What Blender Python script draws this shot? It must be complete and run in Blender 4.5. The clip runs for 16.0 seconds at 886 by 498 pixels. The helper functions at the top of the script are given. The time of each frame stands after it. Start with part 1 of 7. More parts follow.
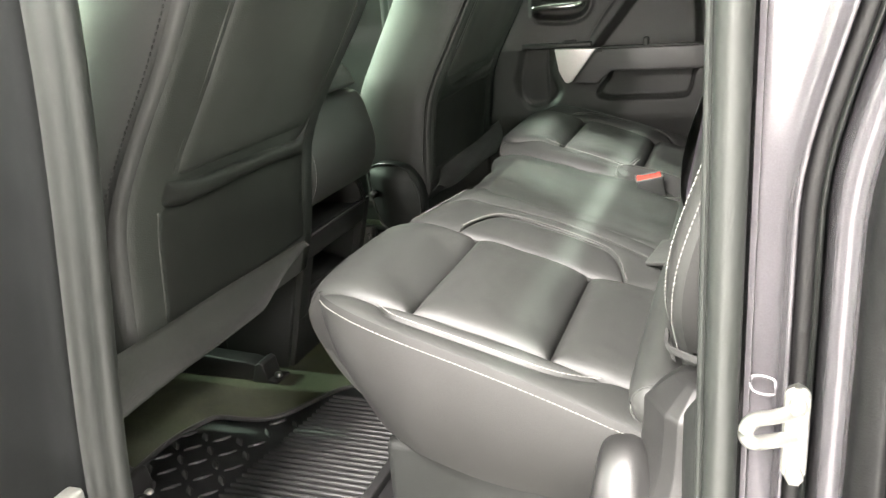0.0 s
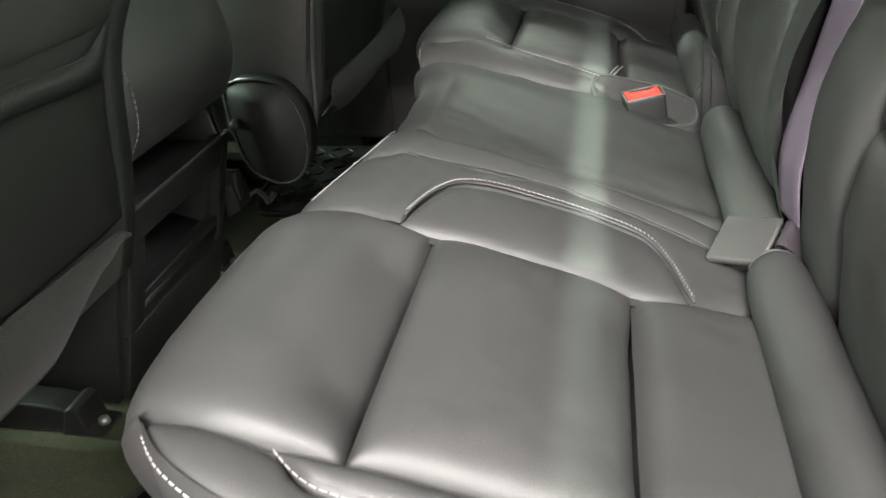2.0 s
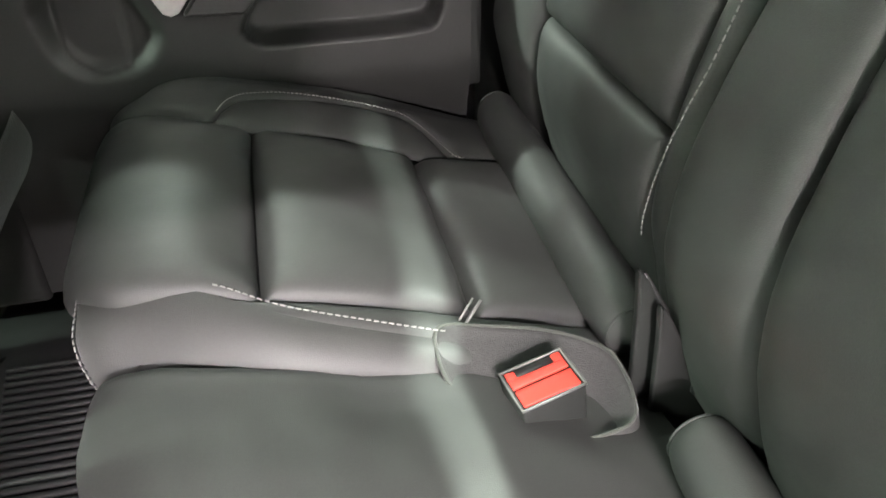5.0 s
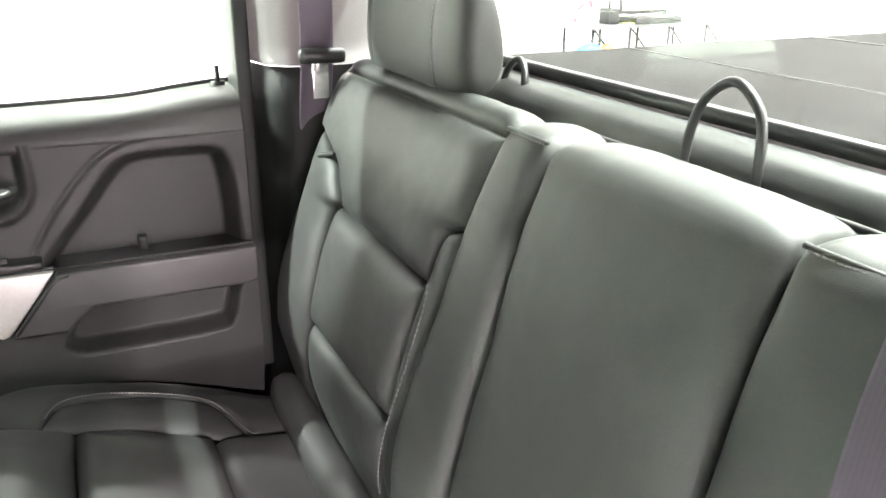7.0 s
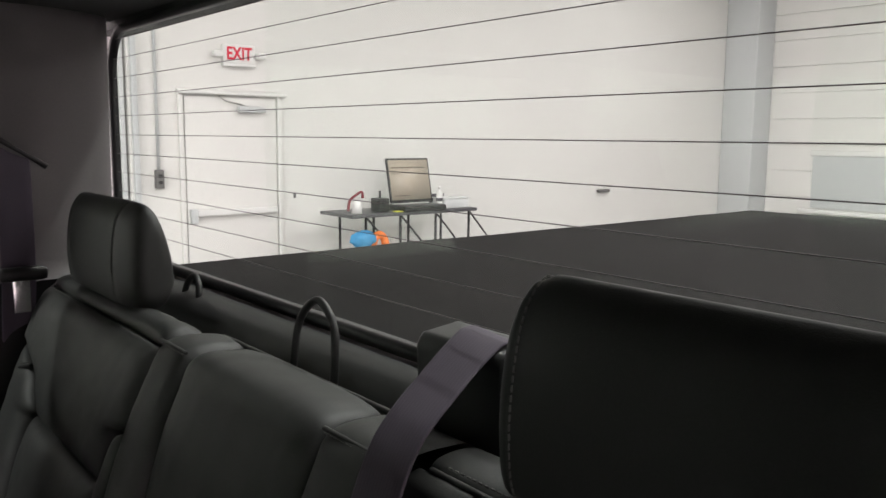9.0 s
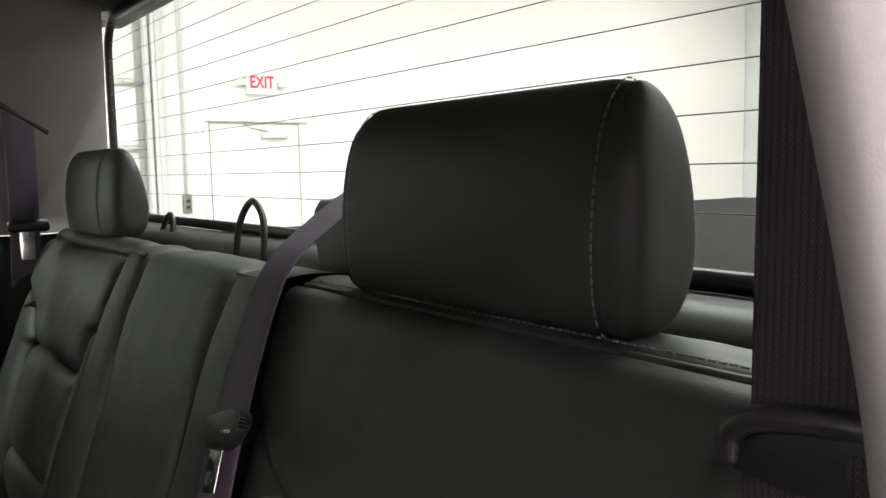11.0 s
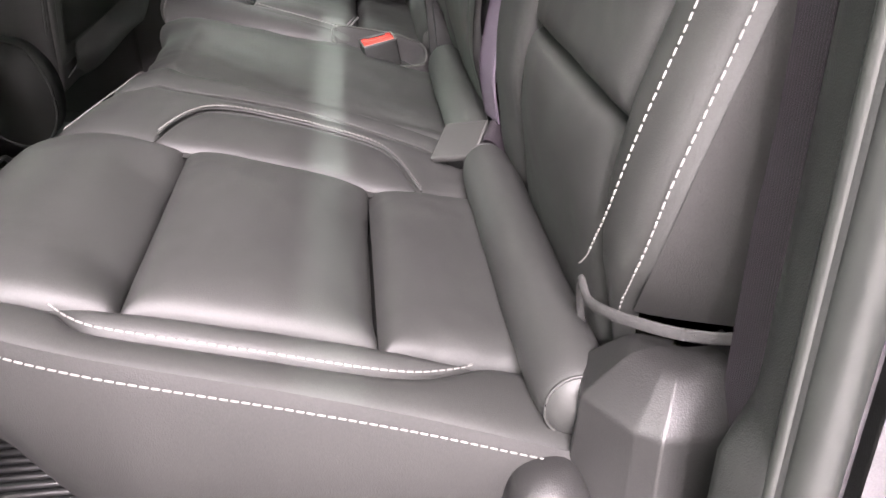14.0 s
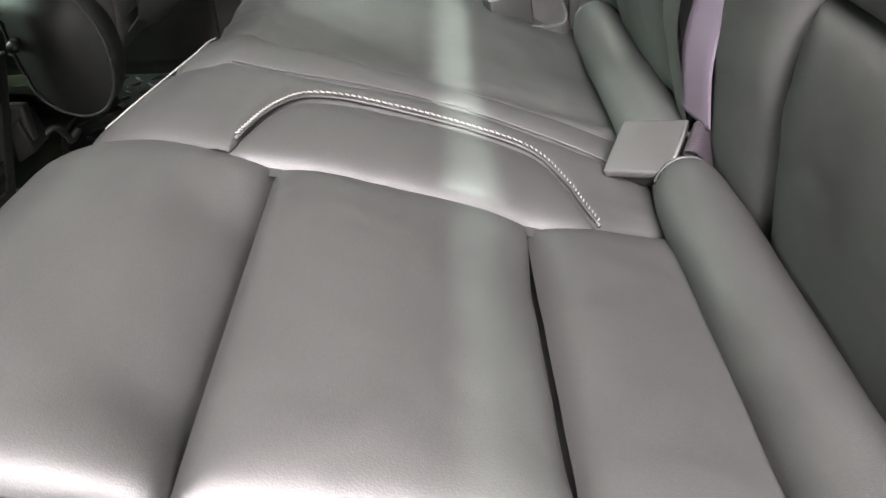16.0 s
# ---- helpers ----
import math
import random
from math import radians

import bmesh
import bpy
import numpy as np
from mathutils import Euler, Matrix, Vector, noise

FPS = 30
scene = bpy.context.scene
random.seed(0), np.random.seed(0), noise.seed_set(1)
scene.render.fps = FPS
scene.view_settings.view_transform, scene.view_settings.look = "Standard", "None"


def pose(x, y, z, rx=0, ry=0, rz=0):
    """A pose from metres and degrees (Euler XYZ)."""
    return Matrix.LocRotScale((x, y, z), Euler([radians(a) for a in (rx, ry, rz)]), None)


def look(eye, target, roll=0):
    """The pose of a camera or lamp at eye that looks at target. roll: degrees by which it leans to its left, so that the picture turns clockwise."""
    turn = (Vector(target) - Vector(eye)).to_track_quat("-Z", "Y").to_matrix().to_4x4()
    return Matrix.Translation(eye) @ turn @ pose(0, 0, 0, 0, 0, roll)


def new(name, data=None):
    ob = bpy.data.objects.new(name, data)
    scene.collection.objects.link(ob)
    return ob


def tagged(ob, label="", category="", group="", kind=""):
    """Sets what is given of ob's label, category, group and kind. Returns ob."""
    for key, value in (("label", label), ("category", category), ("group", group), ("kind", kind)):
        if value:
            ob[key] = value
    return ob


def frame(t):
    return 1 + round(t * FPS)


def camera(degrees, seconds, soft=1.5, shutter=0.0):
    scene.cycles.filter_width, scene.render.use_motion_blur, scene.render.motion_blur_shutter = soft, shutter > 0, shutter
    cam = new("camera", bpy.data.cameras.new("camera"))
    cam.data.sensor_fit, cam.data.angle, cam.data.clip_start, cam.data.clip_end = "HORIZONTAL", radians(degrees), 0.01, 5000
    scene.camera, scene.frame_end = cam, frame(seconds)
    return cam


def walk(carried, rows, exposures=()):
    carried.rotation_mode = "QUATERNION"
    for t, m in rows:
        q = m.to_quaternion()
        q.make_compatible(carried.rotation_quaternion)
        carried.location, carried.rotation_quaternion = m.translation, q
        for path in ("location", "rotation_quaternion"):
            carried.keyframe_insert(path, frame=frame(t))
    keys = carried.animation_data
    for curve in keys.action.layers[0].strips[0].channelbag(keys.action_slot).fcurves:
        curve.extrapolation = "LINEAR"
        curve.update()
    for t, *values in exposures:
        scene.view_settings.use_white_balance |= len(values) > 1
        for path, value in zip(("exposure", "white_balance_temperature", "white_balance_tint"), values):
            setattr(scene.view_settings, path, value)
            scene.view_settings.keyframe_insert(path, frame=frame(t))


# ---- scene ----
cam = camera(57.3, 16.0, shutter=0.15)
PATH = [
    (0, (0.549, -0.75, 0.765), (-0.14, 1.01, 0.111), -5.0),
    (0.5, (0.499, -0.627, 0.74), (-0.159, 1.138, 0.067), -4.7),
    (1, (0.444, -0.497, 0.705), (-0.186, 1.268, 0.008), -4.8),
    (1.5, (0.343, -0.362, 0.682), (-0.187, 1.387, -0.13), -4.3),
    (2, (0.305, -0.247, 0.687), (-0.056, 1.484, -0.249), -3.7),
    (2.5, (0.276, -0.091, 0.687), (0.059, 1.64, -0.292), -2.9),
    (3, (0.235, 0.061, 0.696), (0.109, 1.761, -0.35), -3.5),
    (3.2, (0.227, 0.121, 0.697), (0.12, 1.815, -0.361), -3.5),
    (5.3, (0.204, 0.487, 0.798), (0.645, 2.046, -0.374), 0.0),
    (5.5, (0.201, 0.47, 0.822), (0.719, 2.04, -0.304), 0.5),
    (6, (0.21, 0.418, 0.872), (0.858, 2.066, -0.059), 0.7),
    (6.5, (0.218, 0.345, 0.918), (0.945, 2.034, 0.132), 0.6),
    (7, (0.223, 0.266, 0.958), (1.011, 1.964, 0.254), 0.2),
    (7.5, (0.252, 0.19, 0.995), (1.094, 1.898, 0.384), -0.3),
    (8, (0.279, 0.122, 1.025), (1.245, 1.803, 0.534), 0.1),
    (8.5, (0.275, 0.082, 1.033), (1.395, 1.697, 0.66), 0.6),
    (9, (0.281, 0.047, 1.023), (1.535, 1.581, 0.748), 0.5),
    (9.2, (0.285, 0.038, 1.02), (1.575, 1.543, 0.763), 0.2),
    (11.3, (0.288, -0.184, 0.882), (1.419, 1.457, 0.714), -1.9),
    (11.5, (0.308, -0.187, 0.876), (1.302, 1.541, 0.713), -1.7),
    (12, (0.321, -0.237, 0.821), (1.035, 1.614, 0.568), -2.5),
    (12.5, (0.324, -0.29, 0.777), (0.841, 1.583, 0.303), -3.4),
    (13, (0.308, -0.353, 0.718), (0.653, 1.519, 0.104), -3.1),
    (13.5, (0.32, -0.38, 0.679), (0.544, 1.441, -0.117), -2.0),
    (14, (0.342, -0.38, 0.659), (0.509, 1.359, -0.314), -1.3),
    (14.5, (0.334, -0.367, 0.66), (0.391, 1.324, -0.407), -2.1),
    (15, (0.322, -0.308, 0.654), (0.317, 1.367, -0.438), -2.8),
    (15.5, (0.304, -0.183, 0.657), (0.299, 1.465, -0.476), -2.5),
    (16, (0.28, -0.121, 0.616), (0.281, 1.551, -0.48), -1.9),
]
walk(cam, [(t, look(eye, target, roll)) for t, eye, target, roll in PATH],
     exposures=[(0, 2.62, 6750, 4), (0.5, 2.66, 6750, 2), (1.0, 2.47, 6750, -3), (1.5, 2.30, 6750, 0), (2.0, 2.28, 6600, 6), (2.5, 2.56, 6500, 15), (3.0, 2.50, 6500, 17), (5.5, 3.14, 6600, 10), (6.0, 3.45, 6600, 14), (6.5, 3.72, 6600, 18), (7.0, 3.25, 6600, 19), (7.5, 2.06, 6600, 23), (8.0, 0.68, 6700, 28),
                (8.5, 0.00, 6600, 27), (9.0, -0.24, 6650, 28), (9.6, -0.24, 6650, 28), (11.0, 0.50, 6700, 20), (11.5, 0.82, 6650, 20), (12.0, 1.70, 6650, 16),
                (12.5, 2.93, 6500, 15), (13.0, 3.02, 6550, 21), (13.5, 2.60, 6550, 20), (14.5, 2.32, 6550, 18), (15.5, 2.52, 6550, 11), (16.0, 2.64, 6500, 12)])

# ---------- light ----------
world = bpy.data.worlds.new("world")
scene.world = world
world.use_nodes = True
world.node_tree.nodes["Background"].inputs["Color"].default_value = (0.9, 0.95, 1.0, 1)
world.node_tree.nodes["Background"].inputs["Strength"].default_value = 0.05


def area_lamp(name, place, size_x, size_y, watts, colour=(1, 1, 1)):
    data = bpy.data.lights.new(name, "AREA")
    data.shape, data.size, data.size_y, data.energy, data.color = "RECTANGLE", size_x, size_y, watts, colour
    ob = new(name, data)
    ob.matrix_world = Matrix.Translation(place)
    return ob


# rows of unseen white garage ceiling tubes, several only added to brighten cab and walls
for lx, ly, w in ((0.05, -2.87, 150), (0.5, -4.8, 480), (3.6, -3.6, 140), (-3.6, -3.4, 110), (-7.0, -3.0, 400), (7.5, -2.5, 260), (-7.0, 0.7, 400),
                  (-7.0, 3.6, 400), (-3.6, 3.6, 300), (0.3, 4.6, 45), (5.3, 4.0, 66), (7.5, 3.4, 115), (9.5, 5.0, 75)):
    area_lamp("ceiling_lamp", (lx, ly, 3.9), 1.6, 0.12, w, (1.0, 0.92, 0.95) if ly < 0 else (1.0, 0.985, 0.98))
# a short lamp far out beside the truck, whose light reaches in under the roof rail
area_lamp("ceiling_lamp", (-0.8, -7.4, 3.9), 0.30, 0.12, 400, (1.0, 0.93, 0.95))
# the row across, behind the truck, that shines in through the rear window
area_lamp("ceiling_lamp", (2.40, 0.7, 3.9), 0.07, 3.0, 230, (1.0, 0.97, 0.97))


# ---------- materials ----------
def material(name, colour, rough=0.5, metal=0.0, grain=None, spread=0.15, bump=0.0, bump_scale=None,
             blotch=6.0, spec=0.5, coat=0.0, sheen=0.0, alpha=None, rough_spread=0.08):
    """A node material: fine grain and broad blotches vary colour and gloss, and fine relief is a bump."""
    m = bpy.data.materials.new(name)
    m.use_nodes = True
    nt = m.node_tree
    b = nt.nodes["Principled BSDF"]
    b.inputs["Metallic"].default_value = metal
    b.inputs["Specular IOR Level"].default_value = spec
    b.inputs["Coat Weight"].default_value = coat
    b.inputs["Sheen Weight"].default_value = sheen
    tc = nt.nodes.new("ShaderNodeTexCoord")
    big = nt.nodes.new("ShaderNodeTexNoise")
    big.inputs["Scale"].default_value, big.inputs["Detail"].default_value = blotch, 4.0
    nt.links.new(tc.outputs["Object"], big.inputs["Vector"])
    fine = nt.nodes.new("ShaderNodeTexNoise")
    fine.inputs["Scale"].default_value, fine.inputs["Detail"].default_value = grain or 220.0, 3.0
    nt.links.new(tc.outputs["Object"], fine.inputs["Vector"])
    mix = nt.nodes.new("ShaderNodeMix")
    mix.data_type, mix.blend_type = "FLOAT", "MIX"
    mix.inputs[0].default_value = 0.5
    nt.links.new(big.outputs["Fac"], mix.inputs[2])
    nt.links.new(fine.outputs["Fac"], mix.inputs[3])
    ramp = nt.nodes.new("ShaderNodeMapRange")
    ramp.inputs["From Min"].default_value, ramp.inputs["From Max"].default_value = 0.3, 0.7
    ramp.inputs["To Min"].default_value, ramp.inputs["To Max"].default_value = 1 - spread, 1 + spread
    nt.links.new(mix.outputs[0], ramp.inputs["Value"])
    tint = nt.nodes.new("ShaderNodeVectorMath")
    tint.operation = "SCALE"
    tint.inputs[0].default_value = colour
    nt.links.new(ramp.outputs[0], tint.inputs["Scale"])
    nt.links.new(tint.outputs[0], b.inputs["Base Color"])
    rr = nt.nodes.new("ShaderNodeMapRange")
    rr.inputs["To Min"].default_value, rr.inputs["To Max"].default_value = max(0, rough - rough_spread), min(1, rough + rough_spread)
    rr.inputs["From Min"].default_value, rr.inputs["From Max"].default_value = 0.3, 0.7
    nt.links.new(big.outputs["Fac"], rr.inputs["Value"])
    nt.links.new(rr.outputs[0], b.inputs["Roughness"])
    if bump:
        rel = nt.nodes.new("ShaderNodeTexVoronoi" if bump_scale and bump_scale < 0 else "ShaderNodeTexNoise")
        rel.inputs["Scale"].default_value = abs(bump_scale or 500.0)
        nt.links.new(tc.outputs["Object"], rel.inputs["Vector"])
        bm_ = nt.nodes.new("ShaderNodeBump")
        bm_.inputs["Strength"].default_value, bm_.inputs["Distance"].default_value = bump, 0.001
        nt.links.new(rel.outputs[0], bm_.inputs["Height"])
        nt.links.new(bm_.outputs["Normal"], b.inputs["Normal"])
    return m


LEATHER = material("black_leather", (0.032, 0.033, 0.031), 0.555, grain=600, spread=0.15, bump=0.09, bump_scale=-1000, blotch=5, spec=0.44, rough_spread=0.04)
LEATHER_SIDE = material("grained_vinyl", (0.022, 0.022, 0.021), 0.68, grain=500, spread=0.15, bump=0.14, bump_scale=-900, blotch=6, spec=0.28)
SEAT_BACK = material("smooth_vinyl", (0.0212, 0.0235, 0.020), 0.58, grain=400, spread=0.15, bump=0.3, bump_scale=-600)
PLASTIC = material("black_plastic", (0.015, 0.016, 0.015), 0.52, spec=0.3, grain=400, spread=0.15, bump=0.14, bump_scale=-1000)
PLASTIC_GREY = material("grey_plastic", (0.017, 0.017, 0.0165), 0.42, spec=0.42, grain=400, spread=0.12, bump=0.13, bump_scale=-900)
BUCKLE = material("grained_buckle_plastic", (0.040, 0.040, 0.038), 0.50, spec=0.45, grain=500, spread=0.12, bump=0.25, bump_scale=-1400)
PLASTIC_PALE = material("pale_plastic_edge", (0.09, 0.09, 0.085), 0.5, grain=300, spread=0.1)
TRIM_LIGHT = material("light_grey_trim", (0.20, 0.19, 0.19), 0.7, grain=300, spread=0.06, bump=0.05, bump_scale=-1200)
DOOR_SKIN = material("dark_door_trim", (0.020, 0.020, 0.019), 0.5, spec=0.32, grain=500, spread=0.15, bump=0.15, bump_scale=-900)
DOOR_TOP = material("soft_door_top", (0.033, 0.031, 0.031), 0.5, grain=500, spread=0.12, bump=0.15, bump_scale=-900)
FELT = material("grey_felt", (0.034, 0.037, 0.031), 0.95, grain=300, spread=0.3, bump=0.9, bump_scale=700, blotch=14, sheen=0.15)
CARPET = material("olive_carpet", (0.046, 0.052, 0.028), 1.0, grain=330, spread=0.55, bump=1.0, bump_scale=700, blotch=14, sheen=0.08, spec=0.1)
RUBBER = material("black_rubber", (0.015, 0.015, 0.015), 0.5, grain=300, spread=0.25, bump=0.3, bump_scale=500)
FELT_DARK = material("dark_felt", (0.028, 0.028, 0.027), 0.95, grain=300, spread=0.3, bump=0.6, bump_scale=900)
SATIN = material("satin_trim", (0.030, 0.031, 0.030), 0.46, grain=400, spread=0.12, bump=0.1, bump_scale=-900)
# same rubber as SEAL, with the open door's shade put into its colour
SEAL_SHADED = material("shaded_door_seal", (0.0095, 0.0105, 0.0095), 0.5, grain=60, spread=0.15, spec=0.35)
SEAL = material("grey_door_seal", (0.019, 0.021, 0.019), 0.42, grain=60, spread=0.12)
# near-black, dull copy of the body paint: the pillar's shade lies in its colour
PAINT_SHADED = material("shaded_paint", (0.007, 0.0075, 0.0075), 0.6, grain=900, spread=0.2, spec=0.06)
PAINT = material("dark_metallic_paint", (0.160, 0.152, 0.163), 0.20, metal=0.40, grain=900, spread=0.2, coat=1.0, rough_spread=0.04)
STITCH = material("white_thread", (0.165, 0.163, 0.154), 0.8, grain=900, spread=0.1)
STITCH_MID = material("pale_thread", (0.13, 0.128, 0.12), 0.8, grain=900, spread=0.1)
STITCH_GREY = material("grey_thread", (0.12, 0.12, 0.113), 0.8, grain=900, spread=0.1)
CHROME = material("bright_metal", (0.75, 0.75, 0.75), 0.2, metal=1.0, grain=300, spread=0.05)
STEEL = material("zinc_steel", (0.46, 0.46, 0.43), 0.38, metal=0.9, grain=300, spread=0.12)
SILVER = material("satin_silver", (0.60, 0.57, 0.57), 0.42, metal=0.6, grain=300, spread=0.06)
RED = material("red_plastic", (0.60, 0.040, 0.028), 0.55, grain=200, spread=0.06, spec=0.3)
HEADLINER = material("grey_headliner", (0.06, 0.06, 0.06), 0.95, grain=700, spread=0.2, bump=0.5, bump_scale=1200)
TONNEAU = material("black_vinyl_cover", (0.021, 0.020, 0.019), 0.85, spec=0.2, grain=350, spread=0.3, bump=0.6, bump_scale=500, blotch=3)


def speckle(m, pale, scale, size):
    """Sparse pale scuffs over a material's own colour."""
    nt = m.node_tree
    base = nt.nodes["Principled BSDF"].inputs["Base Color"]
    own = base.links[0].from_socket
    spot, patch, mix = (nt.nodes.new(k) for k in ("ShaderNodeTexVoronoi", "ShaderNodeTexNoise", "ShaderNodeMixRGB"))
    place, near, rare, both = (nt.nodes.new(k) for k in ("ShaderNodeTexCoord", "ShaderNodeMath", "ShaderNodeMath", "ShaderNodeMath"))
    spot.inputs["Scale"].default_value, patch.inputs["Scale"].default_value = scale, scale * 0.45
    near.operation, rare.operation, both.operation = "LESS_THAN", "GREATER_THAN", "MULTIPLY"
    near.inputs[1].default_value, rare.inputs[1].default_value = size, 0.56
    for node in (spot, patch):
        nt.links.new(place.outputs["Object"], node.inputs["Vector"])
    nt.links.new(spot.outputs["Distance"], near.inputs[0])
    nt.links.new(patch.outputs[0], rare.inputs[0])
    nt.links.new(near.outputs[0], both.inputs[0])
    nt.links.new(rare.outputs[0], both.inputs[1])
    nt.links.new(both.outputs[0], mix.inputs[0])
    nt.links.new(own, mix.inputs[1])
    mix.inputs[2].default_value = (*pale, 1)
    nt.links.new(mix.outputs[0], base)


speckle(TONNEAU, (0.12, 0.12, 0.115), 8.0, 0.060)
WALL_WHITE = material("white_wall_paint", (0.74, 0.735, 0.705), 0.6, grain=30, spread=0.03, bump=0.1, bump_scale=60, blotch=0.7)
WALL_GREY = material("grey_wall_paint", (0.55, 0.57, 0.57), 0.6, grain=30, spread=0.04, blotch=0.9)
CONCRETE = material("grey_concrete", (0.32, 0.32, 0.31), 0.5, grain=20, spread=0.15, bump=0.2, bump_scale=80, blotch=1.2)
BLACK = material("black_metal", (0.012, 0.012, 0.012), 0.45, grain=200, spread=0.2)
DARK_LINE = material("fired_print", (0.19, 0.186, 0.18), 0.9, spec=0.1, grain=200, spread=0.1)
WHITE_PLASTIC = material("white_plastic", (0.75, 0.75, 0.73), 0.4, grain=100, spread=0.04)
EXIT_RED = material("sign_red", (0.72, 0.03, 0.06), 0.5, grain=100, spread=0.05)
SCREEN = material("beige_screen", (0.42, 0.36, 0.29), 0.35, grain=40, spread=0.05)
YELLOW = material("yellow_paper", (0.75, 0.75, 0.12), 0.7, grain=100, spread=0.08)
ORANGE = material("orange_plastic", (0.85, 0.20, 0.03), 0.5, grain=100, spread=0.08)
BLUE = material("blue_cloth", (0.03, 0.28, 0.55), 0.8, grain=100, spread=0.12)


def glass(name, tint):
    m = bpy.data.materials.new(name)
    m.use_nodes = True
    nt = m.node_tree
    nt.nodes.remove(nt.nodes["Principled BSDF"])
    out = nt.nodes["Material Output"]
    clear, gloss, mix = nt.nodes.new("ShaderNodeBsdfTransparent"), nt.nodes.new("ShaderNodeBsdfGlossy"), nt.nodes.new("ShaderNodeMixShader")
    clear.inputs["Color"].default_value = (*tint, 1)
    gloss.inputs["Roughness"].default_value = 0.02
    mix.inputs[0].default_value = 0.035
    nt.links.new(clear.outputs[0], mix.inputs[1])
    nt.links.new(gloss.outputs[0], mix.inputs[2])
    nt.links.new(mix.outputs[0], out.inputs["Surface"])
    return m


def webbing(name, colour, deep=1.0, ribs=15.0, low=0.45, gain=0.75):
    """Woven belt: lengthwise ribs with slanting threads, laid out by the strap's own coordinates."""
    m = bpy.data.materials.new(name)
    m.use_nodes = True
    nt = m.node_tree
    b = nt.nodes["Principled BSDF"]
    b.inputs["Roughness"].default_value, b.inputs["Specular IOR Level"].default_value = 0.7, 0.3

    def calc(kind, a, c=None):
        n = nt.nodes.new("ShaderNodeMath")
        n.operation = kind
        for k, v in enumerate((a, c)):
            if isinstance(v, (int, float)):
                n.inputs[k].default_value = v
            elif v is not None:
                nt.links.new(v, n.inputs[k])
        return n.outputs[0]
    uv = nt.nodes.new("ShaderNodeUVMap")
    uv.uv_map = "strap"
    cut = nt.nodes.new("ShaderNodeSeparateXYZ")
    nt.links.new(uv.outputs[0], cut.inputs[0])
    rib = calc("ABSOLUTE", calc("SINE", calc("MULTIPLY", cut.outputs[0], math.pi * ribs)))
    zig = calc("PINGPONG", calc("MULTIPLY", cut.outputs[0], ribs), 0.5)
    thread = calc("SINE", calc("MULTIPLY", calc("ADD", calc("MULTIPLY", cut.outputs[1], 420.0), calc("MULTIPLY", zig, 3.0)), 2 * math.pi))
    high = calc("ADD", calc("MULTIPLY", rib, 0.5), calc("MULTIPLY", calc("MULTIPLY", thread, rib), 0.45))
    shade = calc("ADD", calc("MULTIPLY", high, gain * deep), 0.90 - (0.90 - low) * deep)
    tint = nt.nodes.new("ShaderNodeVectorMath")
    tint.operation = "SCALE"
    tint.inputs[0].default_value = colour
    nt.links.new(shade, tint.inputs["Scale"])
    nt.links.new(tint.outputs[0], b.inputs["Base Color"])
    bump = nt.nodes.new("ShaderNodeBump")
    bump.inputs["Strength"].default_value, bump.inputs["Distance"].default_value = 0.8 * deep, 0.0008
    nt.links.new(high, bump.inputs["Height"])
    nt.links.new(bump.outputs["Normal"], b.inputs["Normal"])
    return m


WEB = webbing("plum_belt_webbing", (0.104, 0.085, 0.111), 0.26)
WEB_DARK = webbing("dark_belt_webbing", (0.050, 0.041, 0.050), 1.0, 15.0, 0.20, 1.25)
GLASS_FRONT = glass("front_tinted_glass", (0.70, 0.80, 0.73))
GLASS = glass("tinted_glass", (0.82, 0.90, 0.85))


# ---------- mesh tools ----------
def finish(name, bm, mat, parent=None, label="", smooth=True):
    me = bpy.data.meshes.new(name)
    bm.to_mesh(me)
    bm.free()
    me.materials.append(mat)
    if smooth:
        me.polygons.foreach_set("use_smooth", [True] * len(me.polygons))
    ob = new(name, me)
    if parent is not None:
        ob.parent = parent
    if label:
        ob["label"] = label
    return ob


def part(name, bm, mat, parent, label="", smooth=True):
    return finish(name, bm, mat, parent, label, smooth)


def thing(name, place, label, category, group="", kind=""):
    """An Empty at the base of a thing; its parts are built in world places and hung below it."""
    ob = new(name)
    ob.empty_display_size = 0.05
    ob.location = place
    return tagged(ob, label, category, group, kind)


def hang(ob, child):
    child.parent = ob
    base = ob if ob.parent is None else ob.parent
    child.matrix_parent_inverse = Matrix.Translation(-base.location) if ob is base else Matrix()
    return child


def tpart(name, bm, mat, owner, label="", smooth=True):
    """A part of a thing whose Empty stands off the origin."""
    return hang(owner, finish(name, bm, mat, None, label, smooth))


def grid(points):
    """A bmesh sheet from rows of points."""
    bm = bmesh.new()
    rows = [[bm.verts.new(p) for p in row] for row in points]
    for a, b in zip(rows, rows[1:]):
        for i in range(len(a) - 1):
            bm.faces.new((a[i], a[i + 1], b[i + 1], b[i]))
    return bm


def box_bm(lo, hi, bevel=0.0, seg=2, bm=None):
    own = bmesh.new()
    bmesh.ops.create_cube(own, size=1.0)
    c = [(a + b) / 2 for a, b in zip(lo, hi)]
    d = [abs(b - a) for a, b in zip(lo, hi)]
    for v in own.verts:
        v.co = Vector((c[0] + v.co.x * d[0], c[1] + v.co.y * d[1], c[2] + v.co.z * d[2]))
    if bevel:
        bmesh.ops.bevel(own, geom=own.edges[:], offset=min(bevel, min(d) * 0.48), segments=seg, affect="EDGES", profile=0.6)
    return own


def moved(bm, m):
    bmesh.ops.transform(bm, matrix=m, verts=bm.verts)
    return bm


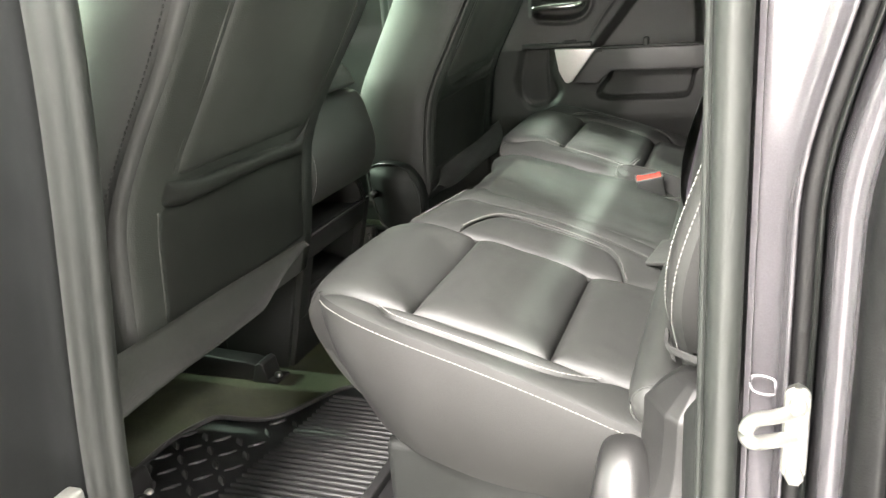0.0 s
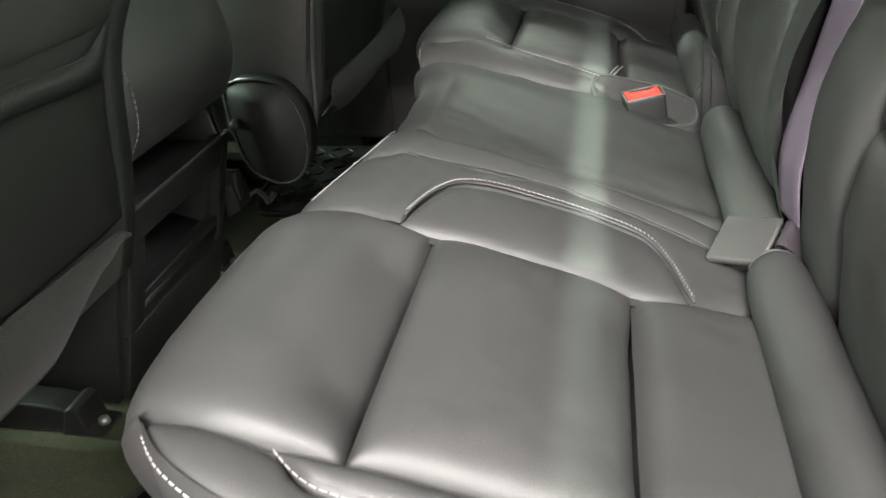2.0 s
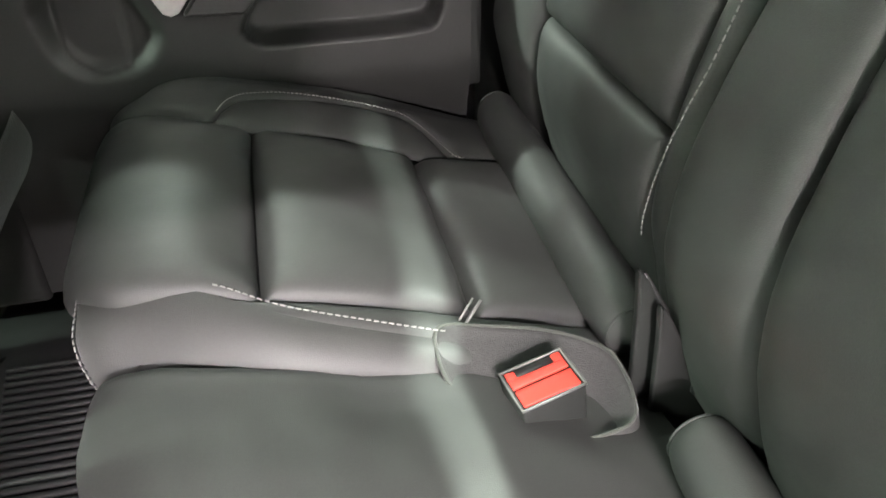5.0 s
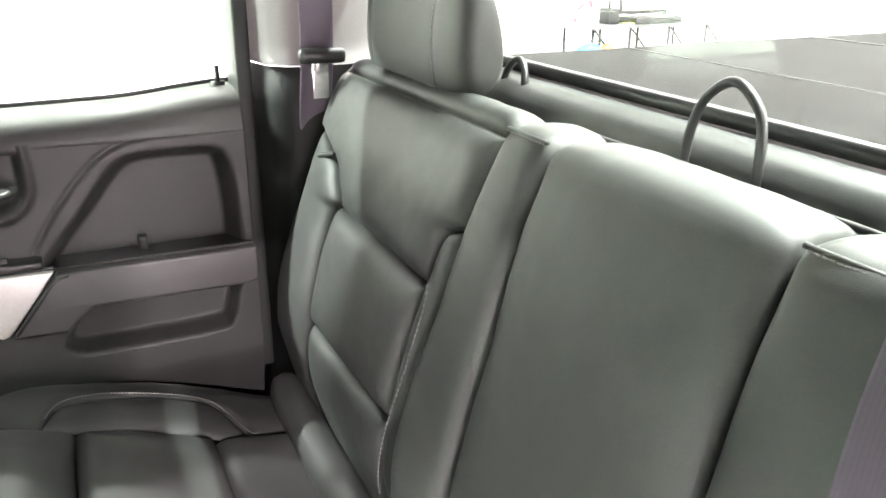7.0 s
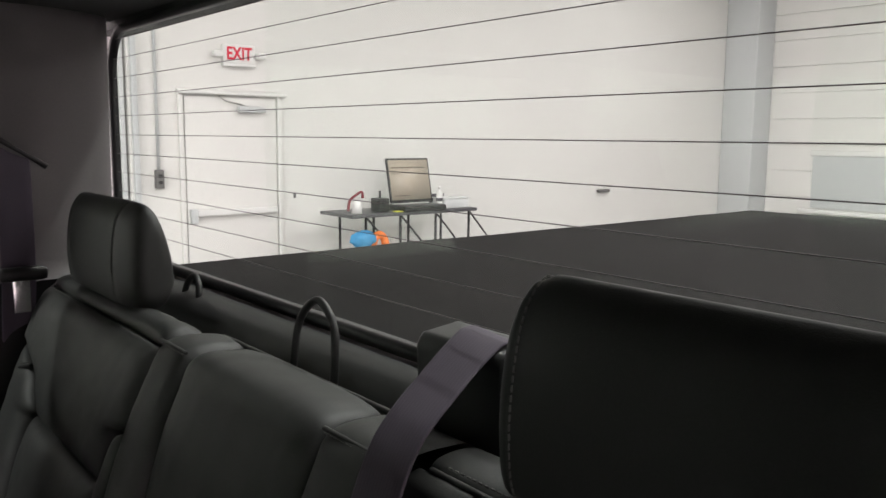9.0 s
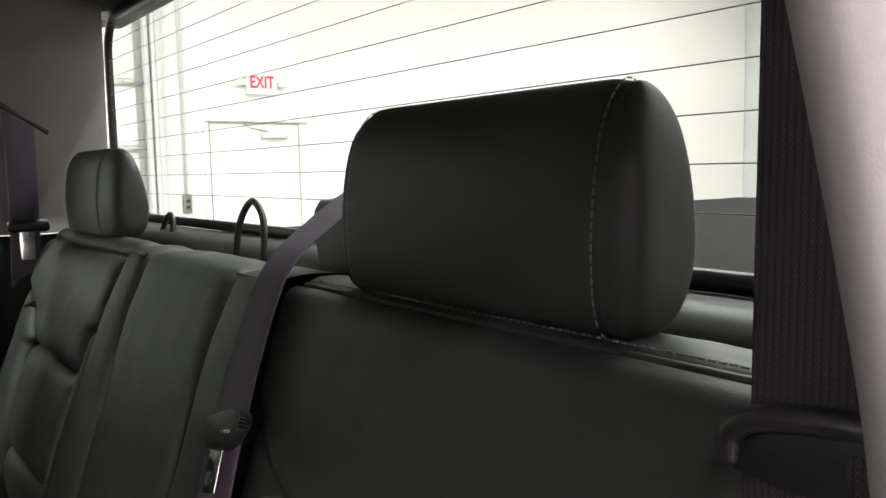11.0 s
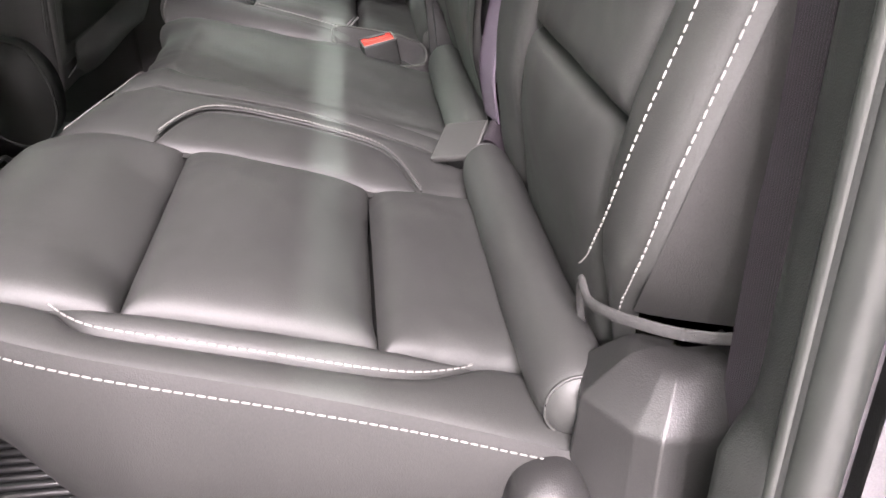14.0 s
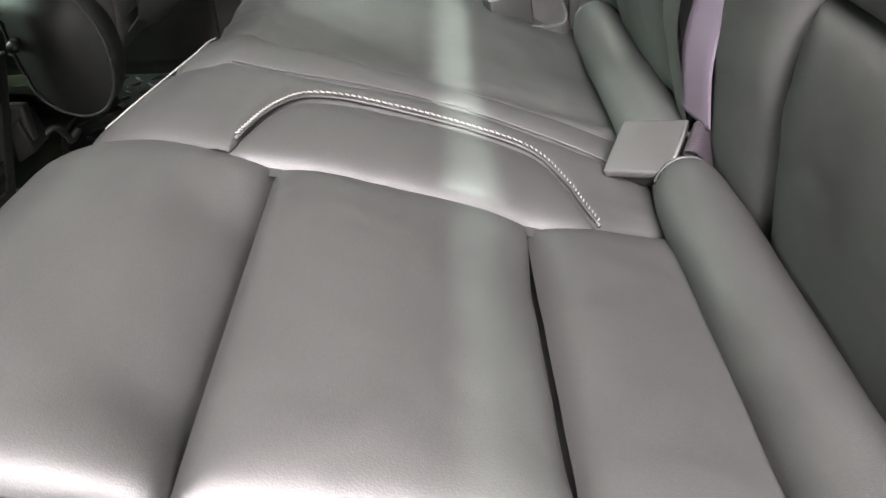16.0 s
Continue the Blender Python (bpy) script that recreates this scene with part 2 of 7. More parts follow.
def prism(outline, axis, lo, hi, bevel=0.0, seg=2):
    """An outline of 2D points drawn along an axis from lo to hi. axis x: (y, z); y: (x, z); z: (x, y)."""
    put = {"x": lambda p, h: (h, p[0], p[1]), "y": lambda p, h: (p[0], h, p[1]), "z": lambda p, h: (p[0], p[1], h)}[axis]
    bm = bmesh.new()
    a = [bm.verts.new(put(p, lo)) for p in outline]
    b = [bm.verts.new(put(p, hi)) for p in outline]
    n = len(outline)
    bm.faces.new(a)
    bm.faces.new(b[::-1])
    for i in range(n):
        bm.faces.new((a[i], b[i], b[(i + 1) % n], a[(i + 1) % n]))
    bmesh.ops.recalc_face_normals(bm, faces=bm.faces)
    if bevel:
        bmesh.ops.bevel(bm, geom=bm.edges[:], offset=bevel, segments=seg, affect="EDGES", profile=0.6)
    return bm


def smooth_line(pts, n=12, closed=False):
    """A Catmull-Rom line through points."""
    pts = [Vector(p) for p in pts]
    out = []
    m = len(pts)
    for i in range(m if closed else m - 1):
        if closed:
            p0, p1, p2, p3 = pts[i - 1], pts[i], pts[(i + 1) % m], pts[(i + 2) % m]
        else:
            p0, p1, p2, p3 = pts[max(i - 1, 0)], pts[i], pts[i + 1], pts[min(i + 2, m - 1)]
        for k in range(n):
            t = k / n
            out.append(0.5 * ((2 * p1) + (p2 - p0) * t + (2 * p0 - 5 * p1 + 4 * p2 - p3) * t * t + (3 * p1 - p0 - 3 * p2 + p3) * t ** 3))
    if not closed:
        out.append(pts[-1])
    return out


def rounded(lo, hi, r, n=6):
    """A rounded rectangle outline in 2D."""
    out = []
    for cx, cy, a0 in ((hi[0] - r, hi[1] - r, 0), (lo[0] + r, hi[1] - r, 90), (lo[0] + r, lo[1] + r, 180), (hi[0] - r, lo[1] + r, 270)):
        for k in range(n + 1):
            a = radians(a0 + 90 * k / n)
            out.append((cx + r * math.cos(a), cy + r * math.sin(a)))
    return out


def tube(path, radius, sides=8, closed=False, flat=1.0):
    """A round bar along a path."""
    path = [Vector(p) for p in path]
    bm = bmesh.new()
    rings = []
    n = len(path)
    up = Vector((0, 0, 1))
    for i, p in enumerate(path):
        a, b = (path[i - 1], path[(i + 1) % n]) if closed else (path[max(i - 1, 0)], path[min(i + 1, n - 1)])
        t = (b - a).normalized()
        side = t.cross(up)
        if side.length < 1e-3:
            side = t.cross(Vector((1, 0, 0)))
        side.normalize()
        nrm = side.cross(t)
        rr = radius(i / (n - 1)) if callable(radius) else radius
        rings.append([bm.verts.new(p + side * math.cos(q) * rr + nrm * math.sin(q) * rr * flat) for q in (2 * math.pi * k / sides for k in range(sides))])
    pairs = list(zip(rings, rings[1:])) + ([(rings[-1], rings[0])] if closed else [])
    for a, b in pairs:
        for k in range(sides):
            bm.faces.new((a[k], a[(k + 1) % sides], b[(k + 1) % sides], b[k]))
    if not closed:
        bm.faces.new(rings[0][::-1])
        bm.faces.new(rings[-1])
    bmesh.ops.recalc_face_normals(bm, faces=bm.faces)
    return bm


# section of a belt: two flat faces and thin edges
WOVEN = [(-1, 0.4), (-0.92, 1.0), (-0.5, 1.0), (0.0, 1.0), (0.5, 1.0), (0.92, 1.0), (1, 0.4), (1, -0.4), (0.92, -1.0), (0.5, -1.0), (0.0, -1.0), (-0.5, -1.0), (-0.92, -1.0), (-1, -0.4)]


def ribbon(path, across, width, thick=0.0013):
    """A flat strap along a path. across: the direction of its width at each point."""
    path = smooth_line(path, 10)
    bm = bmesh.new()
    lay = bm.loops.layers.uv.new("strap")
    rings, far = [], [0.0]
    n = len(path)
    for a, b in zip(path, path[1:]):
        far.append(far[-1] + (b - a).length)
    for i, p in enumerate(path):
        t = (path[min(i + 1, n - 1)] - path[max(i - 1, 0)]).normalized()
        u = i / (n - 1) * (len(across) - 1)
        k = min(int(u), len(across) - 2) if len(across) > 1 else 0
        w = Vector(across[k]).lerp(Vector(across[min(k + 1, len(across) - 1)]), u - k)
        w = (w - t * w.dot(t)).normalized()
        nrm = t.cross(w).normalized()
        rings.append([bm.verts.new(p + w * a * width / 2 + nrm * b * thick) for a, b in WOVEN])
    for i, (a, b) in enumerate(zip(rings, rings[1:])):
        for k in range(len(WOVEN)):
            m = (k + 1) % len(WOVEN)
            face = bm.faces.new((a[k], a[m], b[m], b[k]))
            for loop, across_, down in zip(face.loops, (k, m, m, k), (i, i, i + 1, i + 1)):
                loop[lay].uv = (WOVEN[across_][0] * 0.5 + 0.5, far[down])
    bm.faces.new(rings[0][::-1])
    bm.faces.new(rings[-1])
    bmesh.ops.recalc_face_normals(bm, faces=bm.faces)
    return bm


def stitches(lines, pitch=0.0066, dash=0.0048, width=0.0010, height=0.00035, lift=0.0002, slant=0.0):
    """Dashes of thread. lines: lists of (point, normal)."""
    verts, faces = [], []
    for line in lines:
        pts = [Vector(p) for p, _ in line]
        nrm = [Vector(n).normalized() for _, n in line]
        cum = [0.0]
        for a, b in zip(pts, pts[1:]):
            cum.append(cum[-1] + (b - a).length)

        def at(s):
            i = min(max(int(np.searchsorted(cum, s)) - 1, 0), len(pts) - 2)
            f = (s - cum[i]) / max(cum[i + 1] - cum[i], 1e-9)
            return pts[i].lerp(pts[i + 1], f), nrm[i].lerp(nrm[i + 1], f)
        s = 0.0
        while s + dash < cum[-1]:
            (p, n1), (q, n2) = at(s), at(s + dash)
            t = (q - p).normalized()
            n = (n1 + n2).normalized()
            w = t.cross(n).normalized() * width / 2
            p, q = p - w * slant, q + w * slant
            k = len(verts)
            for along_, high in ((0.0, 0.1), (0.15, 1.0), (0.85, 1.0), (1.0, 0.1)):
                c = p.lerp(q, along_)
                wide = w if high == 1.0 else w * 0.6
                verts += [c - wide - n * 0.0006, c - wide * 0.6 + n * (lift + height * high * 0.8), c + wide * 0.6 + n * (lift + height * high * 0.8), c + wide - n * 0.0006]
            for r in (0, 4, 8):
                faces += [(k + r + v, k + r + v + 1, k + r + v + 5, k + r + v + 4) for v in range(3)]
            faces += [(k, k + 1, k + 2, k + 3), (k + 12, k + 13, k + 14, k + 15)]
            s += pitch
    me = bpy.data.meshes.new("tmp")
    me.from_pydata(verts, [], faces)
    bm = bmesh.new()
    bm.from_mesh(me)
    bpy.data.meshes.remove(me)
    bmesh.ops.recalc_face_normals(bm, faces=bm.faces)
    return bm


class Profile:
    """A side section (x, z) of a cushion, along which its panels lie."""

    def __init__(self, pts):
        self.p = [Vector((p.x, p.y)) for p in smooth_line([(x, z, 0) for x, z in pts], 10)]
        self.cum = [0.0]
        for a, b in zip(self.p, self.p[1:]):
            self.cum.append(self.cum[-1] + (b - a).length)
        self.length = self.cum[-1]

    def at(self, s):
        s = min(max(s, 0.0), self.length - 1e-6)
        i = min(max(int(np.searchsorted(self.cum, s)) - 1, 0), len(self.p) - 2)
        f = (s - self.cum[i]) / max(self.cum[i + 1] - self.cum[i], 1e-9)
        t = (self.p[i + 1] - self.p[i]).normalized()
        j = min(i + 1, len(self.p) - 2) if f > 0.5 else max(i - 1, 0)
        t2 = (self.p[j + 1] - self.p[j]).normalized()
        t = t.lerp(t2, abs(f - 0.5)).normalized()
        return self.p[i].lerp(self.p[i + 1], f), Vector((-t.y, t.x))

    def s_of_x(self, x):
        """Along the top."""
        for i in range(len(self.p) - 1, 0, -1):
            a, b = self.p[i - 1], self.p[i]
            if a.x <= x <= b.x:
                return self.cum[i - 1] + (x - a.x) / max(b.x - a.x, 1e-9) * (self.cum[i] - self.cum[i - 1])
        return 0.0

    def s_of_z(self, z):
        """Up the front."""
        for i in range(1, len(self.p)):
            a, b = self.p[i - 1], self.p[i]
            if a.y <= z <= b.y:
                return self.cum[i - 1] + (z - a.y) / max(b.y - a.y, 1e-9) * (self.cum[i] - self.cum[i - 1])
        return self.length

    def point(self, s, y, off=0.0):
        p, n = self.at(s)
        return Vector((p.x + n.x * off, y, p.y + n.y * off)), Vector((n.x, 0, n.y))


def value(f, t):
    return f(t) if callable(f) else f


def steps(n, edge=2.2):
    """Numbers from 0 to 1, denser near both ends."""
    return [0.5 + 0.5 * math.copysign(abs(2 * k / n - 1) ** (1 / edge), 2 * k / n - 1) for k in range(n + 1)]


def spread_out(near, n):
    """Numbers from 0 to 1 that keep those given and fill the gaps between them evenly."""
    out = sorted(set(near))
    for a, b in list(zip(out, out[1:])):
        gaps = int((b - a) * n)
        out += [a + (b - a) * k / (gaps + 1) for k in range(1, gaps + 1)]
    return sorted(out)


def panel(prof, s0, s1, y0, y1, puff=0.012, w=0.02, tuck=0.010, nu=26, nv=26, shift=None, soft=(1, 1, 1, 1), wave=0.0012, dense=()):
    """A stuffed panel between two lines along the section and two across. soft: which of its sides (low s, high s, low y, high y) are sewn down."""
    rows = []
    us, vs = spread_out(list(steps(nu)) + list(dense), nu), spread_out(steps(nv), nv // 2)
    for u in us:
        row = []
        for v in vs:
            a, b = value(s0, v), value(s1, v)
            s = a + (b - a) * u
            ya, yb = value(y0, u), value(y1, u)
            y = ya + (yb - ya) * v
            ls, ly = abs(b - a), abs(yb - ya)
            ds = [d for d, f in ((u * ls, soft[0]), ((1 - u) * ls, soft[1]), (v * ly, soft[2]), ((1 - v) * ly, soft[3])) if f]
            lift = puff
            for d in ds:
                lift *= 1 - math.exp(-d / w)
            dip = tuck * max([math.exp(-d / 0.0045) for d in ds], default=0)
            off = lift - dip + (shift(s, y) if shift else 0.0)
            p, _ = prof.point(s, y)
            off += wave * noise.noise(p * 22) + 0.5 * wave * noise.noise(p * 60)
            q, _ = prof.point(s, y, off)
            row.append(q)
        rows.append(row)
    return grid(rows)


def seam(prof, pts, off=0.002, n=10, shift=None):
    """Points with normals along a line of (s, y) on a section."""
    out = []
    for p in smooth_line([(s, y, 0) for s, y in pts], n):
        q, nrm = prof.point(p.x, p.y, off + (shift(p.x, p.y) if shift else 0.0))
        out.append((q, nrm))
    return out


# ---------- the rear bench ----------
MID = 0.70          # the cab's middle, across
CUSHION_PTS = [(0.20, 0.192), (0.14, 0.208), (0.09, 0.245), (0.05, 0.292), (0.028, 0.335), (0.028, 0.365), (0.052, 0.386),
                   (0.10, 0.389), (0.172, 0.373), (0.26, 0.348), (0.343, 0.320), (0.40, 0.302), (0.45, 0.286), (0.50, 0.274)]
CUSHION = Profile(CUSHION_PTS)
BACK_PTS = [(0.515, 0.29), (0.497, 0.34), (0.484, 0.39), (0.478, 0.43), (0.484, 0.488), (0.507, 0.56), (0.533, 0.626), (0.566, 0.72),
                (0.590, 0.775), (0.604, 0.794), (0.624, 0.799), (0.645, 0.790), (0.662, 0.768)]
BACK = Profile(BACK_PTS)
S_A, S_B, S_END = CUSHION.s_of_x(0.172), CUSHION.s_of_x(0.343), CUSHION.s_of_x(0.475)


def ease(a, b, t):
    t = min(max((t - a) / (b - a), 0.0), 1.0)
    return t * t * (3 - 2 * t)


def along(pts):
    """A smooth function through (x, y) pairs."""
    xs, ys = [p[0] for p in pts], [p[1] for p in pts]
    line = smooth_line([(x, y, 0) for x, y in pts], 12)
    lx, ly = [p.x for p in line], [p.y for p in line]
    return lambda t: float(np.interp(t, lx, ly))


def x_at(prof, s0, s1):
    return lambda u: prof.at(s0 + (s1 - s0) * u)[0].x


def drop(s, y):
    """The middle place lies a little lower than the seats beside it and rolls off towards the far cushion."""
    back = ease(CUSHION.s_of_x(0.24), CUSHION.s_of_x(0.33), s)
    hollow = 0.004 * ease(0.565, 0.60, y) * (1 - ease(0.70, 0.80, y)) * ease(CUSHION.s_of_x(0.10), CUSHION.s_of_x(0.20), s)
    return -0.005 * ease(0.555, 0.59, y) - hollow - (0.020 - 0.010 * back) * ease(0.80, 0.93, y) - 0.030 * ease(0.915, 0.965, y)


class Stepped(Profile):
    """The cushion's section, whose front edge steps back at the middle place."""

    def point(self, s, y, off=0.0):
        p, n = super().point(s, y, off)
        full = ease(0.26, 0.50, y) * math.exp(-((s - self.s_of_x(0.040)) / 0.026) ** 2)
        p.x, p.z = p.x - 0.006 * full, p.z + 0.002 * full
        p.x += 0.054 * ease(0.26, 0.62, y) * (1 - 0.80 * ease(0.74, 0.90, y)) * (1 - ease(self.s_of_x(0.045), self.s_of_x(0.145), s))
        return p, n


BENCH = Stepped(CUSHION_PTS)


def apron(top, bottom, out, bulge, nu=40, nv=12, power=0.8, tuck=0.006):
    """A stuffed side between an upper seam and a lower edge."""
    a, b = smooth_line(top, 10), smooth_line(bottom, 10)
    rows = []
    for i in range(nu + 1):
        p = a[round(i / nu * (len(a) - 1))]
        q = b[round(i / nu * (len(b) - 1))]
        row = []
        for k in range(nv + 1):
            v = k / nv
            c = p.lerp(q, v) + Vector(out) * bulge * math.sin(math.pi * min(1, v ** power)) - Vector(out) * tuck * math.exp(-v * 30)
            row.append(c)
        rows.append(row)
    bm = grid(rows)
    bmesh.ops.recalc_face_normals(bm, faces=bm.faces)
    return bm


def nose_sheet(prof, s1, y, edge, n=24, bulge=0.004):
    """The front corner between a front panel's side at y and the front edge of a side panel, from below upwards."""
    rows = []
    for k in range(n + 1):
        a, b = prof.point(s1 * k / n, y, 0.002)[0], edge(k / n)
        rows.append([a.lerp(b, v) + Vector((-1, 0, 0)) * bulge * math.sin(math.pi * v) for v in (i / 10 for i in range(11))])
    bm = grid(rows)
    bmesh.ops.recalc_face_normals(bm, faces=bm.faces)
    return bm


def core(prof, s0, s1, y0, y1, inset, foot, shift=None, n=40):
    """The foam body below the panels: the section set in, closed by ends and an underside."""
    line = []
    for k in range(n + 1):
        s = s0 + (s1 - s0) * k / n
        p, nrm = prof.at(s)
        line.append((p.x - nrm.x * inset, p.y - nrm.y * inset))
    line += foot
    return prism(line, "y", y0, y1)


def cushion_left():
    own = thing("bench_cushion", (0.25, 0.45, 0.19), "black leather bench cushion with pleated seat and plain middle place", "seat cushion", "bench cushions")
    f = lambda n, bm, m=LEATHER, lab="", on=None: tpart(n, bm, m, on or own, lab)
    f("foam_body", core(CUSHION, 0.06, S_END, 0.115, 0.78, 0.052, [(0.47, 0.2)]), PLASTIC, "dark foam body below the cover")
    outer = along([(0.0, 0.080), (0.40, 0.085), (0.65, 0.092), (0.80, 0.080), (1.0, 0.082)])
    f("front_panel", panel(BENCH, 0.0, S_A, outer, lambda u: 0.385 - 0.022 * u, 0.015, 0.021, tuck=0.012, nu=50, nv=44, soft=(0, 1, 1, 1), shift=lambda s, y: drop(s, y) - 0.020 * ease(S_A - 0.080, S_A, s) * (1 - ease(0.29, 0.36, y)) * ease(0.085, 0.15, y)))
    f("middle_panel", panel(CUSHION, S_A, S_B, lambda u: 0.083 + 0.007 * u, 0.362, 0.014, 0.017, tuck=0.012, nu=44, nv=46, shift=lambda s, y: -0.010 * ease(S_B - 0.060, S_B, s) * (1 - ease(0.29, 0.355, y)) * ease(0.09, 0.15, y)))
    f("rear_panel", panel(CUSHION, S_B, S_END, 0.090, lambda u: 0.362 + 0.03 * u, 0.013, 0.016, tuck=0.012, nu=34, nv=46, soft=(1, 0, 1, 1)))
    # the outer bolster, cut in two by its inner seam
    s0 = CUSHION.s_of_x(0.05)
    xs = x_at(CUSHION, s0, S_END)
    edge_in = along([(0.05, 0.090), (0.11, 0.080), (0.17, 0.0825), (0.25, 0.085), (0.34, 0.090), (0.48, 0.091)])
    seam_in = along([(0.05, 0.089), (0.11, 0.079), (0.138, 0.072), (0.152, 0.060), (0.175, 0.054), (0.245, 0.053), (0.315, 0.056), (0.36, 0.062), (0.39, 0.074), (0.42, 0.0895), (0.48, 0.0905)])
    seam_out = along([(0.05, 0.080), (0.065, 0.062), (0.083, 0.046), (0.108, 0.032), (0.139, 0.023), (0.186, 0.017), (0.25, 0.014), (0.32, 0.014), (0.384, 0.010), (0.48, -0.002)])
    f("bolster_strip", panel(CUSHION, s0, S_END, lambda u: seam_in(xs(u)), lambda u: edge_in(xs(u)), 0.009, 0.012, nu=60, nv=16))
    bolster = f("outer_bolster", panel(CUSHION, s0, S_END, lambda u: seam_out(xs(u)) + 0.0015, lambda u: seam_in(xs(u)), 0.009, 0.014, tuck=0.006, nu=60, nv=18, wave=0.0004))
    top = [(x, seam_out(x) + 0.001, CUSHION.at(CUSHION.s_of_x(x))[0].y + 0.003) for x in (0.05, 0.065, 0.08, 0.105, 0.13, 0.165, 0.20, 0.28, 0.36, 0.43, 0.475)]
    low = [(0.080, 0.112, 0.252), (0.088, 0.099, 0.246), (0.098, 0.086, 0.240), (0.118, 0.066, 0.231), (0.140, 0.050, 0.222), (0.168, 0.039, 0.211), (0.20, 0.032, 0.200), (0.28, 0.028, 0.180), (0.36, 0.028, 0.172), (0.43, 0.028, 0.172), (0.475, 0.03, 0.172)]
    rim_low, rim_top = Vector(low[0]), Vector(top[0])
    f("front_corner", nose_sheet(CUSHION, CUSHION.s_of_x(0.05), 0.094, lambda t: rim_low.lerp(rim_top, t) + Vector((-0.25, -0.97, 0)) * (0.016 * math.sin(math.pi * (1 - t) ** 0.95) - 0.002)), LEATHER_SIDE)
    f("side_apron", apron(top, low, (-0.25, -0.97, 0), 0.016, nu=60, nv=24, power=0.95, tuck=0.003), LEATHER_SIDE, "smooth grained vinyl side of the cushion")
    # inner bolster with the arched seam, and the plain middle
    s1 = 0.0
    xi = x_at(CUSHION, s1, S_END)
    arc = along([(-0.1, 0.387), (0.06, 0.380), (0.132, 0.368), (0.142, 0.372), (0.148, 0.398), (0.158, 0.432), (0.175, 0.462), (0.205, 0.476), (0.26, 0.478), (0.30, 0.478), (0.340, 0.474), (0.362, 0.458), (0.378, 0.420), (0.390, 0.375), (0.398, 0.368), (0.42, 0.378), (0.50, 0.393)])
    sa0, sa1 = CUSHION.s_of_x(0.132), CUSHION.s_of_x(0.404)
    xa = x_at(CUSHION, sa0, sa1)
    arched = f("arched_panel", panel(CUSHION, sa0, sa1, lambda u: 0.363 + 0.003 * u, lambda u: max(arc(xa(u)), 0.369), 0.012, 0.022, nu=60, nv=24, tuck=0.006, dense=[0.001 * k for k in range(1, 100, 3)]))
    rim = along([(-0.2, 0.49), (0.05, 0.497), (0.09, 0.506), (0.16, 0.512), (0.244, 0.521), (0.324, 0.521), (0.38, 0.508), (0.43, 0.488), (0.48, 0.465)])
    fine_rows = [CUSHION.s_of_x(x) / S_END for x in np.concatenate([np.linspace(0.1322, 0.165, 40), np.linspace(0.355, 0.405, 30)])]
    inner = f("inner_bolster", panel(BENCH, s1, S_END, lambda u: 0.385 - 0.022 * u * S_END / S_A if u * S_END < sa0 else max(arc(xi(u)), 0.3635), lambda u: rim(xi(u)), 0.0055, 0.012, tuck=0.002, nu=90, nv=26, soft=(0, 0, 1, 1), shift=drop, dense=fine_rows))
    crease = along([(-0.2, 0.57), (0.05, 0.580), (0.08, 0.586), (0.16, 0.581), (0.224, 0.574), (0.305, 0.570), (0.374, 0.564), (0.436, 0.545), (0.50, 0.52)])
    f("inner_strip", panel(BENCH, s1, S_END, lambda u: rim(xi(u)), lambda u: crease(xi(u)), 0.0062, 0.012, tuck=0.0020, nu=60, nv=16, soft=(0, 0, 1, 1), shift=drop))
    middle = f("middle_place", panel(BENCH, s1, S_END, lambda u: crease(xi(u)), 0.965, 0.005, 0.018, tuck=0.0050, nu=60, nv=56, soft=(0, 0, 1, 0), shift=drop, wave=0.0020))
    f("seam_bed", panel(BENCH, 0.0, S_END, 0.352, 0.62, 0.0, tuck=0.0, nu=40, nv=16, soft=(0, 0, 0, 0), shift=lambda s, y: drop(s, y) - 0.006))
    fine = seam(BENCH, [(CUSHION.s_of_x(x), rim(x) - 0.003) for x in np.linspace(0.10, 0.44, 30)], 0.0040, 3, shift=drop)
    f("seam_welt", tube([q for q, n in fine], 0.0007, 6), LEATHER, "sewn seam beside the middle place", on=inner)
    threads = []
    line_t, line_l, way = smooth_line(top, 10), smooth_line(low, 10), Vector((-0.25, -0.97, 0))
    below = lambda i, v: line_t[i].lerp(line_l[i], v) + way * (0.016 * math.sin(math.pi * v ** 0.95) - 0.003 * math.exp(-v * 30) + 0.0012)
    threads.append([(below(i, 0.052), Vector((-0.22, -0.92, 0.30))) for i in range(len(line_t))])
    threads.append(seam(CUSHION, [(CUSHION.s_of_x(x), seam_in(x) - 0.005) for x in np.linspace(0.136, 0.405, 22)], 0.0075, 4))
    f("stitching", stitches(threads[:1], 0.0066, 0.0051, 0.0012), STITCH, "white contrast stitching", on=bolster)
    f("inner_stitching", stitches(threads[1:], 0.0062, 0.0050, 0.0010), STITCH, "white contrast stitching", on=bolster)
    arcs = seam(BENCH, [(CUSHION.s_of_x(x), arc(x) + 0.005) for x in np.linspace(0.143, 0.392, 40)], 0.0065, 3, shift=drop)
    front_x = lambda y: 0.0450
    front = [(BENCH.point(CUSHION.s_of_x(front_x(y)), y, 0.0062 + drop(CUSHION.s_of_x(front_x(y)), y)), 0) for y in np.linspace(0.388, 0.572, 24)]
    f("fine_stitching", stitches([arcs], 0.0050, 0.0036, 0.0012, 0.0004, slant=1.6), STITCH_MID, "fine pale stitching along the arched seam", on=arched)
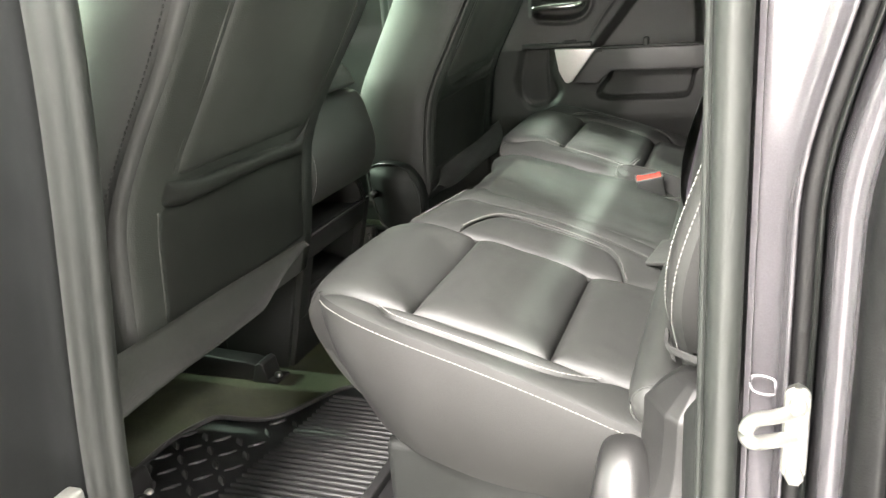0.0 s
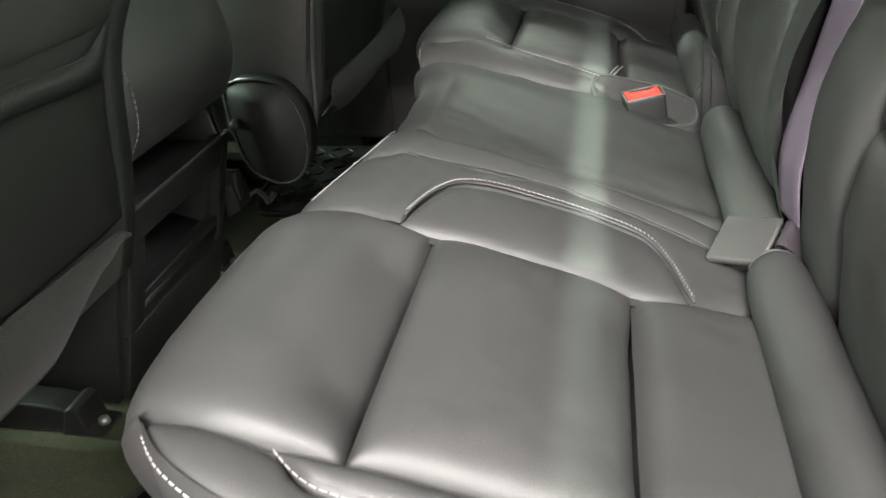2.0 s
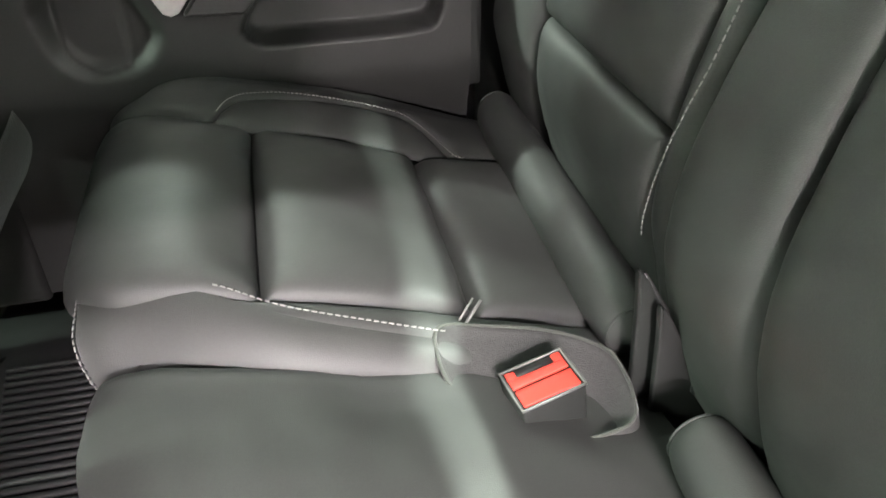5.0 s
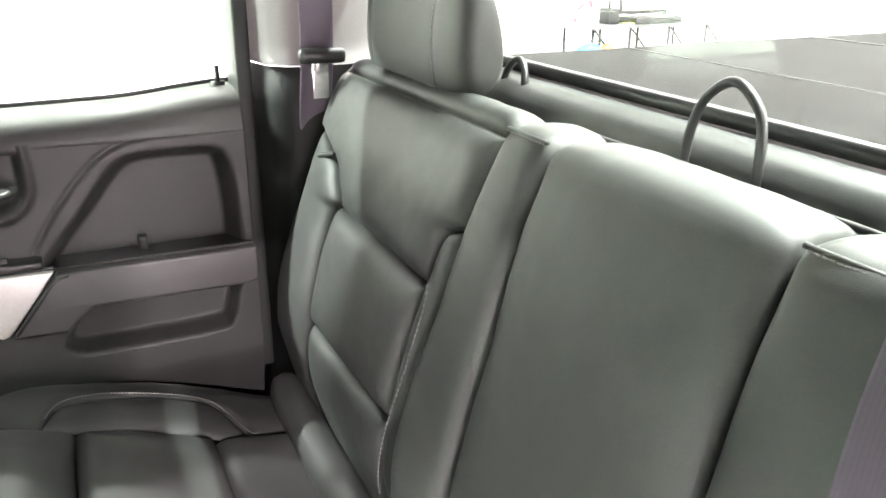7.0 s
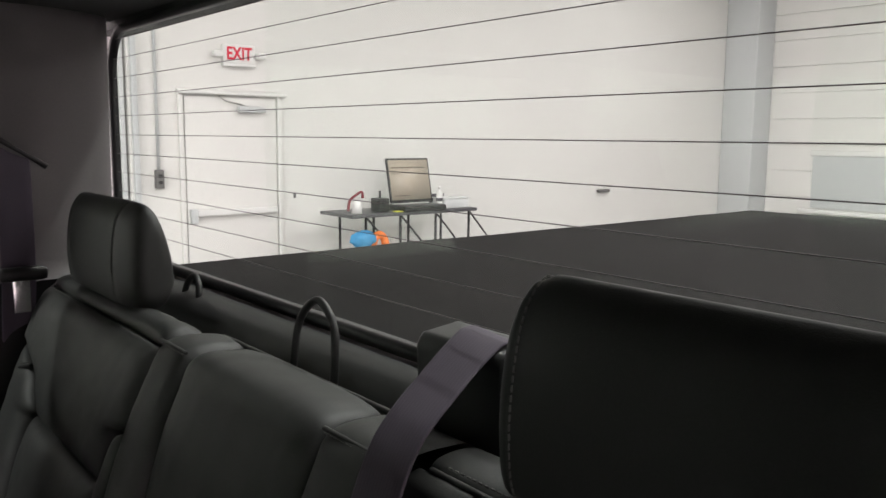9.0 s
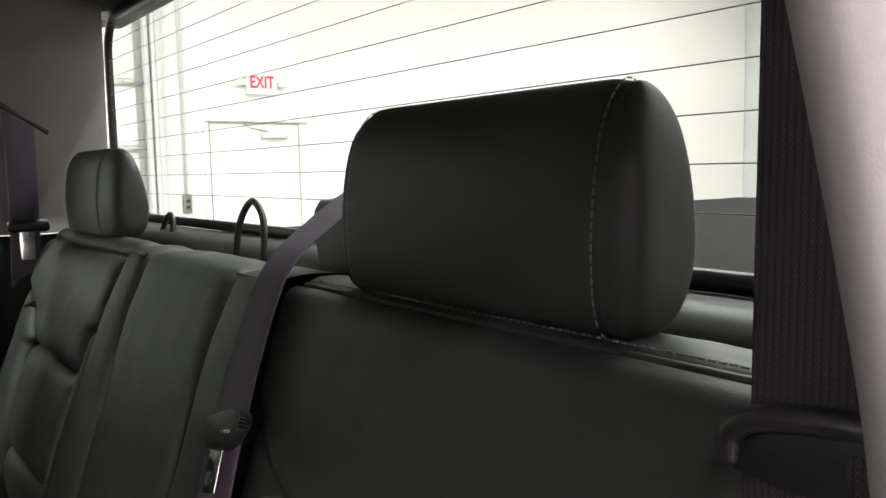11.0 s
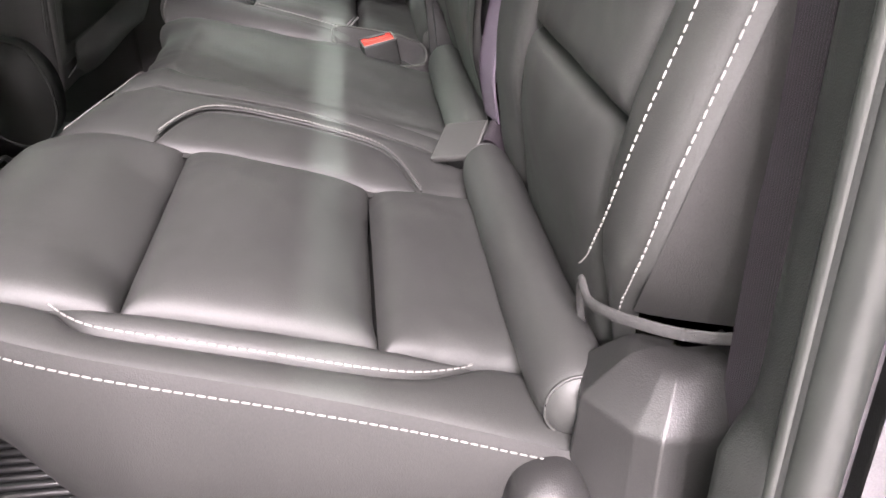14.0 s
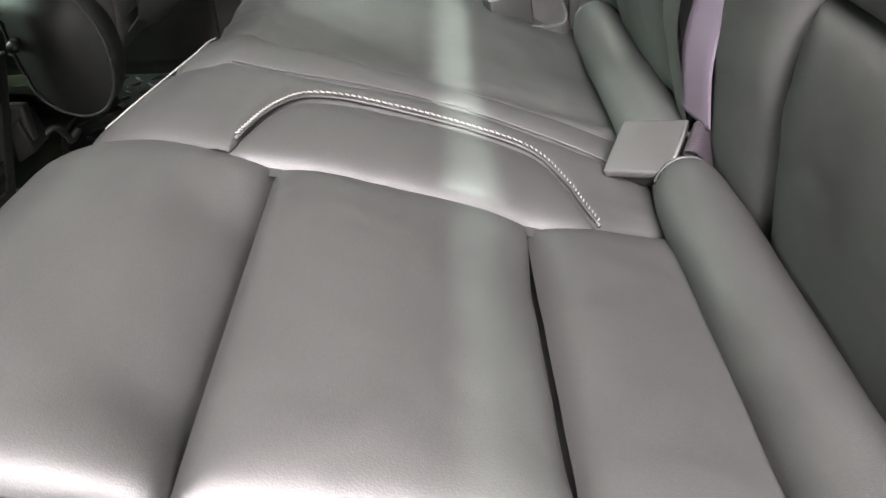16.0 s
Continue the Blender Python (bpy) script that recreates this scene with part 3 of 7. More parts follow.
    f("front_stitching", stitches([[p for p, _ in front]], 0.0054, 0.0036, 0.0012, 0.0004, slant=1.3), STITCH_MID, "fine pale stitching along the front", on=inner)
    f("piping", tube([p + n * 0.0005 for p, n in seam(CUSHION, [(CUSHION.s_of_x(x), arc(x) + 0.0015) for x in np.linspace(0.143, 0.392, 40)], 0.0035, 2, shift=drop)], 0.0013, 6), LEATHER, on=arched)
    return own


def cushion_right():
    own = thing("bench_cushion", (0.25, 1.15, 0.19), "black leather bench cushion for one, pleated, beside the red buckle", "seat cushion", "bench cushions")
    f = lambda n, bm, m=LEATHER, lab="", on=None: tpart(n, bm, m, on or own, lab)
    f("foam_body", core(CUSHION, 0.0, S_END, 0.955, 1.37, 0.042, [(0.47, 0.2)]), PLASTIC, "dark foam body below the cover")
    f("front_panel", panel(CUSHION, 0.0, S_A, lambda u: 1.030 - 0.05 * ease(0.5, 0.75, u), lambda u: 1.305 - 0.03 * ease(0.6, 0.9, u), 0.014, 0.018, tuck=0.012, nu=50, nv=44, soft=(0, 1, 1, 1), shift=lambda s, y: -0.012 * ease(S_A - 0.070, S_A, s) * ease(0.985, 1.04, y) * (1 - ease(1.21, 1.27, y))))
    f("middle_panel", panel(CUSHION, S_A, S_B, 0.984, lambda u: 1.274 - 0.012 * u, 0.013, 0.016, tuck=0.012, nu=44, nv=46))
    f("rear_panel", panel(CUSHION, S_B, S_END, 0.982, lambda u: 1.262 + 0.025 * u, 0.011, 0.010, tuck=0.013, nu=34, nv=46, soft=(1, 0, 1, 1)))
    xi = x_at(CUSHION, 0.0, S_END)
    arc = along([(-0.1, 1.306), (0.06, 1.300), (0.125, 1.275), (0.136, 1.288), (0.145, 1.315), (0.161, 1.338), (0.19, 1.353), (0.223, 1.362), (0.30, 1.370), (0.345, 1.358), (0.368, 1.320), (0.385, 1.275), (0.395, 1.264), (0.42, 1.275), (0.50, 1.290)])
    edge = along([(-0.1, 1.325), (0.04, 1.325), (0.08, 1.352), (0.137, 1.388), (0.227, 1.415), (0.338, 1.424), (0.436, 1.40), (0.5, 1.38)])
    sa0, sa1 = CUSHION.s_of_x(0.132), CUSHION.s_of_x(0.404)
    xa = x_at(CUSHION, sa0, sa1)
    fall = lambda s, y: -0.012 * ease(1.36, 1.42, y)
    arched = f("arched_panel", panel(CUSHION, sa0, sa1, lambda u: 1.274 - 0.01 * u, lambda u: max(arc(xa(u)), 1.2755 - 0.01 * u), 0.011, 0.022, nu=60, nv=20, tuck=0.006, shift=fall))
    bolster = f("outer_bolster", panel(CUSHION, 0.0, S_END, lambda u: arc(xi(u)), lambda u: edge(xi(u)), 0.008, 0.015, tuck=0.005, nu=90, nv=20, soft=(0, 0, 1, 0), shift=fall))
    rim_t = [(x, edge(x) - 0.001, CUSHION.at(CUSHION.s_of_x(x))[0].y + 0.006 + fall(0, edge(x))) for x in (0.034, 0.06, 0.12, 0.20, 0.28, 0.36, 0.43, 0.475)]
    f("outer_side", apron(rim_t, [(0.09, 1.315, 0.250), (0.11, 1.33, 0.23), (0.15, 1.36, 0.215), (0.20, 1.385, 0.20), (0.28, 1.395, 0.185), (0.36, 1.395, 0.175), (0.43, 1.39, 0.175), (0.475, 1.38, 0.175)], (0, 1, 0.2), 0.014, nu=40, nv=12), LEATHER_SIDE)
    ytop = along([(0.02, 1.035), (0.035, 1.022), (0.05, 1.008), (0.085, 0.990), (0.136, 0.980), (0.185, 0.958), (0.248, 0.947), (0.307, 0.942), (0.40, 0.940), (0.50, 0.940)])
    s0 = CUSHION.s_of_x(0.14)
    xs = x_at(CUSHION, s0, S_END)
    inner = f("inner_bolster", panel(CUSHION, s0, S_END, lambda u: ytop(xs(u)), lambda u: 0.983, 0.008, 0.014, nu=36, nv=14, tuck=0.006))
    top = [(x, ytop(x), CUSHION.at(CUSHION.s_of_x(x))[0].y + 0.001) for x in (0.034, 0.06, 0.12, 0.20, 0.28, 0.36, 0.43, 0.475)]
    low = [(0.066, 0.938, 0.285), (0.080, 0.932, 0.290), (0.12, 0.925, 0.315), (0.20, 0.918, 0.32), (0.28, 0.915, 0.295), (0.36, 0.91, 0.27), (0.43, 0.905, 0.25), (0.475, 0.905, 0.24)]
    bow = smooth_line([top[0], (0.037, 0.990, 0.380), (0.036, 0.966, 0.368), (0.042, 0.952, 0.348), (0.052, 0.945, 0.324), low[0]], 10)

    def nose(v):
        k = min(max(v, 0.0), 1.0) * (len(bow) - 1)
        i = min(int(k), len(bow) - 2)
        return bow[i].lerp(bow[i + 1], k - i)
    f("front_corner", nose_sheet(CUSHION, CUSHION.s_of_z(0.383), 1.038, lambda t: nose(1 - t), bulge=0.003))
    upper, under = smooth_line(top, 10), smooth_line(low, 10)
    rows = []
    for i in range(61):
        p, q = upper[round(i / 60 * (len(upper) - 1))], under[round(i / 60 * (len(under) - 1))]
        near = math.exp(-(p.x - upper[0].x) / 0.030)
        row = []
        for k in range(21):
            v = k / 20
            plain = p.lerp(q, v) + Vector((0, -1, 0.2)) * (0.010 * math.sin(math.pi * v ** 0.8) * (1 - near) - 0.004 * math.exp(-v * 30))
            row.append(plain + (nose(v) - upper[0].lerp(under[0], v)) * near)
        rows.append(row)
    bm = grid(rows)
    bmesh.ops.recalc_face_normals(bm, faces=bm.faces)
    f("inner_side", bm)
    arcs = seam(CUSHION, [(CUSHION.s_of_x(x), arc(x) + 0.004) for x in np.linspace(0.136, 0.402, 40)], 0.0055, 3, shift=fall)
    f("fine_stitching", stitches([arcs], 0.005, 0.0036, 0.0016, 0.0008), STITCH_GREY, "fine pale stitching along the arched seam", on=arched)
    side = seam(CUSHION, [(CUSHION.s_of_x(x), ytop(x) + 0.006) for x in np.linspace(0.135, 0.31, 18)], 0.0075, 4)
    corner = [(nose(v) + Vector((-0.0015, -0.0015, 0.001)), Vector((-0.6, -0.8, 0.3))) for v in np.linspace(0.02, 0.80, 24)]
    f("stitching", stitches([side], 0.0060, 0.0043, 0.0012, 0.0004), STITCH, "white contrast stitching", on=inner)
    f("corner_stitching", stitches([corner], 0.0055, 0.0042, 0.0011, 0.0006), STITCH, "pale corner stitching", on=inner)
    return own


def flip(v, on):
    return 2 * MID - v if on else v


BACK_NEAR = Profile([(0.507, 0.29), (0.500, 0.34), (0.494, 0.39), (0.492, 0.43)] + [(x + 0.015, z) for x, z in BACK_PTS[4:8]] + [(0.600, 0.770), (0.607, 0.788), (0.613, 0.7955), (0.626, 0.798), (0.648, 0.797), (0.664, 0.790), (0.672, 0.768)])


def backrest(right):
    """An outer backrest, written for the near side; right: mirrored to the far side, where its middle panels are wider."""
    prof = BACK if right else BACK_NEAR
    z = prof.s_of_z
    m = lambda y: flip(y, right)
    own = thing("backrest", (0.52, m(0.24), 0.30), "black leather backrest with three stuffed panels and piped top", "backrest", "bench backrests")

    def fixed(bm):
        if right:
            for v in bm.verts:
                v.co.y = 2 * MID - v.co.y
            bmesh.ops.reverse_faces(bm, faces=bm.faces)
        return bm
    f = lambda n, bm, mat=LEATHER, lab="": tpart(n, fixed(bm), mat, own, lab)
    f("foam_body", core(prof, 0.0 if right else z(0.40), prof.length, -0.015 if right else 0.015, 0.468, 0.02, [(0.72, 0.76), (0.62, 0.30 if right else 0.42)]), PLASTIC, "dark body below the cover")
    c1 = (lambda v: z(0.626)) if right else (lambda v: z(0.630 - 0.014 * v))
    c2 = (lambda v: z(0.474 + 0.008 * v)) if right else (lambda v: z(0.484 - 0.002 * v))
    top = z(0.788) if right else z(0.7955)
    if right:
        yo0, yo1, yi0, yi1 = 0.150, 0.122, 0.435, 0.424
        lo = along([(0.60, 0.122), (0.634, 0.135), (0.66, 0.110), (0.676, 0.090), (0.690, 0.050), (0.705, 0.0), (0.72, -0.018), (0.81, -0.010)])
        hi = along([(0.60, 0.415), (0.64, 0.425), (0.668, 0.428), (0.685, 0.436), (0.695, 0.462), (0.71, 0.471), (0.81, 0.470)])
    else:
        yo0, yo1, yi0, yi1 = 0.066, 0.066, 0.335, 0.328
        lo = along([(0.60, 0.066), (0.66, 0.066), (0.680, 0.068), (0.695, 0.058), (0.710, 0.040), (0.722, 0.015), (0.74, -0.005), (0.81, 0.008)])
        hi = along([(0.60, 0.330), (0.62, 0.332), (0.645, 0.358), (0.665, 0.41), (0.685, 0.436), (0.715, 0.462), (0.75, 0.470), (0.81, 0.473)])
    f("lower_panel", panel(prof, 0.0, c2, yo0, yi0, 0.011, 0.012, nu=40, nv=44, soft=(0, 1, 1, 1)))
    f("middle_panel", panel(prof, c2, c1, lambda u: yo0 + (yo1 - yo0) * u, lambda u: yi0 + (yi1 - yi0) * u, 0.012, 0.012, nu=44, nv=44))
    su0, su1 = z(0.622), top
    zu = lambda u: prof.at(su0 + (su1 - su0) * u)[0].y
    f("upper_panel", panel(prof, c1, su1, lambda u: lo(zu(u)), lambda u: hi(zu(u)), 0.012, 0.012, nu=80, nv=48, soft=(1, 1, 1, 1 if right else 0), shift=None if right else lambda s, y: 0.004 * ease(z(0.765), su1, s)))
    sb1 = z(0.715)
    zb = lambda u: prof.at(sb1 * u)[0].y
    side_o = lambda zz: yo0 + (yo1 - yo0) * ease(0.47, 0.62, zz) if zz < 0.625 else lo(zz)
    side_i = lambda zz: yi0 + (yi1 - yi0) * ease(0.47, 0.62, zz) if zz < 0.625 else hi(zz)
    edge = along([(0.28, 0.050), (0.36, 0.040), (0.424, 0.000), (0.472, -0.017), (0.53, -0.022), (0.62, -0.014), (0.72, -0.003)]) if not right else (lambda zz: -0.012)
    bolster = f("outer_bolster", panel(prof, 0.0, sb1, lambda u: min(edge(zb(u)), side_o(zb(u)) - 0.004), lambda u: side_o(zb(u)), 0.016, 0.018, nu=70, nv=18, soft=(0, 1, 1, 1)))
    inner = f("inner_bolster", panel(prof, 0.0, sb1, lambda u: side_i(zb(u)), lambda u: 0.470, 0.014, 0.016, nu=70, nv=18, soft=(0, 1, 1, 1)))
    f("top_roll", panel(prof, top, prof.length, -0.004, 0.468, 0.007 if right else 0.004, 0.012, tuck=0.010 if right else 0.004, nu=20, nv=40, soft=(1, 0, 1, 1 if right else 0)))
    if not right:
        f("top_piping", tube([p for p, n in seam(prof, [(top - 0.001, y) for y in np.linspace(0.006, 0.462, 24)], 0.0010, 3)], 0.0026, 8), LEATHER, "sewn welt along the top edge")
    side_t = [prof.point(s, edge(prof.at(s)[0].y) + (0.003 if right else -0.0005), 0.0 if right else -0.005)[0] for s in np.linspace(z(0.372), prof.length * 0.93, 12)]
    side_b = [p + (Vector((0.105 - 0.03 * k / 11, -0.040 + 0.02 * k / 11, 0.0)) if right else Vector((0.092, -0.018 - p.y, 0.010 * (1 - k / 11)))) for k, p in enumerate(side_t)]
    f("side_panel", apron(side_t, side_b, (-0.8, -0.6, 0), 0.010 if right else 0.003, nu=40, nv=10, tuck=0.006 if right else 0.001), LEATHER_SIDE, "grained vinyl side of the backrest")
    if not right:
        lip = [(0.487, 0.084, 0.326), (0.483, 0.083, 0.350), (0.480, 0.072, 0.373), (0.481, 0.056, 0.367), (0.486, 0.030, 0.374), (0.497, 0.010, 0.379), (0.515, -0.008, 0.382), (0.540, -0.017, 0.382), (0.572, -0.020, 0.382)]
        rows = []
        for p in smooth_line(lip, 8):
            rows.append([p + Vector((math.cos(a) * 0.0024 - 0.002, math.cos(a) * -0.0012, math.sin(a) * 0.0046 + 0.002)) for a in (2 * math.pi * q / 10 for q in range(11))])
        bm = grid(rows)
        bmesh.ops.recalc_face_normals(bm, faces=bm.faces)
        f("lower_lip", bm, FELT_DARK, "grey felt lower edge of the cover")
        pts = [(0.378, 0.092), (0.40, 0.066), (0.433, 0.040), (0.466, 0.025), (0.50, 0.018), (0.55, 0.016), (0.594, 0.020), (0.617, 0.024), (0.636, 0.030), (0.654, 0.042), (0.668, 0.058)]
        f("stitching", stitches([seam(prof, [(z(a), b) for a, b in pts], 0.0142, 6)], 0.0062, 0.0046, 0.0010, 0.0004), STITCH, "white contrast stitching")
        rim = [(z(a), edge(a) + 0.0005) for a in np.linspace(0.366, 0.66, 14)]
        f("low_stitching", stitches([seam(prof, [(z(a), 0.452 + 0.02 * (a - 0.34)) for a in np.linspace(0.345, 0.44, 8)], 0.013, 4)]), STITCH, "white contrast stitching")
        f("edge_stitching", stitches([seam(prof, rim, 0.004, 6)]), STITCH, "white contrast stitching")
    else:
        inner = [(z(a), b) for a, b in ((0.40, 0.440), (0.45, 0.452), (0.537, 0.462), (0.605, 0.456), (0.64, 0.446))]
        f("stitching", stitches([seam(prof, inner, 0.012, 8)]), STITCH_GREY, "pale stitching")
    hook = [(z(0.614 + 0.028 * math.sin(k / 7 * 1.4)), 0.446 - 0.011 * k) for k in range(8)] if not right else [(z(0.672 + 0.014 * k / 7), 0.04 + 0.008 * k) for k in range(8)]
    f("hook_piping", tube([p - n * 0.0008 for p, n in seam(prof, hook, 0.014, 3)], 0.0030, 8), LEATHER)
    f("hook_stitching", stitches([seam(prof, [(a + 0.0045, b) for a, b in hook], 0.0150, 3)], 0.0050, 0.0037, 0.0010, 0.0004), STITCH, "fine grey stitching")
    f("top_stitching", stitches([seam(prof, [(top + (-0.003 if right else 0.0055), y) for y in np.linspace(0.02, 0.455, 20)], 0.003, 3)], 0.0060, 0.0043, 0.0012, 0.0004), STITCH_GREY, "fine grey stitching")
    return own


BACK_MIDDLE = Profile(BACK_PTS[:8] + [(0.587, 0.772), (0.598, 0.789), (0.614, 0.793), (0.640, 0.792), (0.655, 0.788), (0.664, 0.772), (0.666, 0.755)])


def backrest_middle():
    """A flat front that turns over a clear edge into a flat top."""
    prof = BACK_MIDDLE
    own = thing("backrest", (0.52, MID, 0.30), "plain black leather middle backrest with two narrow side strips", "backrest", "bench backrests")
    f = lambda n, bm, mat=LEATHER, lab="", on=None: tpart(n, bm, mat, on or own, lab)
    f("foam_body", core(prof, 0.0, prof.length, 0.475, 0.925, 0.02, [(0.72, 0.74), (0.62, 0.30)]), PLASTIC, "dark body below the cover")
    edge = prof.s_of_z(0.788)
    lift = lambda s, y: 0.008 - 0.006 * ease(0.42, 0.52, s)
    end = prof.length
    near = lambda u: 0.535 + 0.046 * min(1.0, u * end / edge)
    far = lambda u: 0.782 + 0.066 * min(1.0, u * end / edge)
    f("main_panel", panel(prof, 0.0, end, near, far, 0.008, 0.020, nu=80, nv=40, soft=(0, 0, 1, 1), shift=lift))
    strips = [f("side_strip", panel(prof, 0.0, end, 0.474, near, 0.009, 0.014, nu=80, nv=20, soft=(0, 0, 0, 1), shift=lift)),
              f("side_strip", panel(prof, 0.0, end, far, 0.927, 0.009, 0.014, nu=80, nv=20, soft=(0, 0, 1, 1), shift=lift))]
    f("rear_welt", tube([prof.point(end - 0.030, y, 0.011)[0] for y in np.linspace(0.475, 0.925, 12)], 0.0030, 8), LEATHER, "sewn rear edge")
    for strip, (a, b) in zip(strips, ((0.482, 0.574), (0.852, 0.920))):
        line = seam(prof, [(edge + 0.003, y) for y in np.linspace(a, b, 12)], 0.0100, 3)
        f("strip_welt", tube([p - n * 0.0010 for p, n in line], 0.0022, 8), LEATHER, "raised welt across the strip", on=strip)
        f("stitching", stitches([[(p + Vector((-0.003, 0, -0.002)), Vector((-0.6, 0, 0.8))) for p, n in line]], 0.0052, 0.0038, 0.0009, 0.0004), STITCH_GREY, "grey stitching on the strip", on=strip)
    return own


def lumbar_roll(y0, y1):
    own = thing("lumbar_roll", (0.467, (y0 + y1) / 2, 0.29), "long black leather roll between cushion and backrest", "seat roll", "lumbar rolls")
    rows = []
    for v in steps(40):
        y = y0 + (y1 - y0) * v
        d = min(v, 1 - v) * (y1 - y0)
        r = 0.0285 * (1 - 0.42 * math.exp(-d / 0.014) - 0.55 * math.exp(-d / 0.0035))
        rows.append([(0.4670 + r * 1.0 * math.cos(a), y, 0.309 + r * 1.10 * math.sin(a)) for a in (2 * math.pi * q / 28 for q in range(29))])
    bm = grid(rows)
    for v in bm.verts:
        v.co += Vector((1, 0, 1)) * 0.0012 * noise.noise(v.co * 25)
    bmesh.ops.recalc_face_normals(bm, faces=bm.faces)
    tpart("cover", bm, LEATHER, own)
    for y in (y0 + 0.010, y1 - 0.010):
        ring = [(0.4670 + 0.0226 * math.cos(a), y, 0.309 + 0.0248 * math.sin(a)) for a in (2 * math.pi * q / 28 for q in range(28))]
        tpart("end_seam", tube(ring, 0.0012, 6, True), LEATHER, own, "gathered seam at the end of the roll")
    return own


cushion_left()
cushion_right()
backrest(False)
backrest(True)
backrest_middle()
for a, b in ((0.012, 0.435), (0.470, 0.835), (0.935, 1.385)):
    lumbar_roll(a, b)


def head_restraint(right):
    """Seams lie where the front turns into the ends; the ends bulge and lean back."""
    y0, ya, yb, y1 = (1.052, 1.122, 1.325, 1.362) if right else (0.099, 0.122, 0.386, 0.400)
    own = thing("head_restraint", (0.65, (y0 + y1) / 2, 0.80), "black leather head restraint with stitched end caps", "head restraint", "rear head restraints")
    pts = [(0.612, 0.812), (0.604, 0.85), (0.604, 0.895), (0.610, 0.930), (0.624, 0.950), (0.638, 0.945), (0.650, 0.915), (0.660, 0.87), (0.662, 0.835), (0.652, 0.810), (0.632, 0.802)]
    ring = [Vector((p.x, p.y)) for p in smooth_line([(x, z, 0) for x, z in pts], 5, True)]
    mid = Vector((0.640, 0.876))
    lean = 0.006 if right else 0.010
    sink = 0.012 if right else 0.005

    def sheet(rows_in):
        rows = []
        for y, sc, back in rows_in:
            d = min(y - y0, y1 - y)
            drop = 0.030 - math.sqrt(max(0.030 ** 2 - (0.030 - d) ** 2, 0.0)) if d < 0.030 else 0.0
            row = []
            for p in ring:
                x, zz = mid.x + (p.x - mid.x) * sc + back, mid.y + (p.y - mid.y) * sc
                high = max(0.0, (zz - 0.86) / 0.09)
                row.append((x + lean * (zz - 0.81) / 0.14, y, zz - sink - 0.75 * drop * high ** 1.5 - 0.4 * lean * high))
            rows.append(row + [row[0]])
        bm = grid(rows)
        bmesh.ops.remove_doubles(bm, verts=bm.verts, dist=1e-6)
        bmesh.ops.recalc_face_normals(bm, faces=bm.faces)
        return bm
    n = 22
    cover = tpart("middle_cover", sheet([(ya + (yb - ya) * k / n, 1.0 - 0.03 * (math.exp(-k / n * 45) + math.exp(-(1 - k / n) * 45)), 0.0) for k in range(n + 1)]), LEATHER, own)
    for e0, e1 in ((ya, y0), (yb, y1)):
        rows = []
        for k in range(17):
            t = k / 16
            yy = e0 + (e1 - e0) * math.sin(t * math.pi / 2) ** 0.9
            sc = (max(math.cos(t * math.pi / 2), 0.0) ** 0.30) * 0.998 + 0.0005 - 0.03 * math.exp(-t * 14)
            rows.append((yy, sc, 0.004 * t))
        tpart("end_cap", sheet(rows), LEATHER, own)
    for e0, sign in ((ya, 1), (yb, -1)):
        d = min(e0 + sign * 0.004 - y0, y1 - e0 - sign * 0.004)
        drop = 0.030 - math.sqrt(max(0.030 ** 2 - (0.030 - d) ** 2, 0.0)) if d < 0.030 else 0.0
        line = []
        for p in ring + ring[:1]:
            high = max(0.0, (p.y - 0.86) / 0.09)
            line.append((Vector((p.x + lean * (p.y - 0.81) / 0.14, e0 + sign * 0.004, p.y - sink - 0.75 * drop * high ** 1.5 - 0.4 * lean * high)), Vector((p.x - mid.x, 0, p.y - mid.y))))
        tpart("stitching", stitches([line], 0.0060, 0.0043, 0.0012, 0.0004), STITCH_MID if not right else STITCH_GREY, cover, "pale contrast stitching")
    for y in ((y0 + y1) / 2 - 0.06, (y0 + y1) / 2 + 0.06):
        tpart("post_guide", moved(box_bm((0.625, -0.022, 0.794), (0.655, 0.022, 0.812), 0.004), Matrix.Translation((0, y, 0))), PLASTIC_GREY, own, "plastic post guide")
    return own


head_restraint(False)
head_restraint(True)


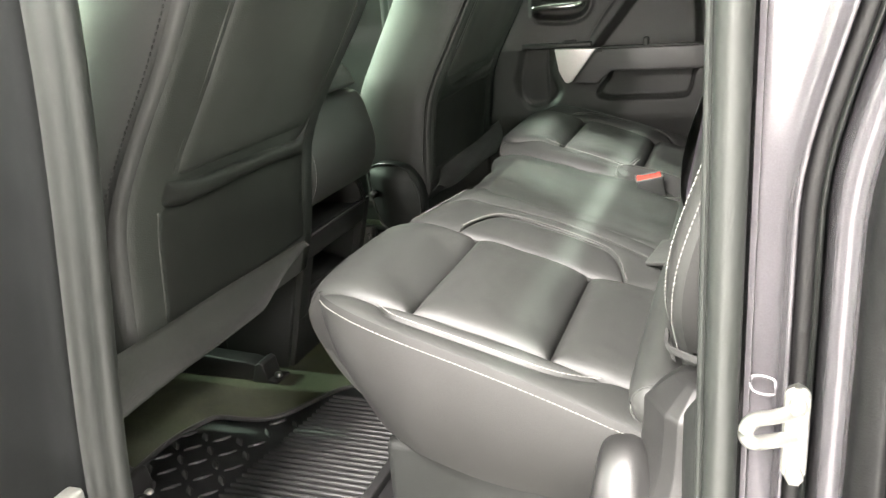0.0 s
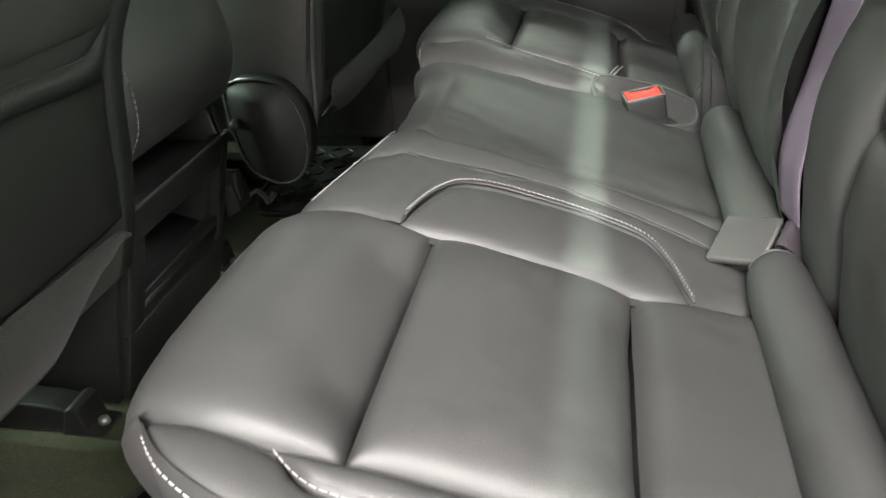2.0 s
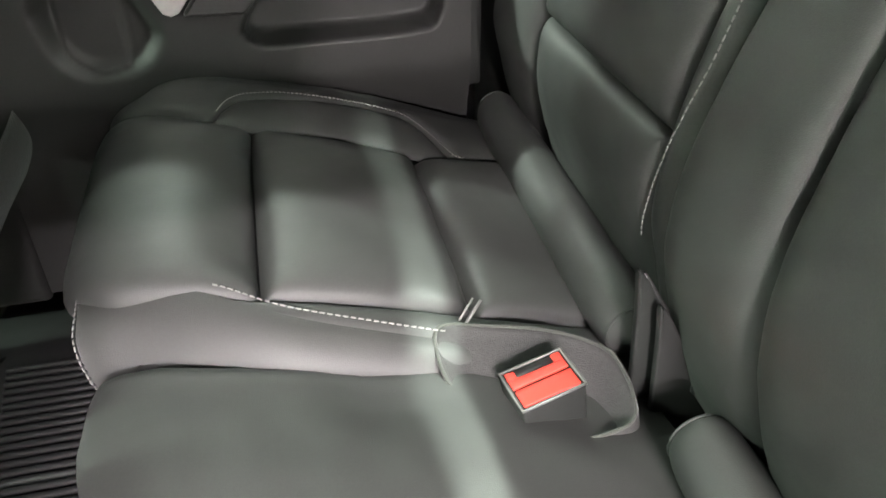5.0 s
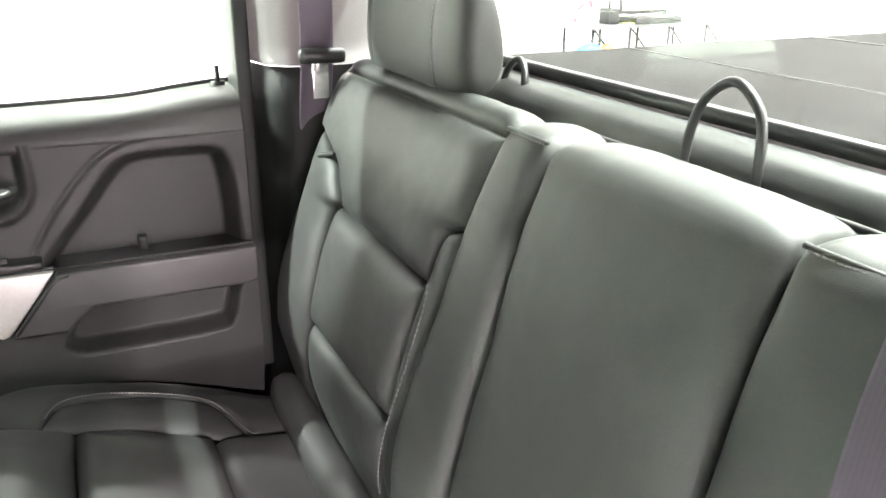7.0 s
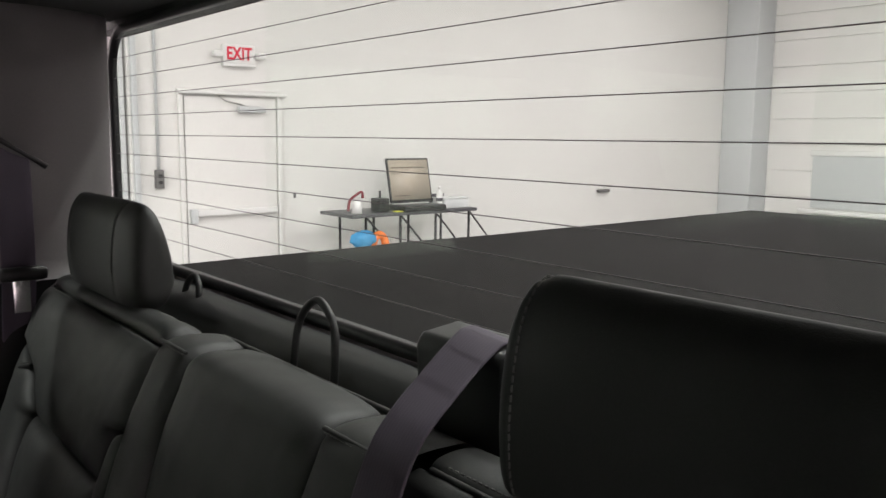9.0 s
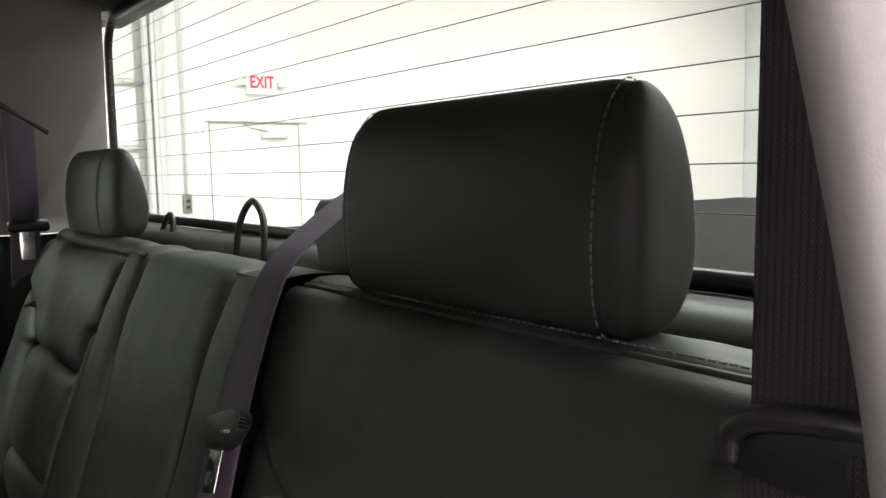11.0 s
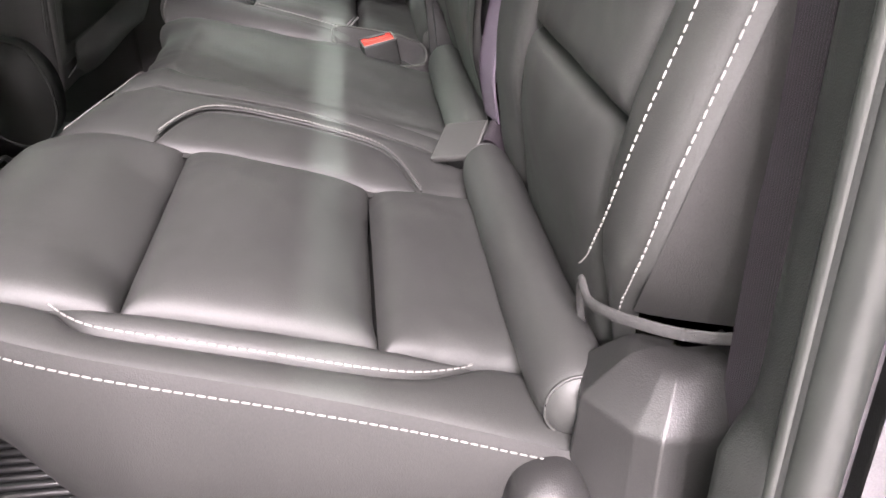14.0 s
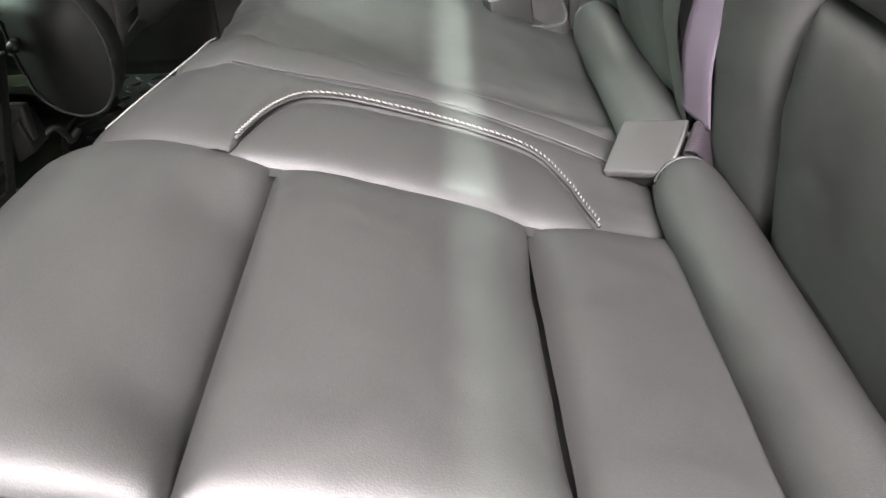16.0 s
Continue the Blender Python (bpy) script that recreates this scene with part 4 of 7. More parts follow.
# ---------- belts and buckles ----------
def belts():
    own = thing("seat_belt", (0.70, 0.53, 0.80), "plum grey belt hung from its guide over the middle backrest", "seat belt", "seat belts")
    path = [(0.714, 0.500, 0.852), (0.706, 0.499, 0.868), (0.694, 0.497, 0.8715), (0.678, 0.494, 0.868), (0.642, 0.488, 0.848), (0.594, 0.480, 0.813), (0.564, 0.474, 0.755), (0.542, 0.466, 0.703), (0.524, 0.460, 0.652), (0.505, 0.455, 0.581), (0.486, 0.455, 0.48), (0.474, 0.457, 0.41), (0.480, 0.458, 0.35)]
    tpart("webbing", ribbon(path, [(0, 1, 0.1), (0, 1, 0.1), (-0.05, 1, 0), (-0.16, 1, 0), (-0.20, 1, 0), (-0.20, 1, 0)], 0.046), WEB, own)
    turn = Matrix.Translation((0.533, 0.458, 0.685)) @ Matrix.Rotation(radians(22), 4, "Y") @ Matrix.Rotation(radians(-16), 4, "X")
    grip = [(0.029, -0.002), (0.022, -0.014), (0.004, -0.018), (-0.014, -0.014), (-0.029, 0.002), (-0.026, 0.012), (-0.010, 0.014), (0.012, 0.012), (0.027, 0.010)]
    grip_part = tpart("tongue_grip", moved(prism([(p.x, p.y) for p in smooth_line([(a, b, 0) for a, b in grip], 4, True)], "x", -0.009, 0.006, 0.003, 2), turn), PLASTIC_GREY, own, "grey plastic tongue grip")
    tpart("tongue_plate", moved(box_bm((-0.004, -0.004, -0.052), (-0.0015, 0.018, -0.012), 0.0008), turn), CHROME, grip_part, "bright steel tongue")
    tpart("tongue_slot", moved(box_bm((-0.0046, 0.003, -0.046), (-0.0038, 0.011, -0.035)), turn), BLACK, grip_part, "dark latch hole")
    tpart("slot_bar", moved(box_bm((-0.0100, -0.022, -0.006), (-0.0085, -0.008, -0.003), 0.0004), Matrix.Translation((0, 0, 0)) @ turn), CHROME, grip_part, "bright bar at the slot")
    guide = thing("belt_guide", (0.70, 0.53, 0.78), "black plastic belt guide standing behind the bench", "belt guide")
    g = prism([(0.676, 0.76), (0.672, 0.855), (0.678, 0.8655), (0.716, 0.8690), (0.730, 0.862), (0.734, 0.76)], "y", 0.458, 0.560, 0.004)
    tpart("housing", g, SATIN, guide)
    tpart("slot", box_bm((0.700, 0.470, 0.8660), (0.7085, 0.532, 0.8695), 0.001), BLACK, guide, "dark slot for the belt")
    near = thing("seat_belt", (0.53, -0.05, 0.33), "dark woven belt hanging beside the door pillar", "seat belt", "seat belts")
    tpart("webbing", ribbon([(0.549, -0.030, 1.12), (0.546, -0.031, 0.95), (0.5425, -0.032, 0.775), (0.5415, -0.036, 0.61), (0.5405, -0.039, 0.48), (0.538, -0.045, 0.30)], [(0.13, 1, 0), (0.13, 1, 0)], 0.047), WEB_DARK, near)
    arch = smooth_line([(0.536, -0.006, 0.790), (0.534, -0.008, 0.800), (0.533, -0.018, 0.807), (0.534, -0.035, 0.8105), (0.538, -0.056, 0.8105), (0.545, -0.078, 0.806)], 6)
    grip_part = tpart("tongue_grip", tube(arch, 0.0050, 10), PLASTIC_GREY, near, "dark plastic tongue grip")
    # black plate put inside the arch for the shade of its opening
    tpart("tongue_plate", prism([(-0.008, 0.786), (-0.010, 0.798), (-0.018, 0.806), (-0.035, 0.809), (-0.065, 0.809), (-0.075, 0.796), (-0.07, 0.788), (-0.03, 0.784)], "x", 0.534, 0.5385, 0.0015), BLACK, grip_part, "black plate for the dark opening in the grip")
    fold = tpart("folded_webbing", ribbon([(0.5375, -0.031, 0.803), (0.5380, -0.031, 0.785), (0.5390, -0.032, 0.769)], [(0.13, 1, 0), (0.13, 1, 0)], 0.047), WEB_DARK, near, "folded and sewn belt end")
    tpart("bar_tack", stitches([[(Vector((0.5350 + 0.0007 * i, -0.0505 + 0.0053 * i, 0.7705)), Vector((-1, 0.14, 0))), (Vector((0.5348 + 0.0007 * i, -0.0505 + 0.0053 * i, 0.7745)), Vector((-1, 0.14, 0)))] for i in range(8)], 0.0045, 0.004, 0.0005, 0.0003), STITCH_GREY, fold, "pale bar tack")
    far = thing("seat_belt", (0.56, 1.43, 0.75), "plum grey belt coming from a slot in the pillar trim", "seat belt", "seat belts")
    tpart("webbing", ribbon([(0.553, 1.412, 1.012), (0.552, 1.397, 0.98), (0.552, 1.395, 0.90), (0.552, 1.400, 0.81), (0.552, 1.425, 0.70), (0.55, 1.43, 0.50), (0.52, 1.42, 0.36)], [(1, 0, -0.5), (1, 0, -0.2), (1, 0, 0), (1, 0, 0), (1, 0, 0)], 0.048), WEB, far)
    grip_part = tpart("tongue_grip", box_bm((0.522, 1.380, 0.800), (0.590, 1.400, 0.822), 0.008), PLASTIC_GREY, far, "dark plastic tongue grip")
    tpart("tongue_plate", box_bm((0.540, 1.386, 0.752), (0.564, 1.390, 0.802), 0.001), CHROME, grip_part, "bright steel tongue")


def buckle_black():
    own = thing("belt_buckle", (0.45, 0.45, 0.30), "black plastic buckle lying on the seam of the cushion", "belt buckle", "buckles")
    turn = Matrix.Translation((0.443, 0.459, 0.328)) @ Matrix.Rotation(radians(-28.4), 4, "Z") @ Matrix.Rotation(radians(26.4), 4, "X") @ Matrix.Rotation(radians(-15.7), 4, "Y")
    cover = tpart("cover", moved(box_bm((-0.028, -0.0275, -0.0085), (0.0275, 0.0275, 0.0), 0.003, 3), turn), BUCKLE, own)
    # thin pale bar along one edge of the cover
    tpart("cover_edge", moved(tube([(0.0272, -0.0265, -0.0012), (0.0278, 0.0, -0.0012), (0.0272, 0.0255, -0.0012)], 0.0014, 8), turn), PLASTIC_PALE, cover, "pale bar along the cover edge")
    tpart("body", moved(box_bm((-0.022, -0.019, -0.030), (0.024, 0.021, -0.0075), 0.004), turn), BLACK, own, "dark recessed body under the cover")
    ring = smooth_line([(0.024, -0.016, -0.010), (0.034, -0.019, -0.008), (0.041, -0.012, -0.010), (0.043, 0.004, -0.010), (0.040, 0.018, -0.010), (0.026, 0.019, -0.010)], 5)
    tpart("bar", moved(tube(ring, 0.0022, 8), turn), STEEL, own, "steel bar through the belt loop")
    tpart("loop", moved(ribbon([(0.050, 0.006, -0.030), (0.041, 0.005, -0.016), (0.035, 0.004, -0.004), (0.038, 0.004, 0.005), (0.045, 0.004, 0.004), (0.050, 0.005, -0.008), (0.054, 0.006, -0.030)], [(0.05, 1, 0.1), (0.1, 1, 0.1)], 0.028), turn), WEB_DARK, own, "folded belt loop")


def buckle_red():
    own = thing("belt_buckle", (0.37, 0.88, 0.30), "open buckle with red release buttons between the cushions", "belt buckle", "buckles")
    turn = Matrix.Translation((0.371, 0.880, 0.326)) @ Matrix.Rotation(radians(10), 4, "Z") @ Matrix.Rotation(radians(-9), 4, "Y") @ Matrix.Rotation(radians(2), 4, "X")
    turn = turn @ Matrix.Translation((0, 0.0085, 0)) @ Matrix.Diagonal((1, 0.70, 1, 1))
    shell = tpart("shell", moved(box_bm((-0.0265, -0.0285, -0.05), (0.0265, 0.0285, 0.004), 0.003), turn), PLASTIC, own)
    rim = [(-0.026, -0.028), (0.026, -0.028), (0.026, 0.028), (-0.026, 0.028)]
    tpart("shell_rim", moved(tube([(a, b, 0.005) for p, q in zip(rim, rim[1:] + rim[:1]) for a, b in (p, ((p[0] + q[0]) / 2, (p[1] + q[1]) / 2))], 0.0016, 6, True), turn), PLASTIC_PALE, shell, "pale edge of the shell")
    tpart("release_button", moved(box_bm((-0.0235, -0.0255, 0.002), (0.0235, -0.0015, 0.0065), 0.002), turn), RED, shell, "red release button")
    tpart("slot_block", moved(box_bm((-0.0235, 0.0015, 0.002), (0.0235, 0.014, 0.0065), 0.002), turn), RED, shell, "red slot surround")
    for x in (-0.0195, 0.0195):
        tpart("slot_block", moved(box_bm((x - 0.004, 0.013, 0.002), (x + 0.004, 0.0255, 0.006), 0.0015), turn), RED, shell, "red slot surround")
    tpart("tongue_slot", moved(box_bm((-0.016, 0.0142, 0.0035), (0.016, 0.0250, 0.0048), 0.0), turn), BLACK, shell, "dark tongue slot")
    pouch = thing("buckle_pouch", (0.36, 0.90, 0.27), "grey felt pouch round the red buckle", "pouch")
    rim = smooth_line([(0.306, 0.953, 0.338), (0.345, 0.950, 0.333), (0.385, 0.945, 0.326), (0.42, 0.935, 0.316), (0.440, 0.918, 0.308), (0.442, 0.884, 0.298), (0.430, 0.862, 0.294), (0.385, 0.853, 0.297), (0.340, 0.855, 0.301), (0.318, 0.868, 0.306), (0.308, 0.895, 0.316), (0.300, 0.925, 0.328)], 5, True)
    rows = []
    for q, dz in ((1.28, -0.060), (1.16, -0.030), (1.07, -0.008), (1.03, 0.0), (1.0, 0.001), (0.96, -0.002), (0.85, -0.008), (0.70, -0.015), (0.50, -0.026), (0.35, -0.034)):
        row = [(0.371 + (p.x - 0.371) * q, 0.885 + (p.y - 0.885) * q, p.z + dz + 0.0015 * noise.noise(p * 40)) for p in rim]
        rows.append(row + [row[0]])
    bm = grid(rows)
    bmesh.ops.recalc_face_normals(bm, faces=bm.faces)
    tpart("cloth", bm, FELT_DARK, pouch)
    edge = [(0.371 + (p.x - 0.371) * 1.03, 0.885 + (p.y - 0.885) * 1.03, p.z + 0.001) for p in rim]
    tpart("bound_edge", tube(edge, 0.0018, 6, True), FELT, pouch, "bound grey edge")
    tag = thing("pull_tag", (0.332, 0.957, 0.34), "small pale folded tag in the cushion seam", "tag")
    tpart("fold", tube([(0.322, 0.960, 0.338), (0.336, 0.972, 0.349)], 0.0012, 6), PLASTIC_PALE, tag)
    tpart("fold", tube([(0.327, 0.957, 0.337), (0.342, 0.969, 0.348)], 0.0016, 6), PLASTIC_PALE, tag)
    latch = thing("anchor_strap", (0.47, 0.91, 0.25), "black plastic anchor ears beside the red buckle", "anchor")
    ear = [(p.x, p.y) for p in smooth_line([(0.444, 0.404, 0), (0.452, 0.398, 0), (0.466, 0.372, 0), (0.482, 0.350, 0), (0.500, 0.322, 0), (0.516, 0.290, 0), (0.528, 0.24, 0), (0.48, 0.225, 0), (0.456, 0.25, 0), (0.450, 0.32, 0), (0.447, 0.37, 0)], 4, True)]
    tpart("sleeve", prism(ear, "y", 0.904, 0.912, 0.002), PLASTIC, latch)
    tpart("sleeve", prism([(x + 0.012, zz - 0.022) for x, zz in ear], "y", 0.886, 0.894, 0.002), PLASTIC_GREY, latch)
    tpart("slot", prism(rounded((0.494, 0.288), (0.504, 0.312), 0.0048), "y", 0.8835, 0.887), BLACK, latch, "black slot")
    tpart("strap_edge", tube([(0.449, 0.908, 0.402), (0.468, 0.908, 0.369), (0.484, 0.908, 0.346)], 0.0028, 6), PLASTIC_GREY, latch)


belts()
buckle_black()
buckle_red()

# ---------- cab shell ----------
def structure(name, bm, mat, label="", category="", smooth=False):
    ob = finish(name, bm, mat, None, "", smooth)
    return tagged(ob, label or name, category or name.split("_")[0], kind="structure")


structure("floor", box_bm((-1.7, -0.16, -0.03), (0.735, 1.56, 0.020)), CARPET, "olive grey cab carpet", "floor")
structure("sill_left", box_bm((-0.25, -0.26, -0.10), (0.60, -0.16, 0.03), 0.012), PLASTIC, "black plastic door sill", "sill", True)
structure("roof", box_bm((-1.2, -0.10, 1.21), (0.80, 1.50, 1.26)), HEADLINER, "dark grey cab headliner", "ceiling")
structure("wall_back", box_bm((0.735, -0.20, -0.05), (0.79, 1.60, 0.735)), PLASTIC, "dark back panel of the cab", "wall")
structure("body_side_far", box_bm((-0.50, 1.585, -0.25), (0.85, 1.64, 0.725), 0.01), PAINT, "dark painted body side", "wall", True)
structure("wall_front", box_bm((-1.75, -0.16, -0.03), (-1.65, 1.56, 0.72)), PLASTIC, "dark front bulkhead of the cab", "wall")
structure("wall_front_side", box_bm((-1.65, 1.50, -0.03), (-0.45, 1.58, 0.74)), PLASTIC, "dark front door trim", "wall")
structure("wall_front_side_near", box_bm((-1.65, -0.24, -0.03), (-0.30, -0.18, 0.74)), PLASTIC, "dark front door trim", "wall")
structure("pillar_far_front", box_bm((-0.45, 1.46, -0.03), (-0.22, 1.58, 1.22), 0.02), PLASTIC, "dark middle door pillar", "pillar", True)

# the shelf behind the bench, its satin face and the dark rim of the window
roll = smooth_line([(0.676, 0.715, 0), (0.677, 0.760, 0), (0.682, 0.786, 0), (0.692, 0.802, 0), (0.706, 0.809, 0), (0.722, 0.811, 0)], 5)
shelf = grid([[(p.x, y, p.y) for p in roll] + [(0.735, y, 0.811), (0.735, y, 0.715)] for y in (-0.02, 0.35, 0.70, 1.05, 1.46)])
bmesh.ops.recalc_face_normals(shelf, faces=shelf.faces)
structure("rear_shelf", shelf, SATIN, "satin dark grey shelf trim below the window", "shelf", True)


def rear_window():
    own = thing("window_1", (0.735, MID, 0.82), "tinted rear window with fine heating wires and black rim", "window", kind="structure")
    y0, y1, z0, z1 = -0.10, 1.512, 0.812, 1.200
    out = rounded((y0, z0), (y1, z1), 0.07, 8)
    inn = rounded((y0 + 0.008, z0 + 0.013), (y1 - 0.008, z1 - 0.010), 0.063, 8)
    bm = bmesh.new()
    a = [[bm.verts.new((x, y, z)) for y, z in line] for x, line in ((0.731, out), (0.731, inn), (0.745, inn), (0.745, out))]
    n = len(out)
    for p, q in zip(a, a[1:] + a[:1]):
        for i in range(n):
            bm.faces.new((p[i], p[(i + 1) % n], q[(i + 1) % n], q[i]))
    bmesh.ops.recalc_face_normals(bm, faces=bm.faces)
    tpart("window_frame", bm, BLACK, own, "black window rim")
    bm = bmesh.new()
    f1 = bm.faces.new([bm.verts.new((0.738, y, z)) for y, z in inn])
    bmesh.ops.solidify(bm, geom=[f1], thickness=0.004)
    pane = tpart("pane", bm, GLASS, own, "greenish tinted pane", False)
    for k in range(11):
        z = 0.862 + 0.0318 * k
        tpart("heating_wire", tube([(0.7365, y, z) for y in np.linspace(y0 + 0.02, y1 - 0.02, 3)], 0.00048, 5), DARK_LINE, pane)
    # surround between rim and roof, pillars
    structure("wall_back_top", box_bm((0.735, -0.20, 1.197), (0.79, 1.60, 1.26)), PLASTIC, "dark panel above the rear window", "wall")


rear_window()


def front_glass():
    """The panes round the front seats, which tint the light that comes in there."""
    shield = thing("window_3", (-1.45, MID, 0.74), "greenish tinted windshield above the front bulkhead", "window", kind="structure")
    tpart("pane", prism([(-1.66, 0.72), (-1.655, 0.724), (-1.205, 1.214), (-1.21, 1.21)], "y", -0.16, 1.56), GLASS_FRONT, shield, "greenish tinted pane", False)
    for name, y in (("window_4", -0.21), ("window_5", 1.54)):
        own = thing(name, (-0.9, y, 0.74), "greenish tinted front door window", "window", kind="structure")
        tpart("pane", prism([(-1.62, 0.742), (-1.20, 1.206), (-0.34, 1.206), (-0.34, 0.742)], "y", y - 0.002, y + 0.002), GLASS_FRONT, own, "greenish tinted pane", False)


front_glass()


def pillar_trim(right):
    m = lambda y: flip(y, right)
    nm = "pillar_rear_far" if right else "pillar_rear_near"
    own = thing(nm, (0.58, m(-0.03), 0.30), "light grey pillar trim over dark lower trim", "pillar", kind="structure")
    # plan of the trim, from the door edge to the window
    plan = [(0.478, -0.115), (0.486, -0.060), (0.499, -0.030), (0.528, -0.012), (0.60, -0.010), (0.68, -0.040), (0.715, -0.076), (0.722, -0.110)]
    if not right:
        plan = [(0.560, -0.115), (0.563, -0.085), (0.575, -0.060), (0.60, -0.045), (0.64, -0.040), (0.69, -0.045), (0.715, -0.060), (0.722, -0.095)]
    line = smooth_line([(x, y, 0) for x, y in plan], 6)

    def sheet(za, zb, out, lean):
        rows = []
        for zz in np.linspace(za, zb, 14):
            rows.append([(p.x, m(p.y - out + lean * max(zz - 0.8, 0) * 0.10), zz) for p in line])
        bm = grid(rows)
        bmesh.ops.solidify(bm, geom=bm.faces[:], thickness=0.006)
        bmesh.ops.recalc_face_normals(bm, faces=bm.faces)
        return bm
    tpart("upper_trim", sheet(0.795, 1.225, 0.0, 0.5), TRIM_LIGHT, own, "light grey plastic trim")
    tpart("lower_trim", sheet(0.02, 0.793, 0.012, 0.0), PLASTIC, own, "dark plastic trim")
    if not right:
        # the part of the trim that leans forward over the belt
        front = along([(0.775, 0.515), (0.784, 0.501), (0.793, 0.4975), (0.816, 0.492), (0.852, 0.480), (0.95, 0.440), (1.20, 0.33)])
        rows = []
        for zz in np.linspace(0.783, 1.20, 26):
            fx = front(zz)
            rows.append([(fx + 0.012, -0.070, zz), (fx + 0.003, -0.073, zz), (fx, -0.080, zz), (fx + 0.003, -0.087, zz), (fx + 0.02, -0.092, zz), (fx + 0.08, -0.100, zz), (fx + 0.20, -0.11, zz)])
        bm = grid(rows)
        bmesh.ops.recalc_face_normals(bm, faces=bm.faces)
        tpart("leaning_trim", bm, TRIM_LIGHT, own, "light mauve grey trim")
        return own
    slot = smooth_line([(0.508, 1.040, 0), (0.53, 1.018, 0), (0.60, 0.972, 0)], 6)
    bm = tube([(p.x, m(-0.002), p.y) for p in slot], 0.005, 8)
    tpart("belt_slot", bm, BLACK, own, "dark belt slot")
    return own


pillar_trim(True)
pillar_trim(False)


# ---------- far door ----------
def apart(pts, x, zz):
    """Distance to an open line."""
    best = np.full_like(x, 9.0)
    for (a, b), (c, d) in zip(pts, pts[1:]):
        k = np.clip(((x - a) * (c - a) + (zz - b) * (d - b)) / max((c - a) ** 2 + (d - b) ** 2, 1e-12), 0, 1)
        best = np.minimum(best, np.hypot(x - a - k * (c - a), zz - b - k * (d - b)))
    return best


def outside(pts, x, zz):
    """Distance to a closed outline, negative inside."""
    inside = np.zeros(x.shape, bool)
    for (a, b), (c, d) in zip(pts, list(pts[1:]) + [pts[0]]):
        if abs(d - b) > 1e-9:
            inside ^= ((b > zz) != (d > zz)) & (x < (c - a) * (zz - b) / (d - b) + a)
    far = apart(list(pts) + [pts[0]], x, zz)
    return np.where(inside, -far, far)


def soft_step(v):
    v = np.clip(v, 0, 1)
    return v * v * (3 - 2 * v)


def relief(x0, x1, z0, z1, step, depth):
    """A moulded sheet facing the cab."""
    x, zz = np.meshgrid(np.linspace(x0, x1, int((x1 - x0) / step)), np.linspace(z0, z1, int((z1 - z0) / step)))
    y = depth(x, zz)
    bm = grid([[(float(a), float(b), float(c)) for a, b, c in zip(*row)] for row in zip(x, y, zz)])
    bmesh.ops.reverse_faces(bm, faces=bm.faces)
    return bm


